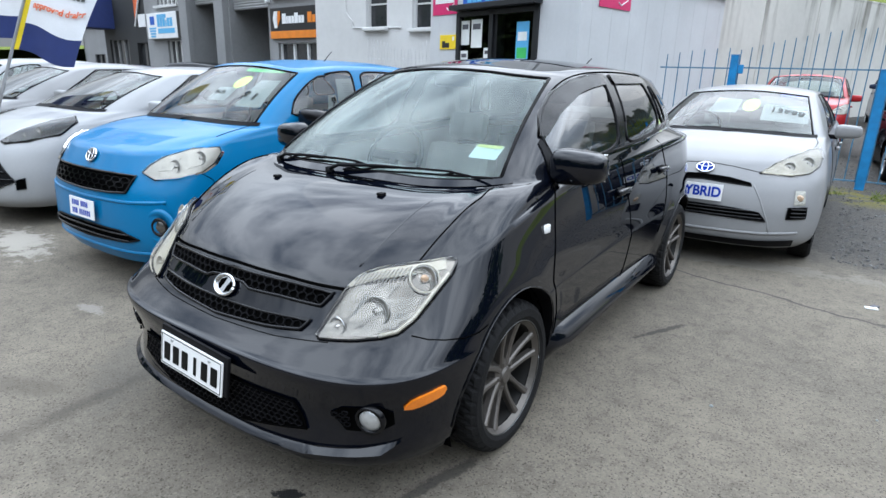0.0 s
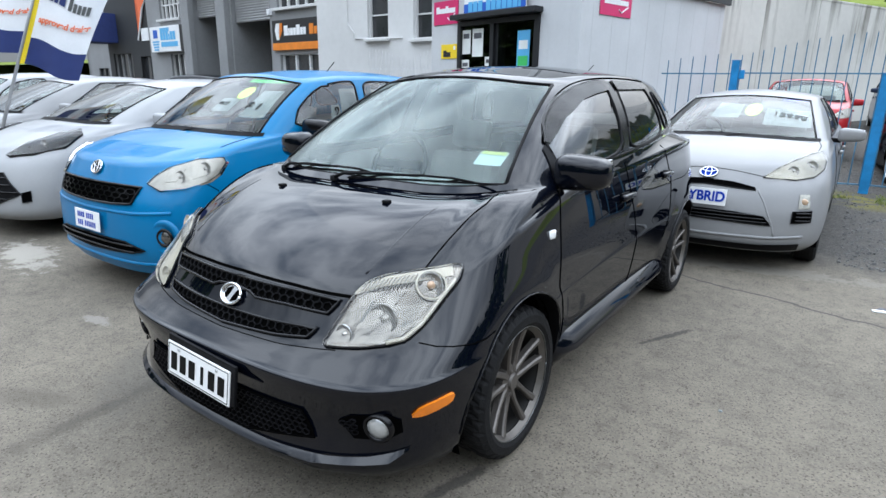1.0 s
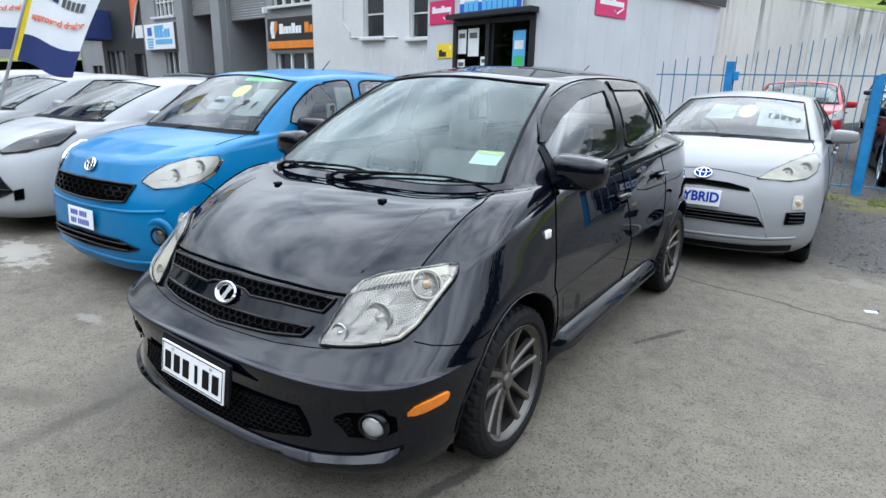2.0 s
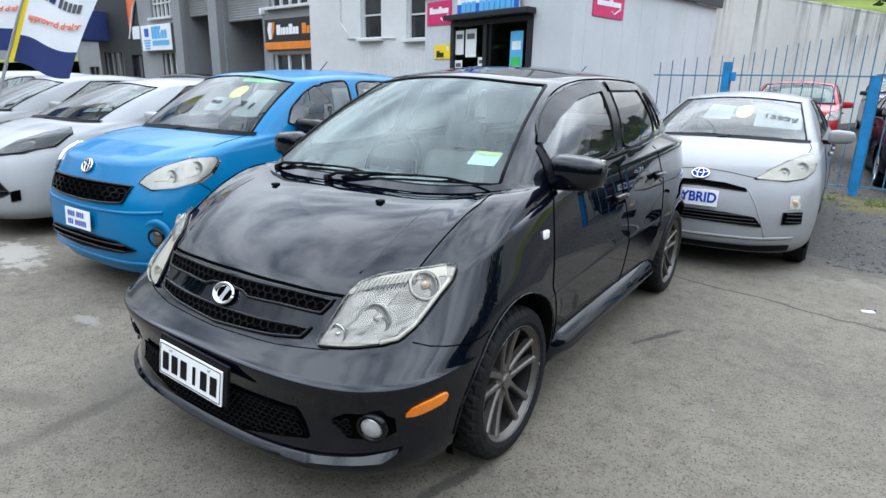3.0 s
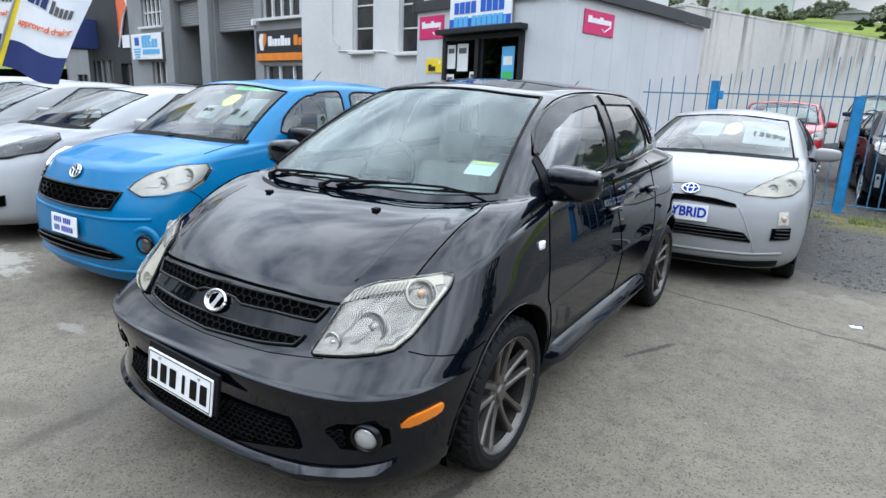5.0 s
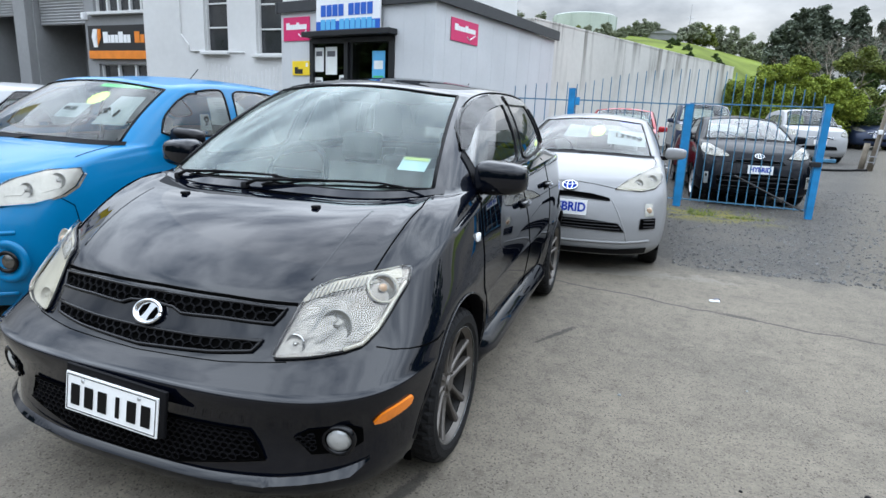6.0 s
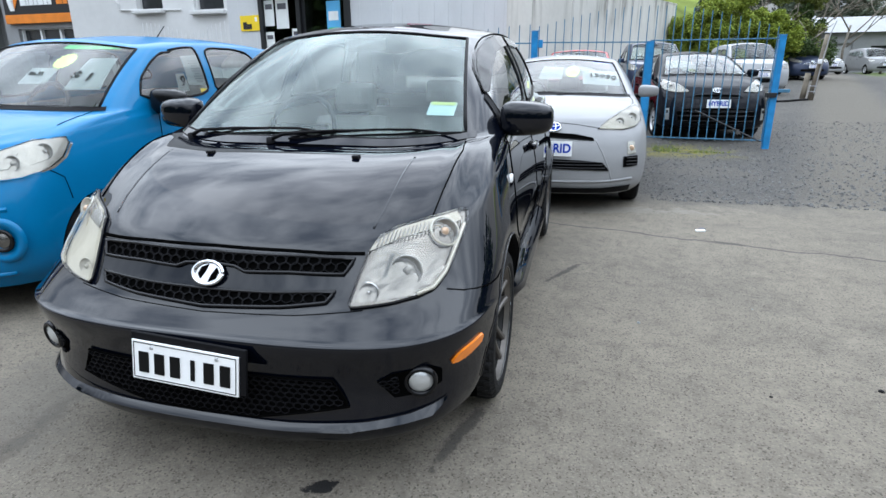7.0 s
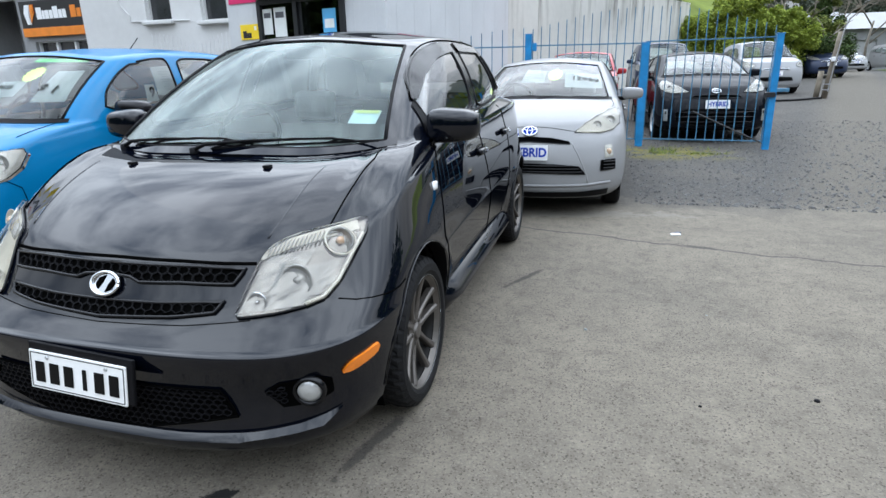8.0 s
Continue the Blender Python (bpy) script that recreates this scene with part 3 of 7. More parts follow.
def wiper(root, a, b, lift=0.035):
    """A wiper: arm and blade lying over the glass from a to b (plan places)."""
    ob = new("wiper"); ob.parent = root

    def place(k, up):
        p = a.lerp(b, k)
        return p + Vector((0, -0.35, 0.94)) * up
    arm = part("arm", tube([place(0, 0.008), place(0.08, lift * 0.9), place(0.34, lift * 1.05), place(0.56, lift * 0.9)], 0.009, 6, 0.005), M["trim"], ob, smooth=True)
    part("pivot_cap", lathe([(0.016, -0.01), (0.015, 0.012), (0.0005, 0.016)], 14, Matrix.Translation(place(0, 0.004)) @ Matrix.Rotation(-math.pi / 2, 4, "Y")), M["trim"], arm, smooth=True)
    blade = part("blade", tube([place(0.10, lift * 0.30), place(0.5, lift * 0.36), place(1.0, lift * 0.24)], 0.0048, 6), M["trim"], ob)
    part("bridge", tube([place(0.22, lift * 0.4), place(0.34, lift * 0.85), place(0.56, lift * 0.98), place(0.76, lift * 0.8), place(0.86, lift * 0.36)], 0.0052, 6), M["trim"], blade, smooth=True)
    for u in (0.18, 0.80):
        part("claw", tube([place(u - 0.07, lift * 0.34), place(u, lift * 0.66), place(u + 0.08, lift * 0.34)], 0.0044, 5), M["trim"], blade)
    return ob


def plate(root, text, at, turn, ink, size=(0.36, 0.125), letters=0.09, holder=True, bars=False, lines=None, squeeze=0.9):
    """A number plate or sales plate on the bumper."""
    ob = new("number_plate"); ob.parent = root; ob.matrix_basis = Matrix.Translation(at) @ turn
    if holder:
        part("holder", box((size[0] + 0.03, 0.012, size[1] + 0.02), (0.006, 0.008, 0.012), 0.004), M["trim"], ob)
    part("plate", box((size[0], 0.006, size[1]), (0, -0.002, 0), 0.002), M["white"], ob)
    if bars:
        for w, h, x, z in ((size[0] - 0.014, 0.0022, 0, size[1] / 2 - 0.007), (size[0] - 0.014, 0.0022, 0, 0.007 - size[1] / 2), (0.0022, size[1] - 0.016, size[0] / 2 - 0.007, 0), (0.0022, size[1] - 0.016, 0.007 - size[0] / 2, 0)):
            part("plate_border", box((w, 0.002, h), (x, -0.0055, z)), ink, ob)
        for x in (-0.11, 0.11):
            part("bolt", lathe([(0.0065, 0.0), (0.005, 0.004), (0.0005, 0.005)], 10, Matrix.Translation((x, -0.005, size[1] / 2 - 0.018)) @ Matrix.Rotation(-math.pi / 2, 4, "Z")), M["alloy"], ob)
        for k in range(6):
            part("character", box((0.034 if k != 3 else 0.014, 0.003, 0.066), (-0.138 + k * 0.054 + (0.006 if k > 2 else 0), -0.007, -0.004), 0.0012), ink, ob, "plain black bar")
    if lines == []:
        for z, ws in ((0.028, (4, 4)), (-0.028, (3, 6))):
            x = -0.12
            for count in ws:
                for _ in range(count):
                    part("character", box((0.014, 0.003, 0.036), (x, -0.006, z)), ink, ob, "plain blue bar")
                    x += 0.0262
                x += 0.02
    for txt, z, sz in (lines or ([] if bars else [(text, 0, letters)])):
        lettering("character", txt, sz, ink, ob, pose(0, -0.0065, z), squeeze=squeeze, depth=0.001, bold=0.03)
    return ob


def seat(root, at, width, material_):
    ob = new("seat"); ob.parent = root; ob.matrix_basis = Matrix.Translation(at)
    part("cushion", box((width, 0.5, 0.16), (0, 0.2, 0.36), 0.06), material_, ob)
    part("backrest", box((width, 0.14, 0.6), (0, 0.52, 0.70), 0.06, Matrix.Rotation(-0.28, 4, "X")), material_, ob)
    part("headrest", box((min(width * 0.55, 0.27), 0.09, 0.18), (0, 0.65, 1.10), 0.04, Matrix.Rotation(-0.2, 4, "X")), material_, ob)


def cabin(root, s, seat_mat):
    """Seats, dashboard and steering wheel."""
    w = s["belt"][0]
    y = s["belt"][1]
    for x in (-0.36, 0.36):
        seat(root, (x, y + 0.85, 0.0), 0.5, seat_mat)
    seat(root, (0, y + 1.72, 0.0), 1.15, seat_mat)
    zc = s["belt"][7][0][1]
    part("dashboard", box((2 * w * 0.93, 0.55, 0.28), (0, y + 0.42, zc - 0.17), 0.06), M["dash"], root)
    bm = bmesh.new()
    ring = [Vector((0.18 * math.cos(k * math.tau / 28), 0, 0.18 * math.sin(k * math.tau / 28))) for k in range(29)]
    put_tube(bm, ring, 0.015, 8)
    put_box(bm, (0.3, 0.03, 0.05), (0, 0, 0), 0.01); put_box(bm, (0.05, 0.03, 0.17), (0, 0, -0.09), 0.01)
    part("steering_wheel", bm, M["trim"], root, at=pose(-0.36, y + 0.74, zc - 0.0, -25))
    part("inner_mirror", box((0.22, 0.03, 0.06), (0, s["roof"][1] - 0.02, s["roof"][7][0][1] - 0.02), 0.015), M["trim"], root)


def on_glass(hull, at, lift):
    """A pose flat on the front glass, for print that faces forward."""
    c, nor = hull.on(at, "front", 0.0)
    side = (Vector((1, 0, 0)) - nor * nor.x).normalized()
    m = Matrix((side, -nor, side.cross(-nor))).transposed().to_4x4()
    return Matrix.Translation(c + nor * lift) @ m


def inside(p, poly):
    odd = False
    for (x0, y0), (x1, y1) in zip(poly, poly[1:] + poly[:1]):
        if (y0 > p[1]) != (y1 > p[1]) and p[0] < (x1 - x0) * (p[1] - y0) / (y1 - y0) + x0:
            odd = not odd
    return odd


def both(half):
    """A closed outline from its half with x above 0, listed from the upper middle round to the lower middle."""
    return half + [(-x, z) for x, z in reversed(half) if x > 0]


def flip(outline):
    return [(-x, z) for x, z in outline][::-1]


def honeycomb(hull, outline, axis, pitch=0.03, flat=0.62, lift=0.004, bar=0.0035, tall=0.713):
    """Six-sided openings: one ring a cell, lying on the skin."""
    bm = bmesh.new()
    lo = [min(p[i] for p in outline) for i in (0, 1)]
    hi = [max(p[i] for p in outline) for i in (0, 1)]
    row, z = 0, lo[1]
    while z < hi[1]:
        x = lo[0] + (pitch / 2 if row % 2 else 0)
        while x < hi[0]:
            if all(inside((x + u * pitch, z + v * pitch * flat), outline) for u, v in ((0.42, 0), (-0.42, 0), (0, 0.5), (0, -0.5))):
                c, nor = hull.on((x, z), axis, lift)
                ring = []
                for rad, up in ((pitch * 0.56, 0.0), (pitch * 0.56, 0.006), (pitch * 0.56 - bar, 0.006), (pitch * 0.56 - bar, -0.002)):
                    ring.append([bm.verts.new(hull_shift(c, nor, rad * math.cos(k * math.tau / 6 + 0.5236), rad * tall * math.sin(k * math.tau / 6 + 0.5236), up)) for k in range(6)])
                for a, b in zip(ring, ring[1:]):
                    for k in range(6):
                        bm.faces.new((a[k], a[(k + 1) % 6], b[(k + 1) % 6], b[k]))
            x += pitch
        z += pitch * flat
        row += 1
    return bm


def hull_shift(c, nor, u, v, up):
    side = Vector((1, 0, 0)) - nor * nor.x
    side.normalize()
    top = nor.cross(side)
    if top.z < 0:
        top = -top
    return c + side * u + top * v + nor * up


def oval_badge(hull, root, at, axis, rx, rz, style):
    """A chrome oval with plain inner shapes."""
    c, nor = hull.on(at, axis, 0.008)
    ob = new("badge"); ob.parent = root
    bm = bmesh.new()
    put_tube(bm, [hull_shift(c, nor, rx * math.cos(k * math.tau / 32), rz * math.sin(k * math.tau / 32), 0.004) for k in range(33)], 0.006, 8)
    part("ring", bm, M["chrome"], ob, smooth=True)
    bm = bmesh.new()
    bm.faces.new([bm.verts.new(hull_shift(c, nor, rx * math.cos(k * math.tau / 32), rz * math.sin(k * math.tau / 32), 0.0)) for k in range(32)])
    part("badge_back", bm, M["chrome"] if style == "slash" else M["blue_ink"] if style == "hybrid" else M["trim"], ob)
    bm = bmesh.new()
    if style == "slash":
        for sg in (1, -1):
            q = [(sg * x, sg * z) for x, z in ((-0.70, -0.12), (-0.52, 0.5), (-0.08, 0.78), (-0.26, 0.1), (-0.52, -0.52))]
            lo = [bm.verts.new(hull_shift(c, nor, rx * x, rz * z, 0.001)) for x, z in q]
            up = [bm.verts.new(hull_shift(c, nor, rx * x * 0.95, rz * z * 0.95, 0.004)) for x, z in q]
            bm.faces.new(up)
            for k in range(5):
                bm.faces.new((lo[k], lo[(k + 1) % 5], up[(k + 1) % 5], up[k]))
        part("emblem", bm, M["dark"], ob)
    else:
        put_tube(bm, [hull_shift(c, nor, rx * 0.36 * math.cos(k * math.tau / 24), rz * 0.95 * math.sin(k * math.tau / 24), 0.004) for k in range(25)], 0.005, 6)
        put_tube(bm, [hull_shift(c, nor, rx * 0.8 * math.cos(k * math.tau / 24), rz * 0.5 + rz * 0.42 * math.sin(k * math.tau / 24), 0.004) for k in range(25)], 0.005, 6)
        part("emblem", bm, M["chrome"], ob, smooth=True)
    return ob


def bowl(hull, root, at, axis, r, lift, mat, name="lamp_bowl"):
    c, nor = hull.on(at, axis, lift)
    q = nor.to_track_quat("X", "Z").to_matrix().to_4x4()
    q = (nor * 0.35 + Vector((0, -0.65, 0))).normalized().to_track_quat("X", "Z").to_matrix().to_4x4()
    return part(name, lathe([(r, 0.004), (r * 0.92, 0.006), (r * 0.86, 0.001), (r * 0.55, -0.006), (r * 0.25, -0.004), (r * 0.22, 0.006), (0.0005, 0.008)], 28, Matrix.Translation(c) @ q), mat, root, smooth=True)


def headlight(hull, root, outline, axis, bowls, side, back_mat, rim_r=0.004, step=0.02):
    """A headlight: reflector shell, bowls and a clear cover with a rim."""
    ob = new("headlight"); ob.parent = root
    out = outline if side > 0 or axis == "diag" else flip(outline)
    turned = axis == "diag"
    if turned and side < 0:
        axis = "diag2"
    part("reflector", hull.patch(out, axis, 0.004, step), back_mat, ob, smooth=True)
    for x, z, r, mt in bowls:
        bowl(hull, ob, (x if turned else x * side, z), axis, r, 0.007, mt)
    lens = part("lens", hull.patch(out, axis, 0.02, step, 0.02), M["lamp_glass"], ob, smooth=True)
    lens.visible_shadow = False
    rim = [hull.on(p, axis, 0.006)[0] for p in out]
    part("lamp_rim", tube(rim + rim[:1], rim_r, 6), M["gloss_black"], ob, smooth=True)
    return ob


def glass_seals(hull, root, mat=None):
    """Rubber round the windscreen and the black strip under it."""
    i0, i1 = hull.belt_row + 1, hull.belt_row + len(V_GLASS) - 2
    jw = int(round(hull.s["pillar"][0] / 90 * NF))
    r = hull.rows
    path = [r[i0][j] for j in range(jw + 1)] + [r[i][jw] for i in range(i0, i1 + 1)] + [r[i1][j] for j in range(jw, -1, -1)]
    part("windscreen_seal", tube(path[:jw + 1][::-1] + [Vector((-p.x, p.y, p.z)) for p in path[:jw + 1]], 0.007, 6), M["trim"], root, smooth=True)
    part("windscreen_seal", tube(path[jw:] + [Vector((-p.x, p.y, p.z)) for p in path[jw:]][::-1], 0.008, 6), M["trim"], root, smooth=True)
    bm = bmesh.new()
    for sd in (1, -1):
        lines = [[bm.verts.new((p.x * sd, p.y - 0.002, p.z + 0.005)) for p in r[i][:jw + 3]] for i in (hull.belt_row, hull.belt_row + 1)]
        for a, b in zip(lines, lines[1:]):
            for j in range(jw + 2):
                bm.faces.new((a[j], a[j + 1], b[j + 1], b[j]))
    part("cowl", bm, mat or M["trim"], root, smooth=True)


def window_strip(hull, root, name, mat, k0, k1, out, f0, f1):
    """A strip along the tops of the side windows."""
    for sd in (1, -1):
        bm = bmesh.new()
        j0, j1 = NF + int(f0 * NS), NF + int(f1 * NS)
        lines = [[bm.verts.new(((p.x + o) * sd, p.y, p.z)) for p in hull.rows[hull.belt_row + k][j0:j1]] for k, o in zip(range(k0, k1 + 1), (out, out * 0.8, 0.004))]
        for a, b in zip(lines, lines[1:]):
            for j in range(len(a) - 1):
                bm.faces.new((a[j], a[j + 1], b[j + 1], b[j]))
        ob = part(name, bm, mat, root, smooth=True)
        ob.visible_shadow = False


def door_handle(hull, root, y, z, mat):
    for axis in ("side", "other"):
        c, nor = hull.on((y, z), axis, 0.0)
        ob = part("door_handle", box((0.03, 0.17, 0.032), c + nor * 0.022, 0.010), mat, root, smooth=True)
        part("handle_cup", box((0.006, 0.11, 0.07), c - Vector((0, 0, 0.012)) + nor * 0.002, 0.002), M["trim"], ob)


def seams(hull, root, side_lines, top_lines=(), front_lines=()):
    for pts in side_lines:
        for axis in ("side", "other"):
            part("shut_line", hull.line(pts, axis), M["dark"], root)
    for pts in top_lines:
        for sg in (1, -1):
            part("shut_line", hull.line([(x * sg, y) for x, y in pts], "top"), M["dark"], root)
    for pts in front_lines:
        for sg in (1, -1):
            part("shut_line", hull.line([(x * sg, y) for x, y in pts], "front"), M["dark"], root)


def car_base(name, label, m, spec, paint_mat, rear_glass, rim_mat, spokes, pair=0.0, cap=False, group="cars on the lot", seats=True):
    root = thing(name, m, label, "car", group)
    hull = Hull(spec)
    hull.build(root, dict(rear_glass=rear_glass), paint_mat)
    r = spec["tyre"]
    for y in (0, spec["base"]):
        for side in (1, -1):
            wheel(root, (side * (spec["rails"][2][0] - 0.005 - spec["tyre_w"] / 2 - spec.get("tuck", 0.02)), y, r), side, r, spec["rim"], spec["tyre_w"], rim_mat, spokes, pair, cap)
    if seats:
        cabin(root, spec, M["seat"])
    return root, hull


BLACK = dict(
    taper=[(-0.8, 1.0), (0.0, 1.0), (1.2, 0.985), (2.4, 0.98), (2.8, 0.93), (3.1, 0.89)], top_taper=[(-0.8, 1.0), (1.2, 0.985), (1.7, 0.97), (2.2, 0.915), (2.6, 0.83), (3.0, 0.73)], flare=(0.012, 0.024), base=2.37, arch_z=0.305, arch_r=0.362, arch_y=-0.022, tyre=0.302, rim=0.224, tyre_w=0.2, tuck=-0.016,
    rails=[
        (0.745, -0.725, 0.50, 2.8, 3.00, 0.5, 3.0, [(-0.7, 0.156), (-0.3, 0.164), (0.45, 0.20), (2.0, 0.20), (3.0, 0.28)], 0),
        (0.79, -0.77, 0.50, 2.9, 3.05, 0.5, 3.0, [(-0.7, 0.222), (0.4, 0.27), (2.0, 0.27), (3.0, 0.36)], 0),
        (0.826, -0.748, 0.52, 3.0, 3.10, 0.5, 3.0, [(-0.7, 0.37), (0.4, 0.42), (2.0, 0.44), (3.0, 0.48)], 0),
        (0.845, -0.78, 0.52, 3.1, 3.10, 0.5, 3.0, [(-0.7, 0.505), (-0.3, 0.535), (0.4, 0.57), (2.0, 0.60), (3.0, 0.60)], 0),
        (0.843, -0.757, 0.52, 3.1, 3.10, 0.5, 3.0, [(-0.7, 0.532), (-0.3, 0.57), (0.4, 0.61), (2.0, 0.64), (3.0, 0.64)], 0),
        (0.83, -0.692, 0.56, 2.6, 3.07, 0.5, 3.0, [(-0.7, 0.594), (-0.3, 0.68), (0.0, 0.73), (0.4, 0.76), (2.0, 0.80), (3.0, 0.82)], 0),
        (0.785, -0.615, 0.61, 2.4, 3.03, 0.45, 3.2, [(-0.6, 0.735), (-0.28, 0.815), (0.0, 0.90), (0.4, 0.975), (1.2, 1.01), (2.3, 1.06), (3.0, 1.04)], 0),
    ],
    belt=(0.762, -0.02, 0.56, 2.9, 2.98, 0.35, 4.0, [(0.0, 0.975), (0.15, 1.005), (0.45, 1.03), (1.2, 1.06), (2.4, 1.11), (3.0, 1.08)], 0.015),
    roof=(0.585, 0.77, 0.40, 3.0, 2.66, 0.25, 4.0, [(0.8, 1.41), (1.2, 1.455), (1.9, 1.46), (2.6, 1.41)], 0.065),
    hood=0.06, ridge=0.02, bulge=0.032, pillar=(52, 75), pillar_rear=50, windows=[],
    outlines=[[(0.45, 1.055), (0.445, 1.17), (0.56, 1.265), (0.71, 1.342), (0.89, 1.402), (1.08, 1.432), (1.245, 1.438), (1.225, 1.27), (1.19, 1.08)], [(1.31, 1.085), (1.355, 1.25), (1.375, 1.43), (1.91, 1.43), (2.0, 1.28), (2.05, 1.13)], [(2.13, 1.16), (2.07, 1.38), (2.13, 1.38), (2.29, 1.17)]],
)
black, bh = car_base("black_hatchback", "glossy black five-door hatchback with dark alloy wheels", pose(0, 0, 0), BLACK, M["black_paint"], M["privacy"], M["gunmetal"], 5, 0.23)

BLUE = dict(
    taper=[(-0.8, 1.0), (0.0, 1.0), (2.4, 0.99), (3.0, 0.95)], base=2.49, arch_z=0.29, arch_r=0.32, tyre=0.283, rim=0.185, tyre_w=0.165,
    rails=[
        (0.76, -0.62, 0.42, 2.8, 2.98, 0.5, 3.0, [(-0.6, 0.17), (0.45, 0.20), (2.0, 0.20), (3.0, 0.28)], 0),
        (0.81, -0.67, 0.40, 2.8, 3.00, 0.5, 3.0, [(-0.6, 0.27), (0.4, 0.30), (3.0, 0.36)], 0),
        (0.83, -0.68, 0.40, 2.8, 3.03, 0.5, 3.0, [(-0.6, 0.42), (0.4, 0.44), (3.0, 0.5)], 0),
        (0.832, -0.665, 0.42, 2.8, 3.03, 0.5, 3.0, [(-0.6, 0.60), (0.4, 0.62), (3.0, 0.66)], 0),
        (0.82, -0.63, 0.44, 2.7, 3.00, 0.5, 3.0, [(-0.6, 0.72), (0.0, 0.80), (2.0, 0.82), (3.0, 0.84)], 0),
        (0.79, -0.55, 0.50, 2.6, 2.96, 0.45, 3.2, [(-0.6, 0.87), (-0.2, 0.93), (0.4, 0.99), (1.2, 1.01), (3.0, 1.06)], 0),
    ],
    belt=(0.775, 0.10, 0.42, 3.6, 2.92, 0.35, 4.0, [(0.0, 1.02), (0.45, 1.04), (1.2, 1.06), (2.4, 1.11), (3.0, 1.10)], 0.02),
    roof=(0.63, 0.72, 0.30, 4.0, 2.78, 0.25, 4.0, [(0.8, 1.42), (1.2, 1.46), (1.9, 1.465), (2.6, 1.42)], 0.06),
    hood=0.03, bulge=0.022, pillar=(57, 70), pillar_rear=50, windows=[],
    outlines=[[(0.50, 1.075), (0.585, 1.215), (0.75, 1.325), (0.90, 1.392), (1.1, 1.425), (1.26, 1.43), (1.235, 1.26), (1.22, 1.095)], [(1.305, 1.10), (1.33, 1.27), (1.36, 1.43), (1.75, 1.43), (1.95, 1.40), (2.06, 1.22), (2.02, 1.14)], [(2.14, 1.18), (2.06, 1.38), (2.2, 1.37), (2.42, 1.24), (2.44, 1.19)]],
)
blue, uh = car_base("blue_hatchback", "bright metallic blue small hatchback with price papers behind its windscreen", pose(-2.47, 0.63, 0), BLUE, M["blue_paint"], M["side_glass"], M["alloy"], 9, 0, True)

SILVER = dict(
    taper=[(-0.8, 1.0), (0.0, 1.0), (2.4, 0.99), (3.2, 0.93)], base=2.55, arch_z=0.29, arch_r=0.32, tyre=0.288, rim=0.19, tyre_w=0.17,
    rails=[
        (0.76, -0.72, 0.50, 2.4, 3.2, 0.5, 3.0, [(-0.7, 0.16), (0.45, 0.19), (2.0, 0.19), (3.0, 0.28)], 0),
        (0.82, -0.80, 0.50, 2.4, 3.23, 0.5, 3.0, [(-0.7, 0.24), (0.4, 0.28), (3.0, 0.36)], 0),
        (0.845, -0.79, 0.48, 2.4, 3.25, 0.5, 3.0, [(-0.7, 0.42), (0.4, 0.44), (3.0, 0.5)], 0),
        (0.847, -0.75, 0.50, 2.4, 3.25, 0.5, 3.0, [(-0.7, 0.58), (0.4, 0.60), (3.0, 0.66)], 0),
        (0.83, -0.69, 0.52, 2.4, 3.22, 0.5, 3.0, [(-0.7, 0.69), (0.0, 0.76), (2.0, 0.80), (3.0, 0.84)], 0),
        (0.79, -0.60, 0.60, 2.3, 3.18, 0.45, 3.2, [(-0.6, 0.80), (-0.2, 0.87), (0.4, 0.94), (1.2, 0.97), (3.2, 1.06)], 0),
    ],
    belt=(0.75, 0.02, 0.50, 3.2, 3.10, 0.35, 4.0, [(0.0, 0.98), (0.45, 1.0), (1.2, 1.02), (2.4, 1.07), (3.0, 1.10)], 0.03),
    roof=(0.56, 0.92, 0.30, 4.0, 2.85, 0.25, 4.0, [(0.9, 1.33), (1.3, 1.375), (1.9, 1.38), (2.8, 1.30)], 0.06),
    hood=0.03, bulge=0.025, pillar=(54, 63), pillar_rear=50, windows=[(0.05, 0.42), (0.46, 0.76)],
)
silver, sh = car_base("silver_hatchback", "silver hybrid hatchback parked nose out by the fence", pose(0.79, 3.93, 0, -0.8), SILVER, M["silver_paint"], M["side_glass"], M["alloy"], 7, 0, True)
white, wh = car_base("white_hatchback", "white compact hatchback with a black lower grille", pose(-4.95, 0.80, 0), SILVER, M["white_paint"], M["side_glass"], M["alloy"], 7, 0, True)


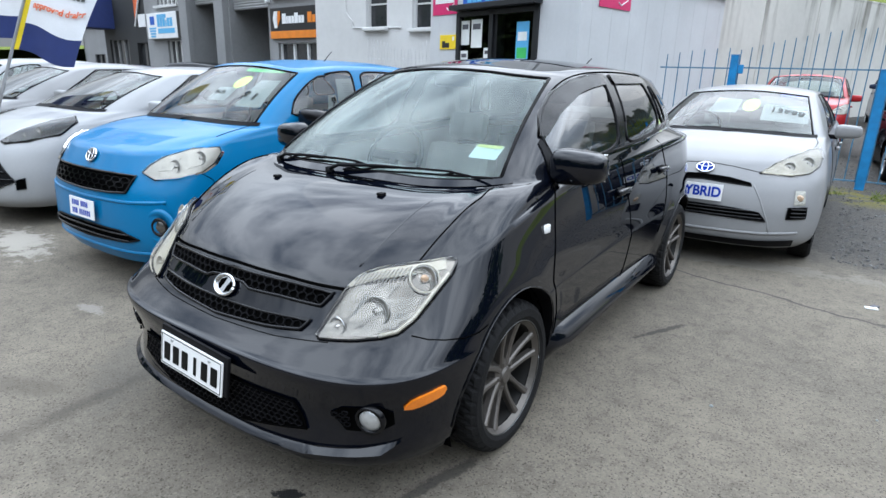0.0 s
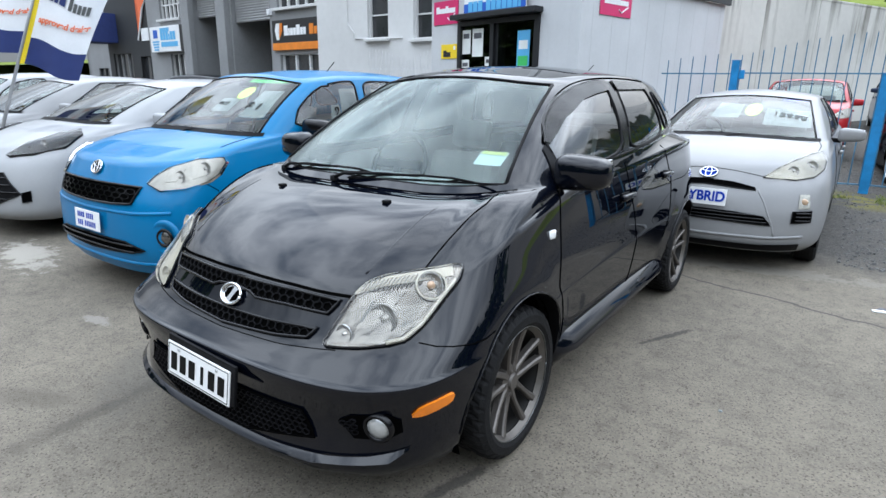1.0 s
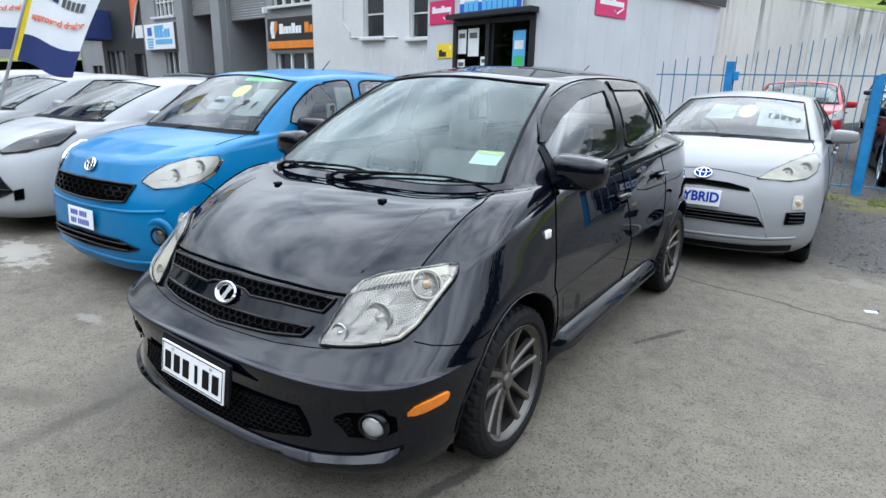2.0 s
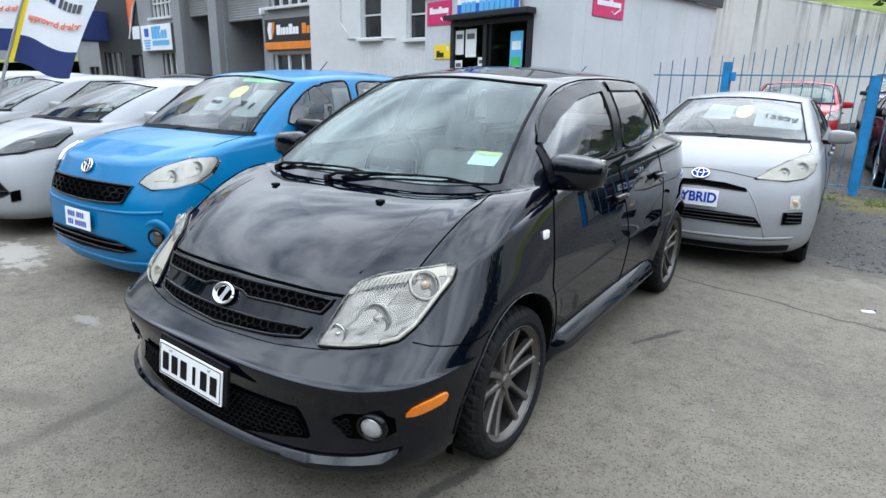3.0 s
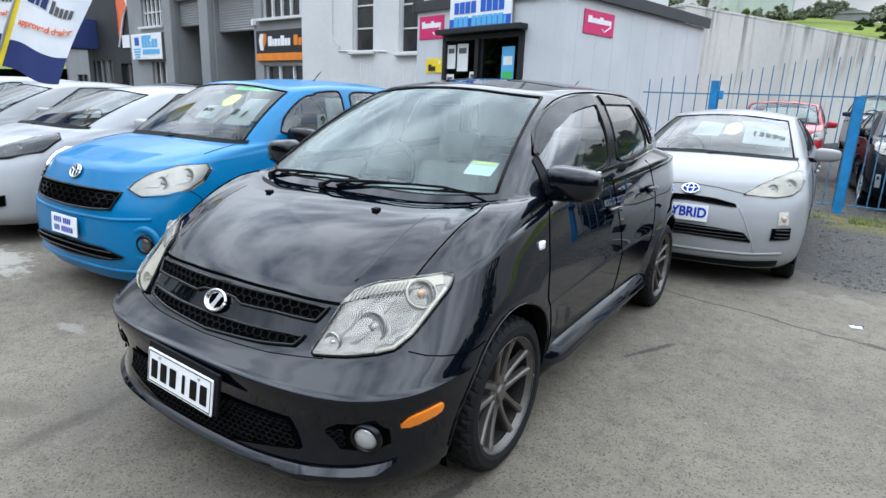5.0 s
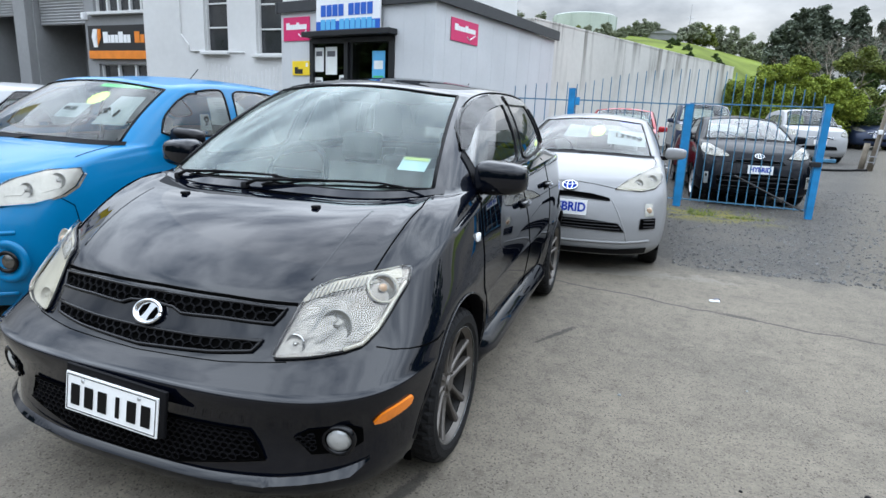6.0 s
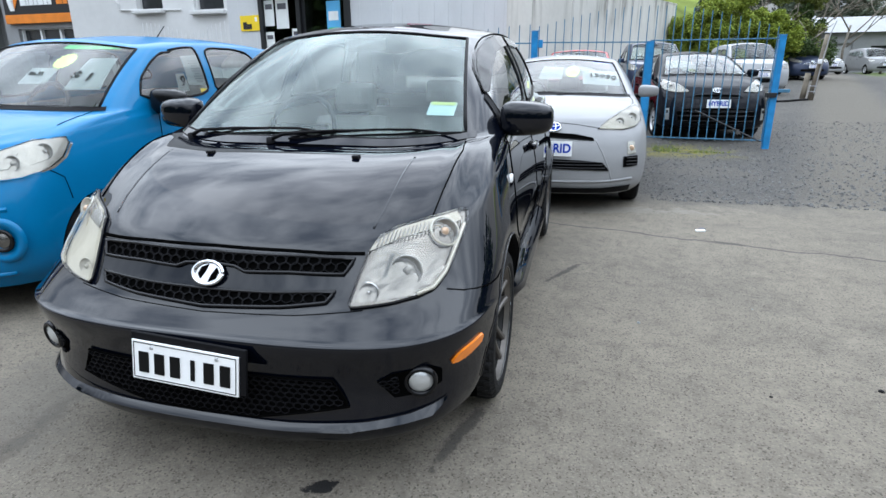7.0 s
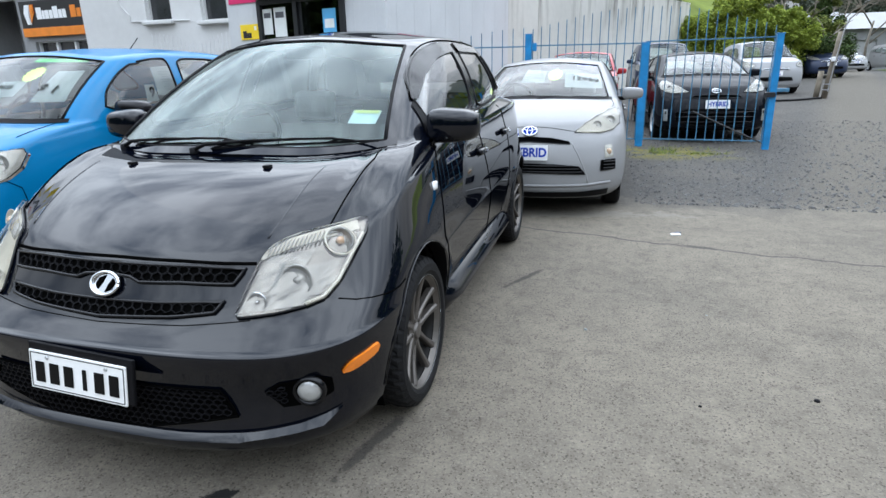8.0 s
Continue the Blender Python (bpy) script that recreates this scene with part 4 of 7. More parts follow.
# ---- the black hatchback's parts ----
LAMP = rounded([(0.455, 0.598), (0.468, 0.665), (0.486, 0.741), (0.51, 0.776), (0.555, 0.797), (0.645, 0.816), (0.708, 0.828), (0.732, 0.822), (0.737, 0.785), (0.726, 0.73), (0.713, 0.67), (0.69, 0.634), (0.65, 0.621), (0.575, 0.608), (0.51, 0.602)], 1)
for sg in (1, -1):
    headlight(bh, black, LAMP, "front", [(0.508, 0.637, 0.030, M["chrome"]), (0.60, 0.685, 0.05, M["lamp_bowl"]), (0.682, 0.775, 0.044, M["lamp_bowl"])] if sg > 0 else [(0.508, 0.637, 0.030, M["hazed"]), (0.682, 0.775, 0.044, M["hazed"])], sg, M["reflector"] if sg > 0 else M["hazed"])
    band = [(0.487, 0.742), (0.512, 0.774), (0.555, 0.795), (0.645, 0.814), (0.705, 0.825), (0.72, 0.80), (0.64, 0.785), (0.56, 0.768)]
    ring, rn = bh.on((0.682 * sg, 0.775), "front", 0.012)
    part("indicator_ring", tube([hull_shift(ring, rn, 0.048 * math.cos(k * math.tau / 28), 0.048 * math.sin(k * math.tau / 28), 0.002) for k in range(29)], 0.004, 6), M["hazed"], black, smooth=True)
    part("indicator_bulb", lathe([(0.014, 0.0), (0.011, 0.010), (0.0005, 0.014)], 14, Matrix.Translation(ring) @ rn.to_track_quat("X", "Z").to_matrix().to_4x4()), M["peach"], black, smooth=True)
    if sg > 0:
        rnd = random.Random(31)
        bm, corner = bmesh.new(), {}
        for ku in range(9):
            for kz in range(8):
                quad = []
                for a, b in ((0, 0), (1, 0), (1, 1), (0, 1)):
                    key = (ku + a, kz + b)
                    p = (0.462 + 0.029 * key[0] + 0.007 * key[1], 0.61 + 0.0205 * key[1] + 0.002 * key[0])
                    quad.append((key, p))
                if all(inside(p, LAMP) and p[1] < 0.755 + (p[0] - 0.49) * 0.2 and math.hypot(p[0] - 0.682, p[1] - 0.775) > 0.05 for _, p in quad):
                    for key, p in quad:
                        if key not in corner:
                            corner[key] = bm.verts.new(bh.on(p, "front", 0.006 + 0.004 * rnd.random())[0])
                    bm.faces.new([corner[key] for key, _ in quad])
        part("reflector_facets", bm, M["facet_chrome"], black)
    # thin dark patches put the reflector's shadowed gaps into colour
    for u, w, z0, z1 in () if sg < 0 else ((0.535, 0.012, 0.665, 0.735), (0.655, 0.010, 0.645, 0.725), (0.625, 0.05, 0.628, 0.64)):
        slot = [(u, z0), (u + w, z0 + 0.006), (u + w + 0.012, z1), (u + 0.012, z1 - 0.006)]
        part("reflector_shade_slot", bh.patch(slot if sg > 0 else flip(slot), "front", 0.008, 0.02), M["grey_chrome"], black, smooth=True)
    edge = [(0.737, 0.785), (0.726, 0.73), (0.713, 0.67), (0.69, 0.634), (0.65, 0.621)]
    part("clear_edge", tube([bh.on((sg * (x - 0.008), z + 0.002), "front", 0.014)[0] for x, z in edge], 0.007, 6), M["hazed"], black, smooth=True)
    for k in range(15):
        u = 0.505 + k * 0.0105
        z = 0.745 + (u - 0.49) * 0.2
        part("flute", tube([bh.on((sg * u, z), "front", 0.012)[0], bh.on((sg * (u + 0.004), z + 0.03), "front", 0.012)[0]], 0.0025, 5), M["lamp_bowl"], black, smooth=True)
    part("frosted_band", bh.patch(band if sg > 0 else flip(band), "front", 0.009, 0.02), M["hazed"], black, "frosted white upper strip of the headlight", smooth=True)
UPPER = both([(0.0, 0.734), (0.3, 0.732), (0.45, 0.724), (0.425, 0.684), (0.26, 0.688), (0.12, 0.684), (0.085, 0.697), (0.0, 0.703)])
LOWER = both([(0.0, 0.630), (0.2, 0.632), (0.41, 0.640), (0.388, 0.612), (0.25, 0.597), (0.0, 0.585)])
INTAKE = both(rounded([(0.0, 0.40), (0.2, 0.402), (0.43, 0.405), (0.475, 0.315), (0.2, 0.268), (0.0, 0.262)], 0))
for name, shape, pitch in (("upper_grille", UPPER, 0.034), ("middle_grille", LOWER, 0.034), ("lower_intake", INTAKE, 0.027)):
    # no opening is cut: the black sheet paints the shade inside the grille
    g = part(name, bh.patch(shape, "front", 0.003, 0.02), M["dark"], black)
    part("mesh", honeycomb(bh, shape, "front", pitch, 0.52 if name != "lower_intake" else 0.6, bar=0.0022, tall=0.9 if name != "lower_intake" else 0.72), M["trim"], g, "black honeycomb mesh")
    edge = []
    for a, b in zip(shape, shape[1:] + shape[:1]):
        edge += [bh.on((a[0] + (b[0] - a[0]) * k / 4, a[1] + (b[1] - a[1]) * k / 4), "front", 0.006)[0] for k in range(4)]
    part("grille_frame", tube(edge + edge[:1], 0.006 if name != "lower_intake" else 0.0035, 6), M["gloss_black"] if name != "lower_intake" else M["dark"], g, smooth=True)
oval_badge(bh, black, (0.0, 0.672), "front", 0.052, 0.036, "slash")
part("hood_gap", bh.line([(-0.475, 0.738), (-0.25, 0.745), (0.0, 0.748), (0.25, 0.745), (0.475, 0.738)], "front", 0.0, 0.007), M["dark"], black)
FOG = [(0.555, 0.395), (0.60, 0.425), (0.70, 0.435), (0.728, 0.41), (0.725, 0.36), (0.69, 0.337), (0.60, 0.335)]
for sg in (1, -1):
    out = FOG if sg > 0 else flip(FOG)
    # flush sheet, its black standing for the shade within the recess
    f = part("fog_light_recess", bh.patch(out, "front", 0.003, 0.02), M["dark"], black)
    part("mesh", honeycomb(bh, [(u * sg, z) for u, z in [(0.56, 0.395), (0.60, 0.423), (0.616, 0.427), (0.616, 0.336), (0.60, 0.337)][::sg]], "front", 0.022, 0.52, bar=0.0022, tall=0.72), M["trim"], f, "black honeycomb mesh")
    c, nor = bh.on((0.672 * sg, 0.385), "front", 0.0)
    q = (nor + Vector((0, -1.2, 0))).normalized().to_track_quat("X", "Z").to_matrix().to_4x4()
    part("bezel", lathe([(0.052, 0.002), (0.050, 0.018), (0.042, 0.022), (0.038, 0.01)], 32, Matrix.Translation(c) @ q), M["gloss_black"], f, smooth=True)
    part("fog_light", lathe([(0.038, 0.01), (0.034, 0.016), (0.02, 0.021), (0.0005, 0.023)], 28, Matrix.Translation(c) @ q), M["bright_lamp"], f, "round clear fog light", smooth=True)
for axis in ("side", "other"):
    part("side_marker", bh.patch(rounded([(-0.578, 0.421), (-0.558, 0.456), (-0.468, 0.478), (-0.452, 0.468), (-0.458, 0.442), (-0.545, 0.416)], 1), axis, 0.008, 0.02, 0.01), M["amber"], black, "amber side marker", smooth=True)
    c, nor = bh.on((0.245, 0.842), axis, 0.002)
    part("side_repeater", box((0.016, 0.045, 0.036), c, 0.008), M["white"], black, "clear side repeater", smooth=True)
plate(black, "", (-0.005, -0.81, 0.432), pose(0, 0, 0, -6, 3.0, 0), M["black_ink"], bars=True)
for k in range(22):
    c, nor = bh.on((-0.08 + k * 0.0115, -0.045), "top", 0.001)
    part("vent_slot", box((0.006, 0.022, 0.003), c, 0, nor.to_track_quat("Z", "Y").to_matrix().to_4x4()), M["dark"], black)
for x in (-0.3, 0.3):
    c, nor = bh.on((x, -0.155), "top", 0.004)
    part("washer_nozzle", box((0.026, 0.03, 0.012), c, 0.004), M["trim"], black)
for sg in (1, -1):
    mirror_pod(black, (sg * 0.85, 0.44, 1.07), sg, M["black_paint"], (0.225, 0.18, 0.142))
glass_seals(bh, black, M["black_paint"])
wiper(black, Vector((-0.54, 0.06, 1.0)), Vector((0.16, 0.03, 1.03)))
wiper(black, Vector((-0.12, -0.02, 1.0)), Vector((0.63, 0.12, 1.03)))
VISORS = ([(0.44, 1.178), (0.555, 1.272), (0.70, 1.348), (0.88, 1.404), (1.084, 1.434), (1.25, 1.441), (1.245, 1.392), (1.053, 1.376), (0.90, 1.35), (0.655, 1.268), (0.475, 1.176)], [(1.345, 1.441), (1.6, 1.441), (1.90, 1.432), (1.955, 1.40), (1.36, 1.395)])
GUTTER = bent([(0.385, 1.06), (0.42, 1.14), (0.505, 1.235), (0.63, 1.31), (0.81, 1.39), (0.98, 1.436), (1.2, 1.453), (1.6, 1.457), (2.0, 1.445)])
for axis in ("side", "other"):
    for outline in VISORS:
        part("window_visor", bh.patch(outline, axis, 0.014, 0.06, 0.012, (0.97 if axis == "side" else -0.97, 0, 0.2)), M["visor"], black, "smoked brown plastic rain visor", smooth=True)
    part("door_frame_gap", bh.line(GUTTER, axis, 0.0, 0.004), M["dark"], black, smooth=True)
    part("centre_pillar", bh.patch([(1.205, 1.085), (1.24, 1.27), (1.258, 1.435), (1.362, 1.43), (1.342, 1.25), (1.298, 1.09)], axis, 0.003, 0.03), M["gloss_black"], black, smooth=True)
    part("mirror_sail", bh.patch([(0.375, 1.035), (0.415, 1.15), (0.44, 1.165), (0.465, 1.048)], axis, 0.006, 0.02, 0.008), M["trim"], black, smooth=True)
    part("belt_strip", bh.line([(0.42, 1.048), (0.8, 1.06), (1.2, 1.075), (1.31, 1.08), (2.05, 1.122)], axis, 0.002, 0.007), M["trim"], black, smooth=True)
seams(bh, black,
      [[(0.37, 1.0), (0.325, 0.84), (0.28, 0.62), (0.36, 0.43), (0.40, 0.30)], [(1.19, 1.03), (1.25, 0.82), (1.32, 0.6), (1.32, 0.42), (1.3, 0.3)], [(1.9, 1.07), (2.0, 0.86), (1.98, 0.68), (1.9, 0.5)], [(-0.50, 0.63), (-0.47, 0.619), (-0.43, 0.613), (-0.36, 0.606), (-0.30, 0.606), (-0.25, 0.616)], [(0.42, 0.32), (1.2, 0.325), (1.9, 0.33)]],
      [[(0.642, -0.36), (0.658, -0.2), (0.668, -0.03), (0.655, 0.08)]])
part("shut_line", bh.line([(-0.5, 0.595), (-0.3, 0.58), (0.0, 0.572), (0.3, 0.58), (0.5, 0.595)], "front", 0.0, 0.002), M["dark"], black)
door_handle(bh, black, 1.13, 0.865, M["black_paint"])
door_handle(bh, black, 1.86, 0.90, M["black_paint"])
for axis in ("side", "other"):
    sg, bm = (1 if axis == "side" else -1), bmesh.new()
    sections = []
    for y, out in ((0.345, 0.15), (0.40, 0.7), (0.48, 1.0), (0.9, 1.0), (1.4, 1.0), (1.85, 1.0), (1.95, 0.8), (1.985, 0.3)):
        k = 1 - 0.0125 * y
        sections.append([bm.verts.new((sg * k * (0.80 + (x - 0.80) * out), y, z)) for x, z in ((0.804, 0.364), (0.826, 0.352), (0.850, 0.322), (0.870, 0.292), (0.869, 0.280), (0.84, 0.25), (0.80, 0.214), (0.75, 0.196))])
    for a, b in zip(sections, sections[1:]):
        for k in range(7):
            bm.faces.new((a[k], a[k + 1], b[k + 1], b[k]) if sg > 0 else (b[k], b[k + 1], a[k + 1], a[k]))
    for end in (sections[0], sections[-1]):
        bm.faces.new(end)
    bmesh.ops.split_edges(bm, edges=[e for e in bm.edges if all(v.co.z in (sections[1][4].co.z,) for v in e.verts)])
    part("side_skirt", bm, M["black_paint"], black, smooth=True)
    part("hood_crease", bh.line([(sg * x, y) for x, y in ((0.478, -0.47), (0.492, -0.40), (0.50, -0.30), (0.503, -0.2), (0.509, -0.11))], "top", -0.0035, 0.006, 0.02), M["black_paint"], black, smooth=True)
    rim = [bh.on((bh.arches[0] + BLACK["arch_r"] * 1.012 * math.cos(a), BLACK["arch_z"] + BLACK["arch_r"] * 1.012 * math.sin(a)), axis, 0.004)[0] for a in [radians(-8 + k * 8) for k in range(25)]]
    part("arch_lip", tube(rim, 0.003, 6), M["black_paint"], black, smooth=True)
    rim = [bh.on((bh.arches[1] + BLACK["arch_r"] * 1.012 * math.cos(a), BLACK["arch_z"] + BLACK["arch_r"] * 1.012 * math.sin(a)), axis, 0.004)[0] for a in [radians(-8 + k * 8) for k in range(25)]]
    part("arch_lip", tube(rim, 0.003, 6), M["black_paint"], black, smooth=True)
for y0 in bh.arches:
    for axis, sg in (("side", 1), ("other", -1)):
        bm = bmesh.new()
        ring = [bh.on((y0 + BLACK["arch_r"] * 1.004 * math.cos(a), BLACK["arch_z"] + BLACK["arch_r"] * 1.004 * math.sin(a)), axis, 0.0)[0] for a in [radians(-12 + k * 6) for k in range(35)]]
        lines = [[bm.verts.new(p + Vector((-sg * d, 0, 0))) for p in ring] for d in (0.0, 0.03, 0.09)]
        for a, b in zip(lines, lines[1:]):
            for k in range(len(ring) - 1):
                bm.faces.new((a[k], a[k + 1], b[k + 1], b[k]))
        part("arch_flange", bm, M["trim"], black, smooth=True)
LEDGE = both([(0.0, 0.256), (0.3, 0.259), (0.52, 0.268), (0.64, 0.280), (0.70, 0.291), (0.742, 0.303), (0.735, 0.294), (0.69, 0.266), (0.5, 0.247), (0.25, 0.240), (0.0, 0.238)])
part("front_ledge", bh.patch(LEDGE, "front", lambda v: 0.005 + 0.85 * max(0.0, 0.257 + 0.072 * v[0] ** 2 - v[1]), 0.018), M["black_paint"], black, smooth=True)
def pane_sheet(hull, root, name, outline, axis, mat, lift=-0.012, step=0.03, label=""):
    """A paper or sticker on the inner face of a pane."""
    ob = part(name, hull.patch(outline, axis, lift, step), mat, root, label)
    return ob
pane_sheet(bh, black, "sticker", [(0.47, 1.10), (0.575, 1.095), (0.575, 1.142), (0.47, 1.147)], "front", M["sticker"], -0.004, 0.02, "pale blue and yellow service sticker")
pane_sheet(bh, black, "sticker", [(0.475, 1.136), (0.57, 1.131), (0.57, 1.142), (0.475, 1.147)], "front", M["faded_star"], -0.002, 0.02)
c, nor = bh.on((0.0, 2.45), "top", 0.0)
part("aerial", tube([c, c + Vector((0, 0.05, 0.05)), c + Vector((0, 0.16, 0.1))], 0.006, 6, 0.003), M["trim"], black)

# ---- the other cars' parts ----
def common_bits(hull, root, mirror_mat, mirror_at, size=(0.2, 0.15, 0.13), wipers=True, handle=None, handles=(1.15, 1.95)):
    glass_seals(hull, root)
    for sg in (1, -1):
        mirror_pod(root, (sg * mirror_at[0], mirror_at[1], mirror_at[2]), sg, mirror_mat, size)
    if wipers:
        y, z = hull.s["belt"][1], hull.s["belt"][7][0][1]
        wiper(root, Vector((-0.55, y + 0.12, z + 0.01)), Vector((0.08, y + 0.03, z + 0.045)), 0.03)
        wiper(root, Vector((-0.05, y, z + 0.01)), Vector((0.58, y + 0.14, z + 0.035)), 0.03)
    if handle:
        for y in handles:
            door_handle(hull, root, y, hull.s["belt"][7][0][1] - 0.13, handle)


def framed(hull, root, name, shape, mat, rim_mat, rim=0.006, slats=0, lift=0.004):
    # uncut skin: a dark sheet on it stands for the shaded opening
    g = part(name, hull.patch(shape, "front", lift, 0.03), mat, root)
    edge = []
    for a, b in zip(shape, shape[1:] + shape[:1]):
        edge += [hull.on((a[0] + (b[0] - a[0]) * k / 4, a[1] + (b[1] - a[1]) * k / 4), "front", lift + 0.003)[0] for k in range(4)]
    part("grille_frame", tube(edge + edge[:1], rim, 6), rim_mat, g, smooth=True)
    z0, z1 = min(p[1] for p in shape), max(p[1] for p in shape)
    for k in range(slats):
        z = z0 + (z1 - z0) * (k + 0.7) / (slats + 0.4)
        xs = [x / 40 for x in range(-40, 41) if inside((x / 40 * 0.9, z), shape)]
        if len(xs) > 2:
            part("slat", tube([hull.on((x * 0.9, z), "front", lift + 0.006)[0] for x in xs], 0.007, 6), M["gloss_black"], g, smooth=True)
    return g


# blue hatchback
B_LAMP = [(0.014, 0.772), (0.06, 0.817), (0.148, 0.869), (0.318, 0.918), (0.463, 0.924), (0.474, 0.894), (0.436, 0.825), (0.373, 0.779), (0.252, 0.746), (0.10, 0.732)]
for sg in (1, -1):
    headlight(uh, blue, B_LAMP, "diag", [(0.22, 0.815, 0.042, M["lamp_bowl"]), (0.36, 0.86, 0.045, M["lamp_bowl"])], sg, M["facet"])
for axis in ("diag", "diag2"):
    for shape in ([(0.12, 0.785), (0.20, 0.79), (0.25, 0.865), (0.17, 0.855)], [(0.29, 0.80), (0.40, 0.83), (0.43, 0.895), (0.33, 0.885)]):
        part("lamp_facet", uh.patch(shape, axis, 0.008, 0.02, 0.005), M["facet"], blue)
B_GRILLE = both([(0.0, 0.75), (0.3, 0.752), (0.525, 0.749), (0.48, 0.645), (0.3, 0.632), (0.0, 0.625)])
g = framed(uh, blue, "grille", B_GRILLE, M["dark"], M["gloss_black"], 0.008, 0)
part("mesh", honeycomb(uh, B_GRILLE, "front", 0.085, 0.36, bar=0.006, tall=0.42), M["gloss_black"], g, "black wide honeycomb mesh")
framed(uh, blue, "lower_intake", both([(0.0, 0.40), (0.42, 0.395), (0.58, 0.35), (0.47, 0.325), (0.0, 0.305)]), M["dark"], M["trim"], 0.006, 2)
part("bumper_crease", uh.line([(-0.74, 0.60), (-0.5, 0.585), (0.0, 0.575), (0.5, 0.585), (0.74, 0.60)], "front", -0.004, 0.014), M["blue_paint"], blue, smooth=True)
part("bumper_lip", uh.line([(-0.72, 0.26), (-0.5, 0.25), (0.0, 0.245), (0.5, 0.25), (0.72, 0.26)], "front", -0.002, 0.016), M["blue_paint"], blue, smooth=True)
oval_badge(uh, blue, (0.0, 0.835), "front", 0.062, 0.045, "oval")
for sg in (1, -1):
    c, nor = uh.on((0.715 * sg, 0.445), "front", 0.0)
    q = (nor + Vector((0, -0.8, 0))).normalized().to_track_quat("X", "Z").to_matrix().to_4x4()
    part("fog_dish", lathe([(0.118, -0.004), (0.108, 0.010), (0.092, 0.012), (0.070, -0.002), (0.060, -0.006)], 36, Matrix.Translation(c) @ q), M["blue_paint"], blue, smooth=True)
    f = part("fog_light", lathe([(0.062, 0.004), (0.058, 0.014), (0.046, 0.012), (0.04, 0.002), (0.0005, 0.002)], 28, Matrix.Translation(c) @ q), M["gloss_black"], blue, smooth=True)
    part("fog_lens", lathe([(0.038, 0.003), (0.02, 0.010), (0.0005, 0.012)], 20, Matrix.Translation(c) @ q), M["reflector"], f, smooth=True)
plate(blue, "", (0.02, -0.70, 0.495), pose(0, 0, 0, -4), M["blue_ink"], size=(0.34, 0.13), holder=False, lines=[])
common_bits(uh, blue, M["gloss_black"], (0.90, 0.62, 1.08), (0.23, 0.17, 0.15), handle=M["blue_paint"])
seams(uh, blue, [[(0.62, 1.0), (0.58, 0.8), (0.55, 0.55), (0.58, 0.35)], [(1.5, 1.03), (1.52, 0.8), (1.54, 0.4)], [(-0.3, 0.775), (-0.22, 0.72), (-0.2, 0.60)]], [[(0.715, -0.1), (0.70, 0.1), (0.66, 0.25)]])
pane_sheet(uh, blue, "price_star", [(0.24 + 0.075 * (1 if k % 2 else 0.78) * math.cos(k * math.tau / 28), 1.335 + 0.05 * (1 if k % 2 else 0.78) * math.sin(k * math.tau / 28)) for k in range(28)], "front", M["star"], -0.006, 0.03, "lime green paper star")
pane_sheet(uh, blue, "price_paper", [(0.03, 1.205), (0.24, 1.205), (0.24, 1.30), (0.03, 1.30)], "front", M["dimmed_paper"], -0.016, 0.03, "white price paper")
pane_sheet(uh, blue, "price_paper", [(0.40, 1.17), (0.615, 1.17), (0.54, 1.36), (0.38, 1.36)], "front", M["dimmed_paper"], -0.016, 0.03, "white price paper")
pane_sheet(uh, blue, "sun_strip", [(0.12, 1.415), (0.50, 1.41), (0.50, 1.425), (0.12, 1.44)], "front", M["green_ink"], -0.006, 0.03, "green windscreen strip")
lettering("character", "$ 1", 0.11, M["black_ink"], blue, on_glass(uh, (0.47, 1.235), 0.002), depth=0.0005)
lettering("character", "84.33", 0.05, M["black_ink"], blue, on_glass(uh, (0.135, 1.252), 0.002), depth=0.0005)
pane_sheet(uh, blue, "side_paper", [(1.02, 1.17), (1.30, 1.16), (1.30, 1.38), (1.06, 1.37)], "side", M["dimmed_paper"], -0.006, 0.04, "white information sheet")
pane_sheet(uh, blue, "side_paper", [(0.90, 1.13), (1.02, 1.13), (1.02, 1.25), (0.93, 1.25)], "side", M["dimmed_paper"], -0.012, 0.04)
pane_sheet(uh, blue, "side_paper", [(1.14, 1.10), (1.30, 1.10), (1.30, 1.14), (1.14, 1.14)], "side", M["yellow_ink"], -0.010, 0.04)
bars = bmesh.new()
for k in range(9):
    c, nor = uh.on((1.165, 1.19 + 0.018 * k), "side", 0.0)
    put_box(bars, (0.002, 0.10 if k % 3 else 0.06, 0.006), c + Vector((-0.006, 0, 0)))
part("print", bars, M["black_ink"], blue)
c, nor = uh.on((0.97, 1.19), "side", 0.0)
lettering("character", "9", 0.10, M["black_ink"], blue, Matrix.Translation(c + Vector((-0.004, 0, 0))) @ pose(0, 0, 0, 0, 0, 90), depth=0.0005)
part("aerial", tube([(0.35, 1.25, 1.51), (0.36, 1.33, 1.59)], 0.004, 5), M["trim"], blue)

# silver hatchback
S_LAMP = [(-0.158, 0.737), (-0.027, 0.81), (0.14, 0.862), (0.328, 0.909), (0.438, 0.92), (0.40, 0.86), (0.321, 0.80), (0.19, 0.75), (0.042, 0.729)]


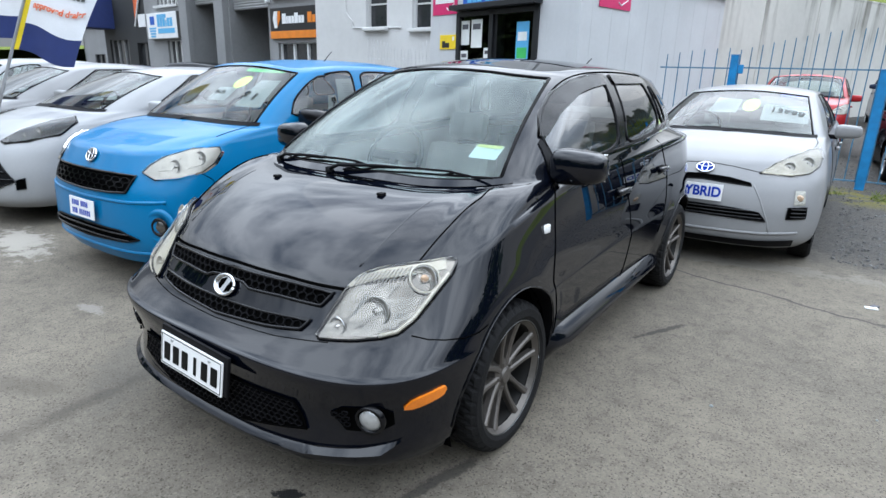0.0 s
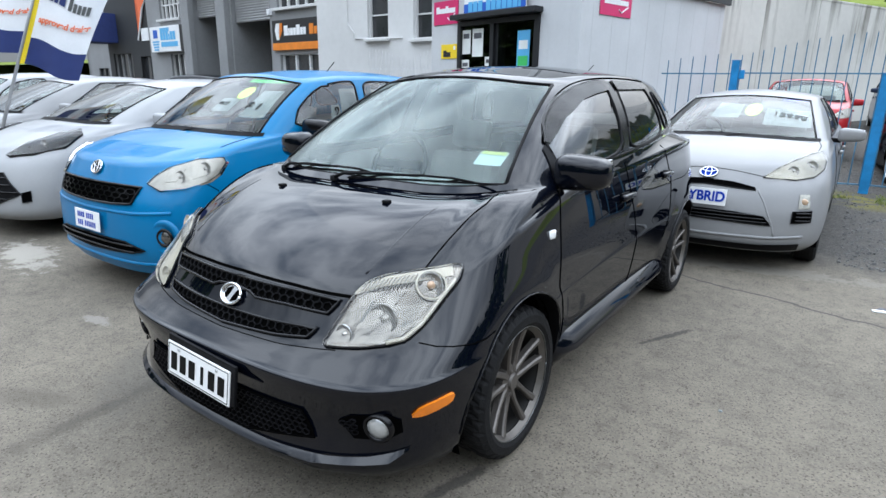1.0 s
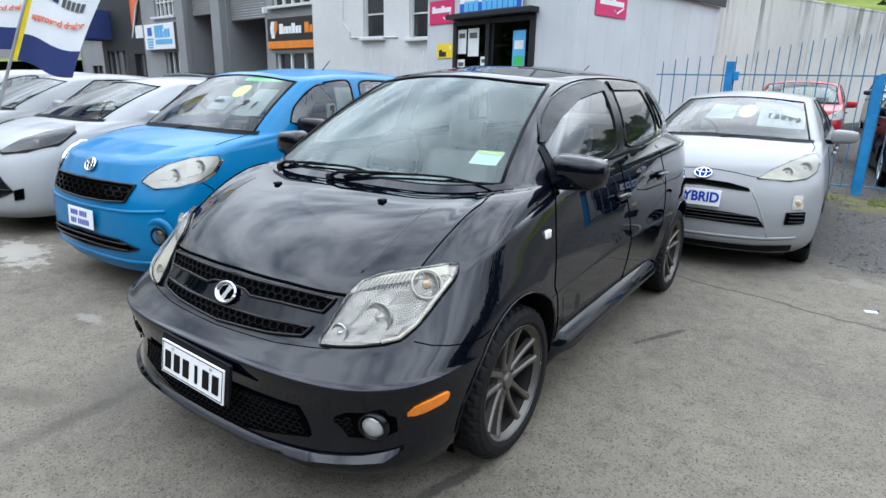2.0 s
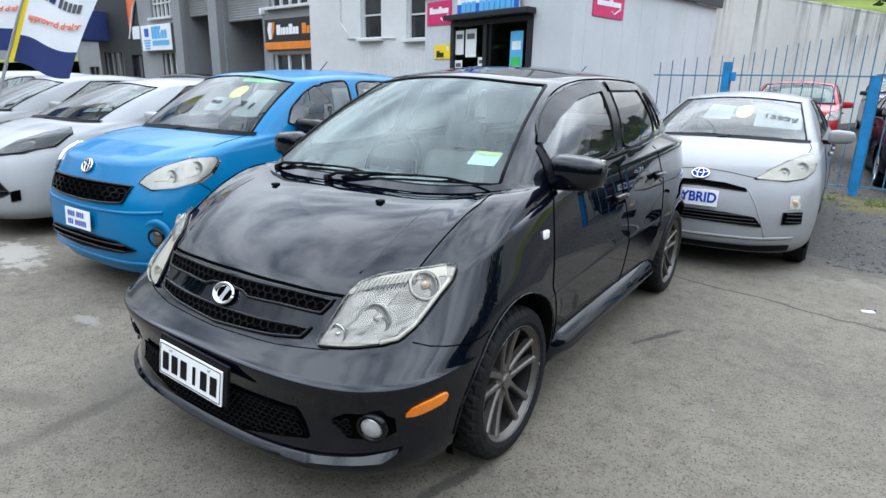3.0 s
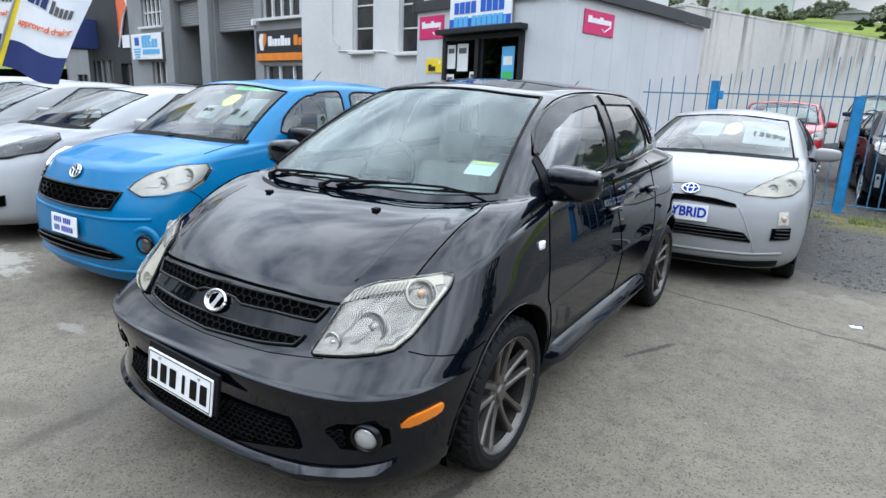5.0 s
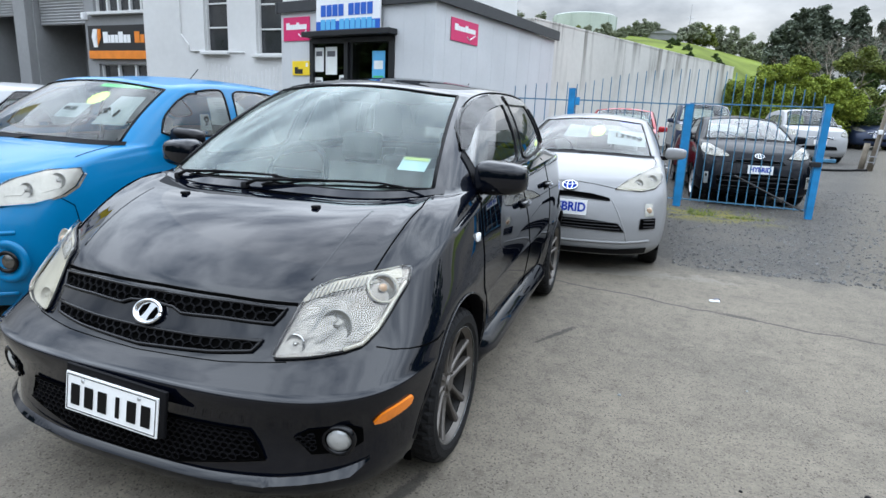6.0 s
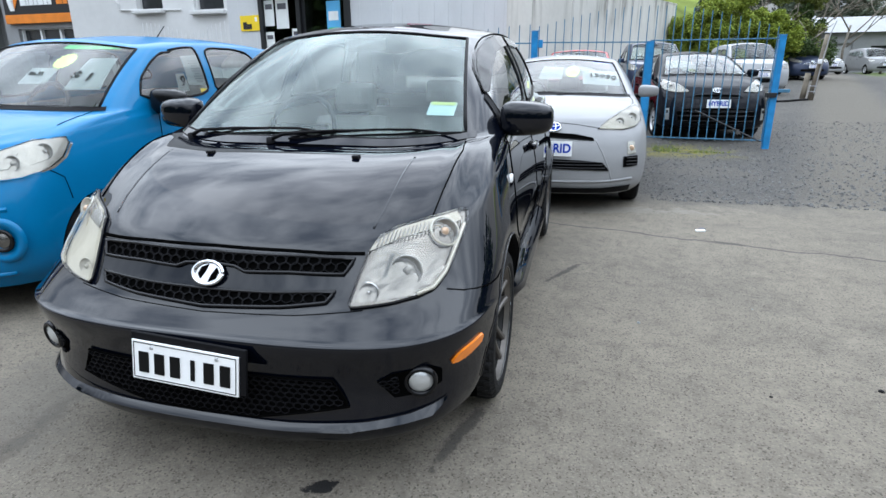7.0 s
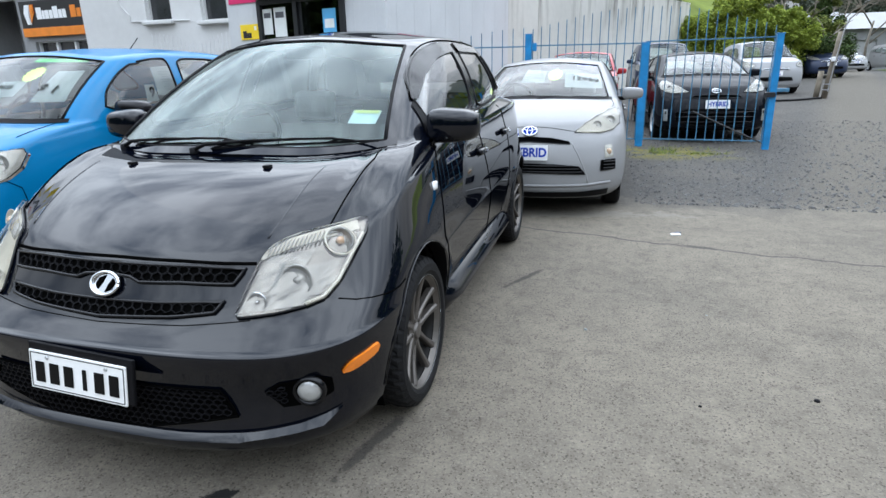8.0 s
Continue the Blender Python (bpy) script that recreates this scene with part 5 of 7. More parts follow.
def hybrid_face(hull, root, paint_mat, badge_style):
    for sg in (1, -1):
        headlight(hull, root, S_LAMP, "diag", [(0.06, 0.79, 0.04, M["lamp_bowl"]), (0.22, 0.825, 0.045, M["lamp_bowl"])], sg, M["clear_lamp"])
        out = [(0.655, 0.628), (0.715, 0.632), (0.735, 0.525), (0.662, 0.522)]
        part("indicator", hull.patch(out if sg > 0 else flip(out), "front", 0.006, 0.02), M["clear_lamp"], root)
        c = hull.on((0.69 * sg, 0.575), "front", 0.008)[0]
        part("indicator_bulb", lathe([(0.026, 0.0), (0.018, 0.009), (0.0005, 0.013)], 12, Matrix.Translation(c) @ Matrix.Rotation(-math.pi / 2, 4, "Z")), M["peach"], root)
        out = [(0.631, 0.501), (0.748, 0.508), (0.752, 0.425), (0.631, 0.415)]
        framed(hull, root, "side_vent", out if sg > 0 else flip(out), M["dark"], M["trim"], 0.004, 3)
    framed(hull, root, "upper_slot", both([(0.0, 0.70), (0.2, 0.69), (0.35, 0.662), (0.363, 0.642), (0.0, 0.662)]), M["dark"], M["trim"], 0.004, 0)
    framed(hull, root, "lower_intake", both([(0.0, 0.475), (0.25, 0.47), (0.447, 0.452), (0.503, 0.388), (0.25, 0.395), (0.0, 0.40)]), M["dark"], M["trim"], 0.005, 3)
    part("bumper_lip", hull.line([(-0.72, 0.31), (-0.5, 0.29), (0.0, 0.28), (0.5, 0.29), (0.72, 0.31)], "front", -0.003, 0.014), paint_mat, root, smooth=True)
    part("lower_valance", hull.patch(both([(0.0, 0.232), (0.5, 0.24), (0.70, 0.258), (0.69, 0.205), (0.5, 0.19), (0.0, 0.185)]), "front", 0.014, 0.04), M["trim"], root, "black plastic valance", smooth=True)
    for sg in (1, -1):
        part("bumper_crease", hull.line([(sg * 0.375, 0.655), (sg * 0.44, 0.55), (sg * 0.515, 0.385), (sg * 0.535, 0.30)], "front", -0.003, 0.008), paint_mat, root, smooth=True)
    oval_badge(hull, root, (0.0, 0.745), "front", 0.065, 0.046, badge_style)
    plate(root, "HYBRID", (0.0, -0.80, 0.575), pose(0, 0, 0, -6), M["blue_ink"], size=(0.36, 0.13), letters=0.108, holder=False, squeeze=0.90)
    seams(hull, root, [[(0.55, 0.95), (0.52, 0.7), (0.55, 0.35)], [(1.55, 0.98), (1.58, 0.7), (1.58, 0.4)]], [[(0.70, -0.12), (0.71, 0.05), (0.68, 0.2)]])
    part("shut_line", hull.line([(-0.4, 0.745), (-0.2, 0.775), (0.0, 0.79), (0.2, 0.775), (0.4, 0.745)], "front", 0.0, 0.003), M["dark"], root)


hybrid_face(sh, silver, M["silver_paint"], "hybrid")
common_bits(sh, silver, M["silver_paint"], (0.90, 0.66, 1.04), (0.21, 0.16, 0.12), handle=M["silver_paint"])
pane_sheet(sh, silver, "price_star", [(0.10 + 0.07 * math.cos(k * math.tau / 20), 1.245 + 0.055 * math.sin(k * math.tau / 20)) for k in range(20)], "front", M["star"], -0.006, 0.03, "lime green paper disc")
pane_sheet(sh, silver, "price_paper", [(0.22, 1.13), (0.60, 1.11), (0.57, 1.25), (0.2, 1.27)], "front", M["dimmed_paper"], -0.016, 0.03, "pale price paper")
pane_sheet(sh, silver, "price_paper", [(-0.25, 1.18), (0.0, 1.18), (0.0, 1.30), (-0.22, 1.31)], "front", M["dimmed_paper"], -0.016, 0.03, "pale price paper")
pane_sheet(sh, silver, "sun_strip", [(0.3, 1.33), (0.52, 1.325), (0.52, 1.345), (0.3, 1.355)], "front", M["blue_ink"], -0.006, 0.03, "blue windscreen strip")
# print greyed to take in the veil of reflection on the glass
lettering("character", "13999", 0.115, M["grey_ink"], silver, on_glass(sh, (0.41, 1.19), 0.002), depth=0.0005)

# white hatchback
W_LAMP = [(-0.10, 0.746), (0.053, 0.841), (0.262, 0.911), (0.448, 0.95), (0.478, 0.91), (0.379, 0.81), (0.144, 0.757), (-0.06, 0.734)]
for sg in (1, -1):
    headlight(wh, white, W_LAMP, "diag", [(0.10, 0.80, 0.026, M["lamp_bowl"]), (0.21, 0.835, 0.046, M["lamp_bowl"])], sg, M["dark"], 0.014)
    out = [(0.70, 0.43), (0.755, 0.45), (0.755, 0.36), (0.70, 0.345)]
    framed(wh, white, "side_vent", out if sg > 0 else flip(out), M["dark"], M["trim"], 0.004, 1)
framed(wh, white, "lower_grille", both([(0.0, 0.56), (0.30, 0.585), (0.52, 0.60), (0.70, 0.42), (0.5, 0.335), (0.0, 0.33)]), M["trim"], M["gloss_black"], 0.006, 4)
oval_badge(wh, white, (0.0, 0.74), "front", 0.065, 0.046, "hybrid")
plate(white, "", (0.0, -0.81, 0.50), pose(0, 0, 0, -4), M["blue_ink"], size=(0.34, 0.13), holder=False, lines=[])
common_bits(wh, white, M["white_paint"], (0.90, 0.66, 1.04), (0.21, 0.16, 0.12), handle=M["white_paint"])
window_strip(wh, white, "window_visor", M["visor"], 6, 8, 0.02, 0.04, 0.43)


# ---- cars further off ----
def far_car(name, label, m, spec, paint_mat, wide=1.0, tall=1.0, plate_text=None, slot="chrome"):
    s = dict(spec)
    s["rails"] = [(r[0] * wide, *r[1:7], [(y, z * (0.5 + 0.5 * tall)) for y, z in r[7]], r[8]) for r in spec["rails"]]
    s["belt"] = (spec["belt"][0] * wide, *spec["belt"][1:7], [(y, z * (0.5 + 0.5 * tall)) for y, z in spec["belt"][7]], spec["belt"][8])
    s["roof"] = (spec["roof"][0] * wide, *spec["roof"][1:7], [(y, z * tall) for y, z in spec["roof"][7]], spec["roof"][8])
    root, hull = car_base(name, label, m, s, paint_mat, M["side_glass"], M["alloy"], 7, 0, True)
    k = 0.5 + 0.5 * tall
    lamp = [(u + 0.5 * (wide - 1), z * k) for u, z in (S_LAMP if spec is SILVER else B_LAMP)]
    for sg in (1, -1):
        headlight(hull, root, lamp, "diag", [(0.16 + 0.5 * (wide - 1), 0.81 * k, 0.035, M["lamp_bowl"])], sg, M["facet"])
    framed(hull, root, "grille", both([(0.0, 0.70 * k), (0.33, 0.69 * k), (0.38, 0.65 * k), (0.0, 0.65 * k)]), M["dark"], M[slot], 0.006, 0)
    framed(hull, root, "lower_intake", both([(0.0, 0.46 * k), (0.45, 0.45 * k), (0.5, 0.36 * k), (0.0, 0.34 * k)]), M["dark"], M["trim"], 0.006, 2)
    oval_badge(hull, root, (0.0, 0.755 * k), "front", 0.065, 0.045, "oval")
    common_bits(hull, root, paint_mat, (0.9 * wide, s["belt"][1] + 0.64, (1.05) * k), (0.2, 0.15, 0.13), handle=paint_mat)
    plate(root, plate_text or "", (0.0, spec["rails"][2][1] - 0.022, 0.56 * k), pose(0, 0, 0, -5), M["blue_ink"], size=(0.36, 0.13), letters=0.098, holder=False, lines=None if plate_text else [])
    return root, hull


prius, ph = far_car("black_hybrid_car", "glossy black hybrid hatchback standing behind the blue gate", pose(3.0, 8.92, 0.115, -1.7, 0, 5.3), SILVER, M["weak_coat_black"], 1.03, 1.03, plate_text="HYBRID", slot="gloss_black")
framed(ph, prius, "lower_grille", both([(0.0, 0.50), (0.44, 0.49), (0.60, 0.44), (0.58, 0.29), (0.3, 0.25), (0.0, 0.245)]), M["dark"], M["trim"], 0.005, 3, 0.006)
for sg in (1, -1):
    shape = [(0.70, 0.31), (0.755, 0.31), (0.76, 0.49), (0.705, 0.49)]
    part("corner_reflector", ph.patch(shape if sg > 0 else flip(shape), "front", 0.006, 0.03), M["facet"], prius, smooth=True)
    c, nor = ph.on((0.73 * sg, 0.44), "front", 0.012)
    part("corner_bulb", box((0.03, 0.012, 0.05), c, 0.004), M["grey_chrome"], prius)
far_car("red_hatchback", "red hatchback behind the blue fence", pose(0.75, 11.6, 0.19, -1.7, 0, 0), BLUE, M["red_paint"], 1.0, 1.0)
far_car("dark_grey_suv", "dark blue-grey sport utility car in the yard", pose(2.95, 17.6, 0.38, -1.7, 0, 4), BLUE, M["navy_paint"], 1.08, 1.12)
far_car("white_people_carrier", "white people carrier parked in the yard", pose(6.1, 18.9, 0.42, -1.7, 0, 6), BLUE, M["white_paint"], 1.02, 1.08)
far_car("red_small_car", "small red car far up the yard", pose(12.4, 39.5, 0.75, 0, 0, 150), BLUE, M["red_paint"], 1.0, 0.97)
far_car("dark_small_car", "dark hatchback far up the yard", pose(10.2, 28.0, 0.69, 0, 0, 8), SILVER, M["navy_paint"])
far_car("white_saloon", "white car parked on the far grass verge", pose(15.4, 41.0, 0.75, 0, 0, 12), SILVER, M["white_paint"])
far_car("pale_silver_car", "pale silver car parked on the far grass verge", pose(18.9, 42.5, 0.75, 0, 0, 6), BLUE, M["silver_paint"], 1.05, 1.08)
far_car("pale_hatchback", "pale silver hatchback next to the white one in the row", pose(-7.45, 0.95, 0), SILVER, M["silver_paint"], 1.0, 1.02)
far_car("cream_wagon", "pale car further along the row", pose(-9.9, 1.2, 0), BLUE, M["white_paint"], 1.0, 1.0)
far_car("grey_hatchback", "grey car at the end of the row", pose(-12.4, 1.4, 0), SILVER, M["silver_paint"], 1.0, 1.05)
far_car("black_suv", "black sport utility car before the dark building", pose(-19.5, 10.4, 0, 0, 0, -70), BLUE, M["black_paint"], 1.08, 1.12)
far_car("dark_wagon", "dark car before the dark building", pose(-22.5, 9.8, 0, 0, 0, -80), SILVER, M["navy_paint"], 1.02, 1.08)


# ---- ground ----
def rise(y):
    """The yard climbs gently beyond the parked row."""
    return min(max(0.0, 0.03 * (y - 5.0)), 0.75)


def ground_material():
    m = bpy.data.materials.new("lot_ground")
    m.use_nodes = True
    n, l = m.node_tree.nodes, m.node_tree.links
    b = n["Principled BSDF"]
    b.inputs["Roughness"].default_value = 0.88
    b.inputs["Specular IOR Level"].default_value = 0.3
    tc = n.new("ShaderNodeTexCoord")
    pos = tc.outputs["Object"]
    sep = n.new("ShaderNodeSeparateXYZ"); l.new(pos, sep.inputs[0])

    def val(op, a, b_=None, c=None):
        q = n.new("ShaderNodeMath"); q.operation = op
        for i, v in enumerate((a, b_, c)):
            if v is None:
                continue
            if isinstance(v, (int, float)):
                q.inputs[i].default_value = v
            else:
                l.new(v, q.inputs[i])
        return q.outputs[0]

    def noise_(scale, detail=5, rough=0.55):
        q = n.new("ShaderNodeTexNoise")
        q.inputs["Scale"].default_value, q.inputs["Detail"].default_value, q.inputs["Roughness"].default_value = scale, detail, rough
        l.new(pos, q.inputs[0])
        return q.outputs[0]

    def ramp(fac, a, b_, lo=0.0, hi=1.0):
        q = n.new("ShaderNodeMapRange")
        q.inputs[1].default_value, q.inputs[2].default_value, q.inputs[3].default_value, q.inputs[4].default_value = a, b_, lo, hi
        q.interpolation_type = "SMOOTHSTEP"
        l.new(fac, q.inputs[0])
        return q.outputs[0]

    def mix(fac, a, b_):
        q = n.new("ShaderNodeMix"); q.data_type = "RGBA"
        for i, v in ((0, fac), (6, a), (7, b_)):
            if isinstance(v, tuple):
                q.inputs[i].default_value = (*v, 1)
            elif isinstance(v, (int, float)):
                q.inputs[i].default_value = v
            else:
                l.new(v, q.inputs[i])
        return q.outputs[2]

    x, y = sep.outputs[0], sep.outputs[1]
    large, mid, fine = noise_(0.55, 4), noise_(3.2, 6, 0.62), noise_(70, 6, 0.72)
    speck = n.new("ShaderNodeTexVoronoi"); speck.inputs["Scale"].default_value = 45; l.new(pos, speck.inputs[0])
    # concrete: two tones, mottled wear, dark and light grit
    spot, chip = noise_(11, 9, 0.72), n.new("ShaderNodeTexVoronoi")
    chip.inputs["Scale"].default_value = 165; l.new(pos, chip.inputs[0])
    tint = n.new("ShaderNodeSeparateColor"); l.new(chip.outputs["Color"], tint.inputs[0])
    col = mix(ramp(large, 0.35, 0.7), (0.238, 0.217, 0.182), (0.184, 0.169, 0.144))
    col = mix(ramp(mid, 0.46, 0.74, 0, 0.55), col, (0.136, 0.124, 0.106))
    col = mix(ramp(mid, 0.48, 0.28, 0, 0.5), col, (0.285, 0.260, 0.220))
    col = mix(ramp(spot, 0.50, 0.66, 0, 0.5), col, (0.106, 0.097, 0.083))
    col = mix(ramp(spot, 0.48, 0.34, 0, 0.4), col, (0.30, 0.274, 0.232))
    col = mix(ramp(fine, 0.50, 0.66, 0, 0.55), col, (0.075, 0.072, 0.067))
    col = mix(ramp(tint.outputs[0], 0.80, 0.97, 0, 0.35), col, (0.33, 0.31, 0.275))
    col = mix(ramp(tint.outputs[1], 0.86, 0.97, 0, 0.75), col, (0.05, 0.046, 0.04))
    dots = ramp(speck.outputs["Distance"], 0.17, 0.07)
    col = mix(val("MULTIPLY", dots, ramp(mid, 0.40, 0.62)), col, (0.05, 0.05, 0.048))
    # stains with a shape of their own
    wob = val("MULTIPLY_ADD", mid, 0.16, -0.08)
    wob2 = val("MULTIPLY_ADD", fine, 0.05, -0.025)

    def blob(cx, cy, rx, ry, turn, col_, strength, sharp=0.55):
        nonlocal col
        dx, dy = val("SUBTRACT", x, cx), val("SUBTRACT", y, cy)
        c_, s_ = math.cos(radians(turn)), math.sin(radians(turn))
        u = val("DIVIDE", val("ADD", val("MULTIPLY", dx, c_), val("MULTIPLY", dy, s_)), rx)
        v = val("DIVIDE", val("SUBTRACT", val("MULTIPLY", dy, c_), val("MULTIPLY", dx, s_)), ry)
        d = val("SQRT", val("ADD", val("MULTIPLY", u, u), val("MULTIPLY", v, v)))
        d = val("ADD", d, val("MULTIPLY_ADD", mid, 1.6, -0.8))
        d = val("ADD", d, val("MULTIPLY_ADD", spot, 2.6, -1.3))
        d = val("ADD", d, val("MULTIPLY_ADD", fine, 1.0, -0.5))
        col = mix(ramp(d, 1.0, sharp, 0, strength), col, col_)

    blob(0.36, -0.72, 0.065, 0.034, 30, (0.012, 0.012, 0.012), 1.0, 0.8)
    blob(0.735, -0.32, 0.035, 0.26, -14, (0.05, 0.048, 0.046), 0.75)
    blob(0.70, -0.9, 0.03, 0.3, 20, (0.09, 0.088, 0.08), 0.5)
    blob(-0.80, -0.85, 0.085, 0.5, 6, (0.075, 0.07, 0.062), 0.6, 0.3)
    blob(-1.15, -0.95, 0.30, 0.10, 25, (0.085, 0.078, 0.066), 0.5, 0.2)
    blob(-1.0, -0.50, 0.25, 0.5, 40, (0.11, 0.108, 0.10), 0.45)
    blob(1.0, 1.50, 0.03, 0.24, -27, (0.05, 0.05, 0.048), 0.8)
    blob(2.18, 2.47, 0.18, 0.03, -12, (0.06, 0.06, 0.056), 0.8)
    blob(-3.75, -0.05, 0.62, 0.22, -14, (0.44, 0.43, 0.40), 0.85)
    blob(-1.85, -0.36, 0.16, 0.06, 0, (0.38, 0.37, 0.355), 0.6)
    blob(0.9, 3.3, 1.6, 0.16, 8, (0.30, 0.292, 0.27), 0.5)
    # crack across the lot
    line = val("ADD", val("SUBTRACT", y, val("MULTIPLY_ADD", x, -0.22, 2.95)), val("MULTIPLY_ADD", noise_(2.2, 3), 0.22, -0.11))
    line = val("ABSOLUTE", val("ADD", line, wob2))
    col = mix(val("MULTIPLY", ramp(line, 0.018, 0.006), ramp(x, -3.0, -2.0)), col, (0.075, 0.072, 0.068))
    # gravel beyond the concrete's edge
    edge = val("ADD", y, val("MULTIPLY_ADD", mid, 0.7, -0.35))
    edge = val("ADD", edge, val("MULTIPLY_ADD", fine, 0.5, -0.25))
    edge = val("ADD", edge, val("MULTIPLY", x, 0.04))
    gravel_f = ramp(edge, 3.55, 4.45)
    stones = n.new("ShaderNodeTexVoronoi"); stones.inputs["Scale"].default_value = 52; l.new(pos, stones.inputs[0])
    hue = n.new("ShaderNodeSeparateColor"); l.new(stones.outputs["Color"], hue.inputs[0])
    gcol = mix(ramp(hue.outputs[0], 0.0, 1.0), (0.072, 0.072, 0.072), (0.165, 0.162, 0.157))
    gcol = mix(ramp(stones.outputs["Distance"], 0.45, 0.85, 0, 0.4), gcol, (0.06, 0.06, 0.06))
    gcol = mix(ramp(large, 0.5, 0.68, 0, 0.6), gcol, (0.165, 0.157, 0.142))
    gcol = mix(ramp(spot, 0.46, 0.62, 0, 0.5), gcol, (0.135, 0.127, 0.112))
    # the dirt lane
    lane = val("ABSOLUTE", val("SUBTRACT", x, val("MULTIPLY_ADD", y, 0.305, 2.9)))
    gcol = mix(ramp(val("ADD", lane, wob), 1.3, 0.5, 0, 0.75), gcol, (0.205, 0.188, 0.158))
    # mossy strip along the fence and the far verge
    moss = val("MULTIPLY", ramp(val("ABSOLUTE", val("SUBTRACT", y, 7.2)), 0.8, 0.15), ramp(mid, 0.43, 0.55))
    moss = val("MULTIPLY", moss, ramp(x, 3.6, 2.6))
    gcol = mix(moss, gcol, (0.24, 0.225, 0.045))
    gcol = mix(val("MULTIPLY", ramp(y, 30, 36), ramp(lane, 1.6, 2.4)), gcol, (0.11, 0.16, 0.035))
    gcol = mix(0.22, gcol, (0.02, 0.02, 0.02))
    col = mix(gravel_f, col, gcol)
    tone_ = n.new("ShaderNodeVectorMath"); tone_.operation = "MULTIPLY"; tone_.inputs[1].default_value = (0.695, 0.66, 0.615)
    l.new(col, tone_.inputs[0]); l.new(tone_.outputs[0], b.inputs["Base Color"])
    bump = n.new("ShaderNodeBump"); bump.inputs["Strength"].default_value, bump.inputs["Distance"].default_value = 0.8, 0.008
    h = val("ADD", val("MULTIPLY", fine, 0.5), val("MULTIPLY", tint.outputs[2], 0.25))
    h = val("ADD", h, val("MULTIPLY", val("MULTIPLY", stones.outputs["Distance"], -1.6), gravel_f))
    l.new(h, bump.inputs["Height"]); l.new(bump.outputs[0], b.inputs["Normal"])
    return m


bm = bmesh.new()
xs = [-420, -200, -90, -40, -20, -10, -6, -3, 0, 3, 6, 10, 16, 26, 50, 110, 240, 420]
ys = [-420, -160, -60, -25, -10, -5, 0, 3, 5, 8, 12, 16, 20, 24, 28, 30, 34, 45, 70, 120, 240, 500]
vs = [[bm.verts.new((x, y, rise(y))) for x in xs] for y in ys]
for a, b in zip(vs, vs[1:]):
    for k in range(len(xs) - 1):
        bm.faces.new((a[k], a[k + 1], b[k + 1], b[k]))
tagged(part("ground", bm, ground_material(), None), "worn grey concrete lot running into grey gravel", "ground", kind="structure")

M.update(
    stone=material("gravel_stone", (0.11, 0.108, 0.105), 0.9, var=0.6, scale=9),
    clad=material("pale_grey_cladding", (0.535, 0.545, 0.555), 0.6, var=0.06, scale=1.2),
    fascia=material("charcoal_fascia", (0.03, 0.032, 0.036), 0.5, var=0.12),
    frame_black=material("black_joinery", (0.012, 0.013, 0.015), 0.4, var=0.1),
    pink=material("magenta_sign", (0.62, 0.02, 0.13), 0.4, var=0.04),
    sign_white=material("sign_white", (0.80, 0.81, 0.82), 0.45, var=0.04),
    sky_blue=material("sign_light_blue", (0.10, 0.42, 0.72), 0.45, var=0.04),
    deep_blue=material("sign_deep_blue", (0.01, 0.10, 0.48), 0.45, var=0.04),
    orange=material("sign_orange", (0.75, 0.22, 0.02), 0.45, var=0.12, scale=3),
    sign_black=material("sign_black", (0.014, 0.014, 0.015), 0.45, var=0.06),
    shop_glass=glass("shop_glass", (0.30, 0.33, 0.35), 1.55),
    room=material("dim_room", (0.10, 0.10, 0.11), 0.8, var=0.3, scale=2),
    render_grey=material("grey_rendered_wall", (0.25, 0.254, 0.258), 0.85, var=0.12, scale=0.7, bump=0.15, bump_scale=25),
    render_white=material("white_painted_block", (0.60, 0.60, 0.592), 0.8, var=0.07, scale=0.6, bump=0.15, bump_scale=20),
    roller=material("grey_roller_steel", (0.36, 0.365, 0.37), 0.5, 0.2, var=0.08, scale=2),
    dark_glass=material("dark_window_glass", (0.03, 0.032, 0.035), 0.12, var=0.3, scale=1.5, coat=0.4),
    charcoal=material("charcoal_cladding", (0.022, 0.024, 0.026), 0.6, var=0.15, scale=1.0),
    post_blue=material("blue_painted_steel", (0.008, 0.20, 0.46), 0.4, var=0.2, scale=8, coat=0.2),
    rail_blue=material("faded_blue_steel", (0.05, 0.16, 0.26), 0.5, var=0.35, scale=10),
    white_steel=material("white_picket_steel", (0.6, 0.6, 0.6), 0.6, var=0.1),
    wood=material("weathered_pole_wood", (0.17, 0.145, 0.11), 0.9, var=0.35, scale=5, bump=0.5, bump_scale=40),
    bark=material("grey_bark", (0.19, 0.165, 0.135), 0.95, var=0.35, scale=6, bump=0.5),
    roofing=material("pale_roof_steel", (0.21, 0.215, 0.22), 0.5, 0.1, var=0.15, scale=0.5),
    tank=material("pale_green_tank", (0.42, 0.47, 0.43), 0.6, var=0.1, scale=0.4),
    flag_white=material("white_flag_cloth", (0.74, 0.75, 0.77), 0.8, var=0.06, scale=3),
    flag_navy=material("navy_flag_cloth", (0.015, 0.03, 0.13), 0.8, var=0.1),
    flag_yellow=material("yellow_flag_cloth", (0.78, 0.58, 0.02), 0.8, var=0.1),
    flag_red=material("red_flag_print", (0.75, 0.16, 0.06), 0.8, var=0.05),
    pole_grey=material("grey_flag_pole", (0.45, 0.46, 0.48), 0.35, 0.6, var=0.1),
)


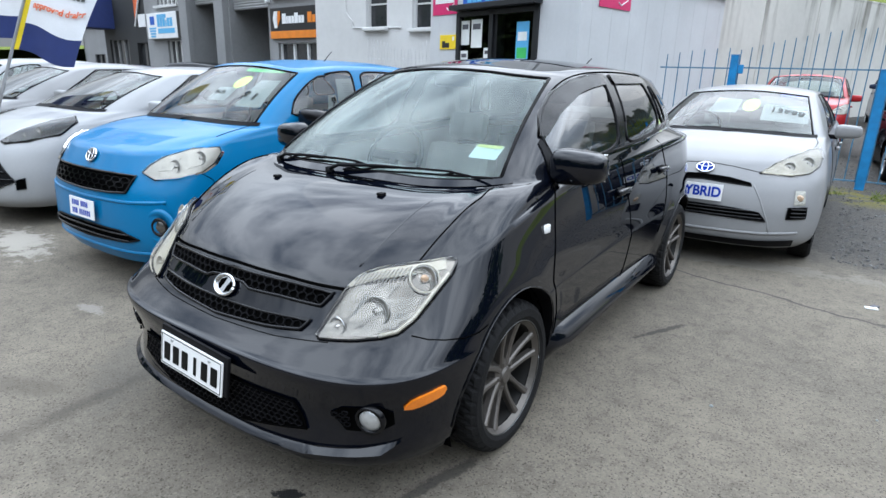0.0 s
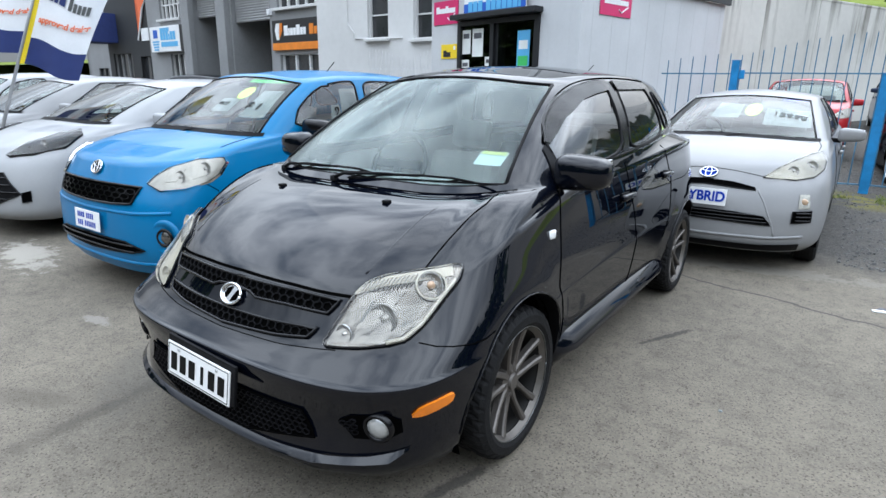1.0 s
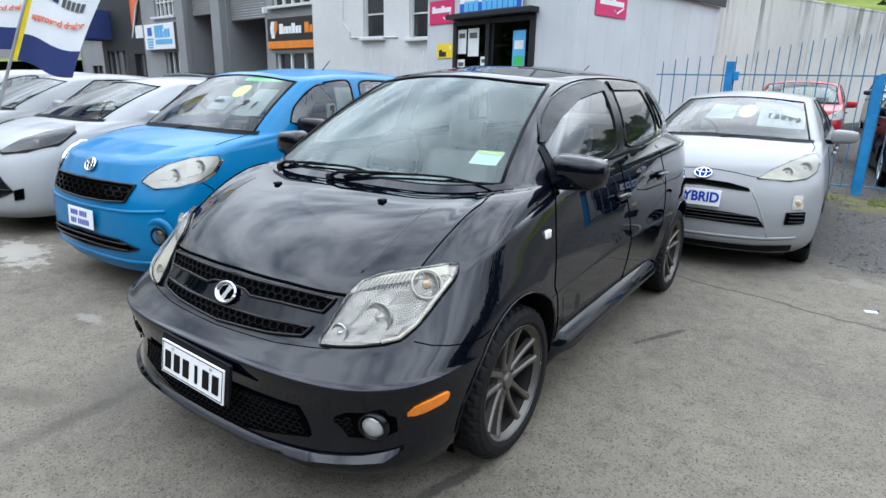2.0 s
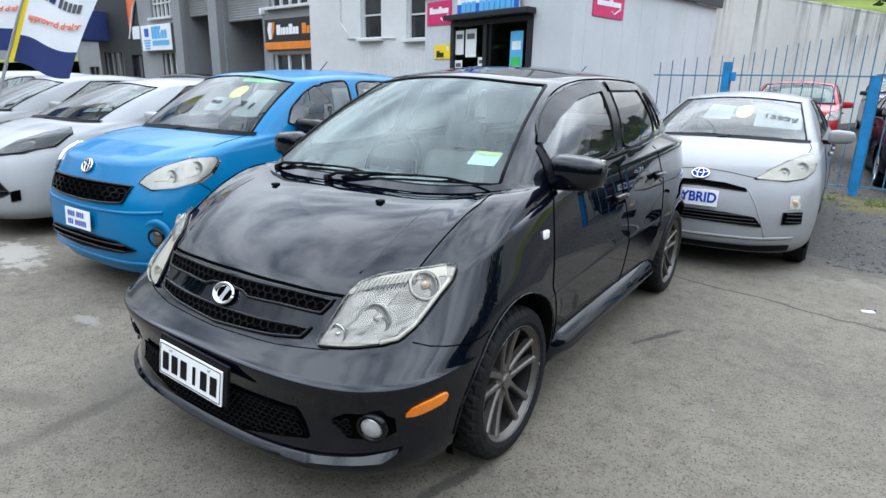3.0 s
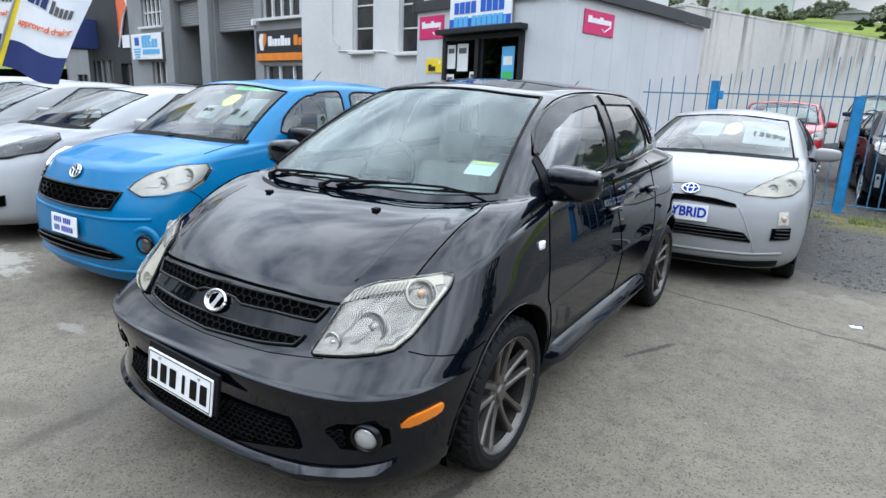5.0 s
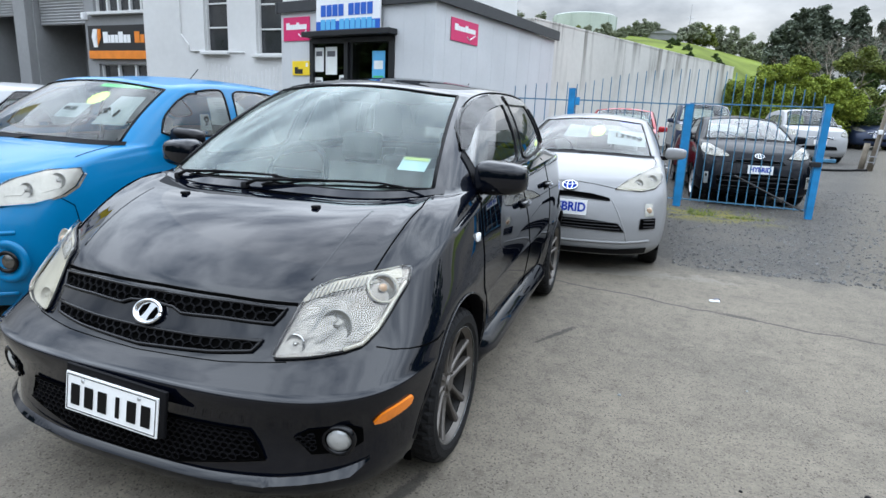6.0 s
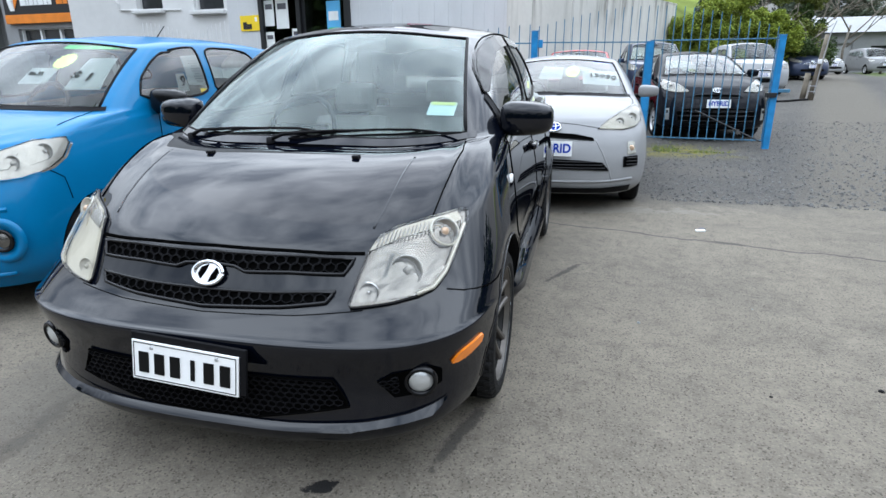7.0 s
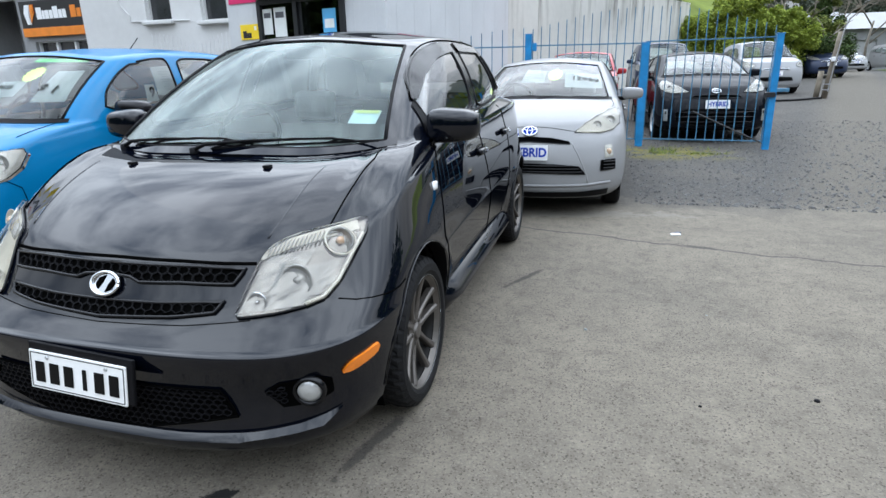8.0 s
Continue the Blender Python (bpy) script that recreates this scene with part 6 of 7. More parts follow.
def leaf_material(name, a, b):
    m = bpy.data.materials.new(name)
    m.use_nodes = True
    n, l = m.node_tree.nodes, m.node_tree.links
    geo = n.new("ShaderNodeNewGeometry")
    mixc = n.new("ShaderNodeMix"); mixc.data_type = "RGBA"
    mixc.inputs[6].default_value, mixc.inputs[7].default_value = (*a, 1), (*b, 1)
    l.new(geo.outputs["Random Per Island"], mixc.inputs[0])
    l.new(mixc.outputs[2], n["Principled BSDF"].inputs["Base Color"])
    n["Principled BSDF"].inputs["Roughness"].default_value = 0.7
    n["Principled BSDF"].inputs["Specular IOR Level"].default_value = 0.25
    return m


LEAF = dict(lime=leaf_material("lime_leaves", (0.31, 0.36, 0.05), (0.13, 0.19, 0.03)), dark=leaf_material("dark_leaves", (0.075, 0.115, 0.028), (0.022, 0.045, 0.014)),
            pine=leaf_material("pine_needles", (0.11, 0.13, 0.09), (0.06, 0.078, 0.058)), olive=leaf_material("olive_leaves", (0.22, 0.25, 0.06), (0.09, 0.12, 0.03)),
            # paled green: distance haze is put into the far trees' leaf colour
            haze=leaf_material("haze_paled_leaves", (0.27, 0.29, 0.20), (0.17, 0.195, 0.135)),
            grass=leaf_material("grass_blades", (0.22, 0.24, 0.05), (0.10, 0.15, 0.03)))


def gravel_stones():
    """Loose stones on the gravel."""
    rnd = random.Random(4)
    verts, faces = [], []
    for _ in range(14000):
        y = 3.9 + 7.5 * rnd.random() ** 1.5
        x = rnd.uniform(0.6 if y > 7 else 1.75, 8.5)
        r = 0.005 + 0.019 * rnd.random() ** 3
        k = len(verts)
        a = rnd.random() * 6.28
        for i in range(4):
            verts.append((x + r * rnd.uniform(0.7, 1.2) * math.cos(a + i * 1.571), y + r * rnd.uniform(0.7, 1.2) * math.sin(a + i * 1.571), rise(y) - 0.002))
        for i in range(3):
            verts.append((x + r * 0.6 * math.cos(a + i * 2.09), y + r * 0.6 * math.sin(a + i * 2.09), rise(y) + r * rnd.uniform(0.5, 0.9)))
        faces += [(k, k + 1, k + 4), (k + 1, k + 2, k + 5, k + 4), (k + 2, k + 3, k + 6, k + 5), (k + 3, k, k + 4, k + 6), (k + 4, k + 5, k + 6)]
    me = bpy.data.meshes.new("gravel")
    me.from_pydata(verts, [], faces)
    me.materials.append(M["stone"])
    tagged(new("gravel", me), "loose grey gravel stones over the yard", "gravel", kind="stuff")


def leaf_cloud(rnd, verts, faces, centre, radius, count, size, squash=1.0):
    for _ in range(count):
        d = Vector((rnd.gauss(0, 1), rnd.gauss(0, 1), rnd.gauss(0, 1))).normalized() * (rnd.random() ** 0.4)
        c = Vector(centre) + Vector((d.x * radius, d.y * radius, d.z * radius * squash))
        u = Vector((rnd.gauss(0, 1), rnd.gauss(0, 1), rnd.gauss(0, 0.6))).normalized()
        w = u.cross(Vector((rnd.gauss(0, 1), rnd.gauss(0, 1), rnd.gauss(0, 1)))).normalized()
        s = size * rnd.uniform(0.6, 1.4)
        k = len(verts)
        verts += [tuple(c - u * s), tuple(c + w * s * 0.45), tuple(c + u * s), tuple(c - w * s * 0.45)]
        faces.append((k, k + 1, k + 2, k + 3))


def crown(name, seed, clumps, leaf, parent, size, per):
    rnd = random.Random(seed)
    verts, faces = [], []
    for c, r, squash in clumps:
        for _ in range(7):
            o = Vector((rnd.gauss(0, 1), rnd.gauss(0, 1), rnd.gauss(0, 1) * squash)).normalized() * r * rnd.uniform(0.35, 0.95)
            leaf_cloud(rnd, verts, faces, Vector(c) + o, r * rnd.uniform(0.28, 0.5), per // 7, size, squash)
        leaf_cloud(rnd, verts, faces, c, r * 0.7, per // 3, size, squash)
    me = bpy.data.meshes.new(name)
    me.from_pydata(verts, [], faces)
    me.materials.append(leaf)
    ob = new(name, me)
    ob.parent = parent
    return ob


def limbs(bm, rnd, base, way, length, radius, depth):
    """Branches that fork and taper."""
    tip = base + way * length
    mid = base + way * length * 0.5 + Vector((rnd.gauss(0, 0.05), rnd.gauss(0, 0.05), 0)) * length
    put_tube(bm, [base, mid, tip], radius, 6 if depth > 2 else 4, radius * 0.6)
    if depth <= 0:
        return
    for _ in range(3 if depth > 0 else 2):
        w = (way + Vector((rnd.gauss(0, 0.55), rnd.gauss(0, 0.55), rnd.gauss(0.1, 0.35)))).normalized()
        limbs(bm, rnd, base.lerp(tip, rnd.uniform(0.55, 1.0)), w, length * rnd.uniform(0.55, 0.8), radius * 0.55, depth - 1)


def tree(name, label, at, seed, height, leaf, clumps, size=0.12, per=260, bare=False, depth=3):
    root = thing(name, pose(*at), label, "tree" if name != "shrub" else "shrub", "trees and shrubs beyond the yard")
    rnd = random.Random(seed)
    bm = bmesh.new()
    limbs(bm, rnd, Vector((0, 0, -0.1)), Vector((rnd.gauss(0, 0.05), rnd.gauss(0, 0.05), 1)).normalized(), height * (0.4 if not bare else 0.36), height * (0.011 if bare else 0.028), depth)
    part("trunk", bm, M["bark"], root, smooth=True)
    if not bare:
        crown("crown", seed, clumps, leaf, root, size, per)
    return root


# ---- office ----
def slab(name, size, centre, mat, parent, bevel=0.004, label=""):
    return part(name, box(size, centre, bevel), mat, parent, label)


def wall_box(mat, parent, size, centre):
    return part("wall", box(size, centre), mat, parent)


def bar_words(root, widths, x0, z, h, mat, y=-0.006, gap=0.25, name="character"):
    """Unlettered print: one plain bar a sign."""
    x = x0
    for w in widths:
        if w > 0:
            part(name, box((w * h * 0.62, 0.006, h * (1.0 if w > 0.8 else 0.72)), (x + w * h * 0.31, y, z - (0 if w > 0.8 else h * 0.14))), mat, root, "plain bar in place of a letter")
        x += abs(w) * h * 0.62 + gap * h


office = thing("site_office", pose(-2.0, 7.07, 0, 0, 0, -14), "pale grey flat-roofed site office with a black fascia", "office")
bm = bmesh.new()
T = 0.1
for size, centre in (((0.80, T, 2.95), (-0.40, T / 2, 1.575)), ((0.82, T, 2.95), (-3.15, T / 2, 1.575)), ((1.94, T, 0.40), (-1.77, T / 2, 2.85)), ((1.94, T, 0.30), (-1.77, T / 2, 0.25)),
                     ((T, 4.6, 2.95), (-T / 2, 2.4, 1.575)), ((T, 4.6, 2.95), (-3.51, 2.4, 1.575)), ((3.36, T, 2.95), (-1.78, 4.65, 1.575)), ((3.4, 4.6, 0.06), (-1.78, 2.4, 0.3)), ((3.4, 4.6, 0.06), (-1.78, 2.4, 2.9))):
    part("wall", box(size, centre), M["clad"], office)
for k in range(9):
    slab("panel_joint", (0.005, 0.012, 2.9), (0.0005, 0.3 + k * 0.53, 1.575), M["clad"], office, 0.002)
for k, s in enumerate((-3.3, -2.9, -0.62, -0.2)):
    slab("panel_joint", (0.012, 0.005, 2.9), (s, -0.0005, 1.575), M["clad"], office, 0.002)
slab("fascia", (3.72, 0.05, 0.19), (-1.78, -0.035, 3.14), M["fascia"], office)
slab("fascia", (0.05, 4.86, 0.19), (0.055, 2.36, 3.14), M["fascia"], office)
slab("fascia", (0.05, 4.86, 0.19), (-3.62, 2.36, 3.14), M["fascia"], office)
slab("roof", (3.66, 4.8, 0.05), (-1.78, 2.36, 3.21), M["roofing"], office)
slab("awning", (2.04, 0.22, 0.09), (-1.77, -0.11, 2.62), M["frame_black"], office, 0.01)
for x in (-2.74, -1.88, -0.84):
    slab("door_frame", (0.09, 0.09, 2.15), (x, 0.02, 1.46), M["frame_black"], office)
slab("door_frame", (1.95, 0.09, 0.08), (-1.79, 0.02, 2.52), M["frame_black"], office)
slab("door_frame", (1.95, 0.09, 0.08), (-1.79, 0.02, 0.42), M["frame_black"], office)
slab("window_pane", (0.80, 0.008, 2.05), (-2.31, 0.04, 1.46), M["shop_glass"], office, 0).visible_shadow = False
dr = slab("door", (0.92, 0.04, 2.05), (-1.36, 0.05, 1.46), M["shop_glass"], office, 0)
dr.visible_shadow = False
for x in (-1.80, -0.92):
    slab("door_stile", (0.07, 0.05, 2.05), (x, 0.05, 1.46), M["frame_black"], dr)
slab("inner_wall", (3.2, 0.05, 2.5), (-1.8, 1.6, 1.5), M["room"], office)
for x, z, w, h in ((-2.58, 2.20, 0.22, 0.42), (-2.28, 2.18, 0.28, 0.48), (-2.60, 1.72, 0.2, 0.34), (-1.98, 1.78, 0.2, 0.30), (-2.3, 1.6, 0.24, 0.22)):
    pp = slab("notice", (w, 0.004, h), (x, 0.028, z), M["paper"], office, 0, "printed notice on the glass")
    slab("print", (w * 0.7, 0.003, h * 0.2), (x, 0.0245, z + h * 0.25), M["room"], pp, 0)
pp = slab("notice", (0.28, 0.004, 0.66), (-1.16, 0.02, 2.0), M["sky_blue"], office, 0, "blue and green printed poster on the door")
slab("print", (0.22, 0.003, 0.2), (-1.16, 0.016, 1.82), M["green_ink"], pp, 0)
slab("print", (0.2, 0.003, 0.14), (-1.16, 0.016, 2.1), M["paper"], pp, 0)
sign = thing("office_sign", pose(-2.0, 7.07, 0, 0, 0, -14) @ pose(-1.78, -0.09, 2.93), "white and blue dealer sign above the office door", "sign", "signs on the office")
slab("board", (1.48, 0.03, 0.54), (0, 0, 0), M["sign_white"], sign)
slab("blue_band", (1.48, 0.006, 0.17), (0, -0.018, -0.185), M["deep_blue"], sign, 0)
bar_words(sign, (1, 1, 1, 1, -0.6, 1, 1, 1, 1), -0.62, 0.075, 0.19, M["deep_blue"], -0.02, 0.12)
bar_words(sign, (1, 1, 1, -0.5, 1, 1, 1, 1, 1, 1, 0.5), -0.62, -0.155, 0.17, M["sky_blue"], -0.024, 0.12)
bm = bmesh.new()
put_tube(bm, [(0.20 * math.cos(a) + 0.0, -0.01, 0.24 + 0.17 * math.sin(a)) for a in [math.pi * k / 14 for k in range(15)]], 0.022, 6)
part("arc_logo", bm, M["sky_blue"], sign, smooth=True)
slab("arc_board", (0.36, 0.02, 0.14), (0, 0.0, 0.32), M["sign_white"], sign, 0.03)


def hire_sign(m):
    s = thing("hire_sign", m, "magenta square sign with white print", "sign", "signs on the office")
    slab("board", (0.70, 0.012, 0.42), (0, 0, 0), M["pink"], s)
    bar_words(s, (1.2, 0.5, 0.8, 0.8, 1.0, 0.8, 0.8, 0.8), -0.27, 0.05, 0.12, M["sign_white"], -0.008, 0.05)
    bm = bmesh.new()
    put_tube(bm, [(0.06, -0.008, -0.09), (0.12, -0.008, -0.14), (0.27, -0.008, -0.03)], 0.012, 5)
    part("tick", bm, M["sign_white"], s)
    return s


OFF = pose(-2.0, 7.07, 0, 0, 0, -14)
hire_sign(OFF @ pose(-3.13, -0.012, 2.75))
hire_sign(OFF @ pose(0.012, 0.88, 2.71, 0, 0, 90) @ Matrix.Diagonal((1.24, 1, 0.86, 1)))
s = thing("yellow_sign", OFF @ pose(-3.0, -0.012, 2.05), "small yellow finance sign", "sign", "signs on the office")
slab("board", (0.5, 0.012, 0.26), (0, 0, 0), M["yellow_ink"], s)
bar_words(s, (1.2, 0.7, 0.7), -0.18, -0.04, 0.12, M["sign_black"], -0.008, 0.05)
slab("spark", (0.05, 0.006, 0.07), (0.14, -0.008, 0.06), M["sign_white"], s, 0)

# ---- the street of workshops ----
KF = pose(-14.26, 12.27, 0, 0, 0, -5)
shops = thing("workshop_building", KF, "grey rendered workshop block with roller doors and a gable", "building", "buildings across the street")


def wall_with(parent, x0, x1, z0, z1, holes, mat, y=0.0, thick=0.3):
    """A wall built of blocks round its openings (x0, x1, z0, z1)."""
    cuts = sorted({x0, x1, *[h[0] for h in holes], *[h[1] for h in holes]})
    for a, b in zip(cuts, cuts[1:]):
        z = z0
        for h in sorted([h for h in holes if h[0] <= a + 1e-6 and h[1] >= b - 1e-6], key=lambda h: h[2]):
            if h[2] > z + 1e-4:
                part("wall", box((b - a, thick, h[2] - z), ((a + b) / 2, y + thick / 2, (z + h[2]) / 2)), mat, parent)
            z = h[3]
        if z1 > z + 1e-4:
            part("wall", box((b - a, thick, z1 - z), ((a + b) / 2, y + thick / 2, (z + z1) / 2)), mat, parent)


wall_with(shops, -11.2, 1.4, 0, 5.4, [(-6.97, -5.0, 0, 4.9), (-4.1, -1.6, 0, 5.0), (-9.9, -8.06, 4.05, 5.2), (-1.15, 1.35, 3.93, 5.15), (-9.3, -7.8, 0, 2.62), (-1.1, 1.2, 0.9, 2.4)], M["render_grey"])
wall_box(M["render_grey"], shops, (12.7, 9, 0.2), (-4.9, 4.8, 7.4)); wall_box(M["render_grey"], shops, (0.3, 9, 7.4), (-11.1, 4.8, 3.7)); wall_box(M["render_grey"], shops, (12.6, 0.2, 7.4), (-4.9, 9.2, 3.7))
part("upper_wall", prism([(-11.2, 5.4), (1.4, 5.4), (1.4, 7.6), (-7.2, 7.6), (-9.0, 6.9), (-11.2, 5.7)], 0.3, Matrix()), M["render_grey"], shops)
part("gable_trim", tube([(-11.35, -0.12, 5.62), (-9.0, -0.12, 6.85), (-7.1, -0.12, 7.62)], 0.14, 6), M["render_white"], shops)
for x0, x1, zb, zt in ((-6.97, -5.0, 3.95, 4.9), (-4.1, -1.6, 3.62, 5.0)):
    d = part("roller_door", box((x1 - x0, 0.04, zt - zb), ((x0 + x1) / 2, 0.22, (zt + zb) / 2)), M["roller"], shops, "grey roller door rolled part way up")
    for k in range(int((zt - zb) / 0.09)):
        part("slat", tube([(x0 + 0.03, 0.19, zb + 0.05 + k * 0.09), (x1 - 0.03, 0.19, zb + 0.05 + k * 0.09)], 0.03, 6), M["roller"], d)
    part("recess_wall", box((x1 - x0 + 0.6, 0.1, 4.4), ((x0 + x1) / 2, 1.7, 2.2)), M["render_grey"], shops)
    slab("recess_side", (0.1, 1.5, 4.6), (x0 - 0.06, 1.0, 2.3), M["render_grey"], shops, 0)
for x in (-7.25, -4.5):
    slab("pier", (0.62, 0.25, 5.3), (x, -0.12, 2.65), M["render_grey"], shops, 0.02)
slab("lintel", (6.0, 0.2, 0.3), (-4.3, -0.1, 5.25), M["render_grey"], shops, 0.02)


def barred_window(parent, x0, x1, z0, z1, n, mat, frame_mat, cross=0, sill=True):
    w = slab("window", (x1 - x0, 0.03, z1 - z0), ((x0 + x1) / 2, 0.2, (z0 + z1) / 2), mat, parent, 0)
    for k in range(n + 1):
        slab("mullion", (0.07, 0.1, z1 - z0), (x0 + (x1 - x0) * k / n, 0.15, (z0 + z1) / 2), frame_mat, w, 0)
    for k in range(cross + 2):
        slab("transom", (x1 - x0, 0.09, 0.045), ((x0 + x1) / 2, 0.15, z0 + (z1 - z0) * k / (cross + 1)), frame_mat, w, 0)
    if sill:
        slab("sill", (x1 - x0 + 0.24, 0.22, 0.09), ((x0 + x1) / 2, -0.04, z0 - 0.05), frame_mat, w, 0.01)
    return w


barred_window(shops, -9.9, -8.06, 4.05, 5.2, 5, M["dark_glass"], M["render_white"], 1)
barred_window(shops, -1.15, 1.35, 3.93, 5.15, 5, M["dark_glass"], M["render_white"], 0)
barred_window(shops, -9.3, -7.8, 0.0, 2.62, 3, M["dark_glass"], M["render_white"], 1, False)
barred_window(shops, -1.1, 1.2, 0.9, 2.4, 3, M["dark_glass"], M["sign_white"], 0)
lamp_ = thing("wall_lamp", KF @ pose(-1.5, -0.08, 3.82), "small white flood lamp on the workshop wall", "lamp")
slab("housing", (0.12, 0.16, 0.2), (0, 0, 0), M["sign_white"], lamp_, 0.02)
slab("bracket", (0.04, 0.12, 0.04), (0, 0.06, 0.1), M["sign_white"], lamp_, 0.005)
ks = thing("shop_sign", KF @ pose(0.12, -0.06, 3.05), "black shop sign with white and orange print over an orange band", "sign", "shop signs")
slab("board", (2.95, 0.08, 0.75), (0, 0, 0.1), M["sign_black"], ks, 0.01)
slab("orange_band", (2.98, 0.09, 0.24), (0, -0.004, -0.39), M["orange"], ks, 0.01)
bar_words(ks, (1.1, 0.45, 0.8, 0.7, 1.0, 0.7, 0.7), -0.78, 0.12, 0.32, M["sign_white"], -0.046, 0.07)
bar_words(ks, (1.1, 0.8, 0.8, 0.8), 0.62, 0.12, 0.32, M["orange"], -0.046, 0.09)
part("emblem", prism([(-1.22, -0.17), (-1.05, -0.17), (-1.12, 0.1), (-1.02, 0.37), (-1.22, 0.37), (-1.30, 0.15)], 0.01, pose(0, -0.056, 0)), M["sign_white"], ks)
part("emblem", prism([(-1.03, -0.12), (-0.86, 0.14), (-0.98, 0.12), (-0.86, 0.37), (-1.0, 0.37), (-1.09, 0.1)], 0.01, pose(0, -0.056, 0)), M["orange"], ks)
s2 = thing("shop_sign", KF @ pose(-9.25, -0.12, 3.22), "white lit shop sign with blue print", "sign", "shop signs")
slab("board", (2.7, 0.2, 1.05), (0, 0, 0), M["sign_white"], s2, 0.02)
slab("side_panel", (0.28, 0.2, 1.05), (1.5, 0.02, 0), M["sign_black"], s2, 0.01)
for k in range(4):
    slab("wave", (0.62 - 0.06 * k, 0.01, 0.07), (-0.82, -0.105, -0.1 - 0.11 * k), M["sky_blue"], s2, 0.002)
slab("wave", (0.4, 0.01, 0.34), (-0.82, -0.105, 0.22), M["deep_blue"], s2, 0.002)
bar_words(s2, (1, 1, 1, 0.5, 1, 1), -0.35, 0.12, 0.34, M["sky_blue"], -0.106, 0.12)
bar_words(s2, (1, 1, 1, 1, 1, 1, 1), -0.35, 0.37, 0.16, M["sky_blue"], -0.106, 0.14)
slab("blue_band", (1.5, 0.01, 0.2), (0.42, -0.105, -0.22), M["sky_blue"], s2, 0.002)

white_bld = thing("white_building", KF, "white painted block building with tall dark windows", "building", "buildings across the street")
wall_with(white_bld, 1.42, 9.6, 0, 8.0, [(3.76, 4.62, 2.73, 6.6), (5.6, 6.5, 2.66, 6.6)], M["render_white"], -0.3, 0.4)
wall_box(M["render_white"], white_bld, (8.2, 9, 0.2), (5.5, 4.8, 8.0)); wall_box(M["render_white"], white_bld, (0.3, 9, 8), (1.6, 4.8, 4)); wall_box(M["render_white"], white_bld, (0.3, 9, 8), (9.45, 4.8, 4)); wall_box(M["render_white"], white_bld, (8.0, 0.2, 8), (5.5, 9.2, 4))
for x0, x1, z0 in ((3.76, 4.62, 2.73), (5.6, 6.5, 2.66)):
    w = slab("window", (x1 - x0, 0.03, 6.6 - z0), ((x0 + x1) / 2, -0.1, (6.6 + z0) / 2), M["dark_glass"], white_bld, 0)
    for k in range(7):
        slab("transom", (x1 - x0, 0.06, 0.04), ((x0 + x1) / 2, -0.13, z0 + 0.02 + k * 0.62), M["render_white"], w, 0)
    slab("frame", (0.05, 0.1, 6.6 - z0), (x0, -0.15, (6.6 + z0) / 2), M["render_white"], w, 0)
    slab("frame", (0.05, 0.1, 6.6 - z0), (x1, -0.15, (6.6 + z0) / 2), M["render_white"], w, 0)
    slab("sill", (x1 - x0 + 0.14, 0.16, 0.09), ((x0 + x1) / 2, -0.36, z0 - 0.05), M["render_white"], w, 0.02)
part("pipe", tube([(2.9, -0.33, 6), (2.9, -0.33, 3.2), (3.2, -0.33, 2.9), (3.2, -0.33, 2.75), (5.2, -0.33, 2.7)], 0.02, 6), M["render_white"], white_bld)
pk = thing("picket_fence", pose(-9.9, 11.0, 0, 0, 0, -5), "white steel picket fence with arched tops", "fence")
for k in range(46):
    h = 2.05 + 0.32 * abs(math.cos(math.pi * k / 22.0))
    part("picket", tube([(k * 0.13, 0, 0), (k * 0.13, 0, h)], 0.011, 5), M["white_steel"], pk)
for z in (0.3, 1.85):
    part("rail", box((6.0, 0.03, 0.04), (2.95, 0.02, z)), M["white_steel"], pk)
dark = thing("dark_shop_building", KF @ pose(-19.6, 1.4, 0), "charcoal clad shop building with a lit emblem", "building", "buildings across the street")
wall_with(dark, 0.0, 8.2, 0, 6.2, [(0.6, 3.0, 0.1, 2.9), (4.0, 7.6, 0.1, 2.7)], M["charcoal"])
wall_box(M["charcoal"], dark, (8.2, 10, 0.2), (4.1, 5.2, 6.1)); wall_box(M["charcoal"], dark, (0.3, 10, 6.2), (0.15, 5.2, 3.1)); wall_box(M["charcoal"], dark, (0.3, 10, 6.2), (8.05, 5.2, 3.1)); wall_box(M["charcoal"], dark, (8.2, 0.2, 6.2), (4.1, 10.2, 3.1))
slab("canopy", (1.8, 1.4, 1.5), (0.6, -0.7, 4.2), M["flag_navy"], dark, 0.02)
barred_window(dark, 0.6, 3.0, 0.1, 2.9, 3, M["dark_glass"], M["render_grey"], 1, False)
barred_window(dark, 4.0, 7.6, 0.1, 2.7, 4, M["dark_glass"], M["charcoal"], 1, False)
part("emblem", prism([(4.2, 3.6), (4.9, 5.0), (5.4, 5.4), (5.0, 6.0), (4.2, 5.7), (4.4, 5.0)], 0.05, pose(0, -0.06, 0)), M["flag_red"], dark)
part("emblem_edge", tube([(4.2, -0.08, 3.5), (5.0, -0.08, 5.0), (5.5, -0.08, 5.4), (5.1, -0.08, 6.1)], 0.05, 5), M["sign_white"], dark)
slab("notice", (0.8, 0.03, 0.6), (4.9, -0.03, 3.75), M["sign_white"], dark, 0)
for z in (4.6, 4.35, 4.1):
    bar_words(dark, (1, 1, 1, 1), 0.75, z, 0.11, M["sign_white"], -1.42, 0.3)
greyb = thing("grey_gabled_building", KF @ pose(-36, 6, 0), "grey gabled building far down the street", "building", "buildings across the street")
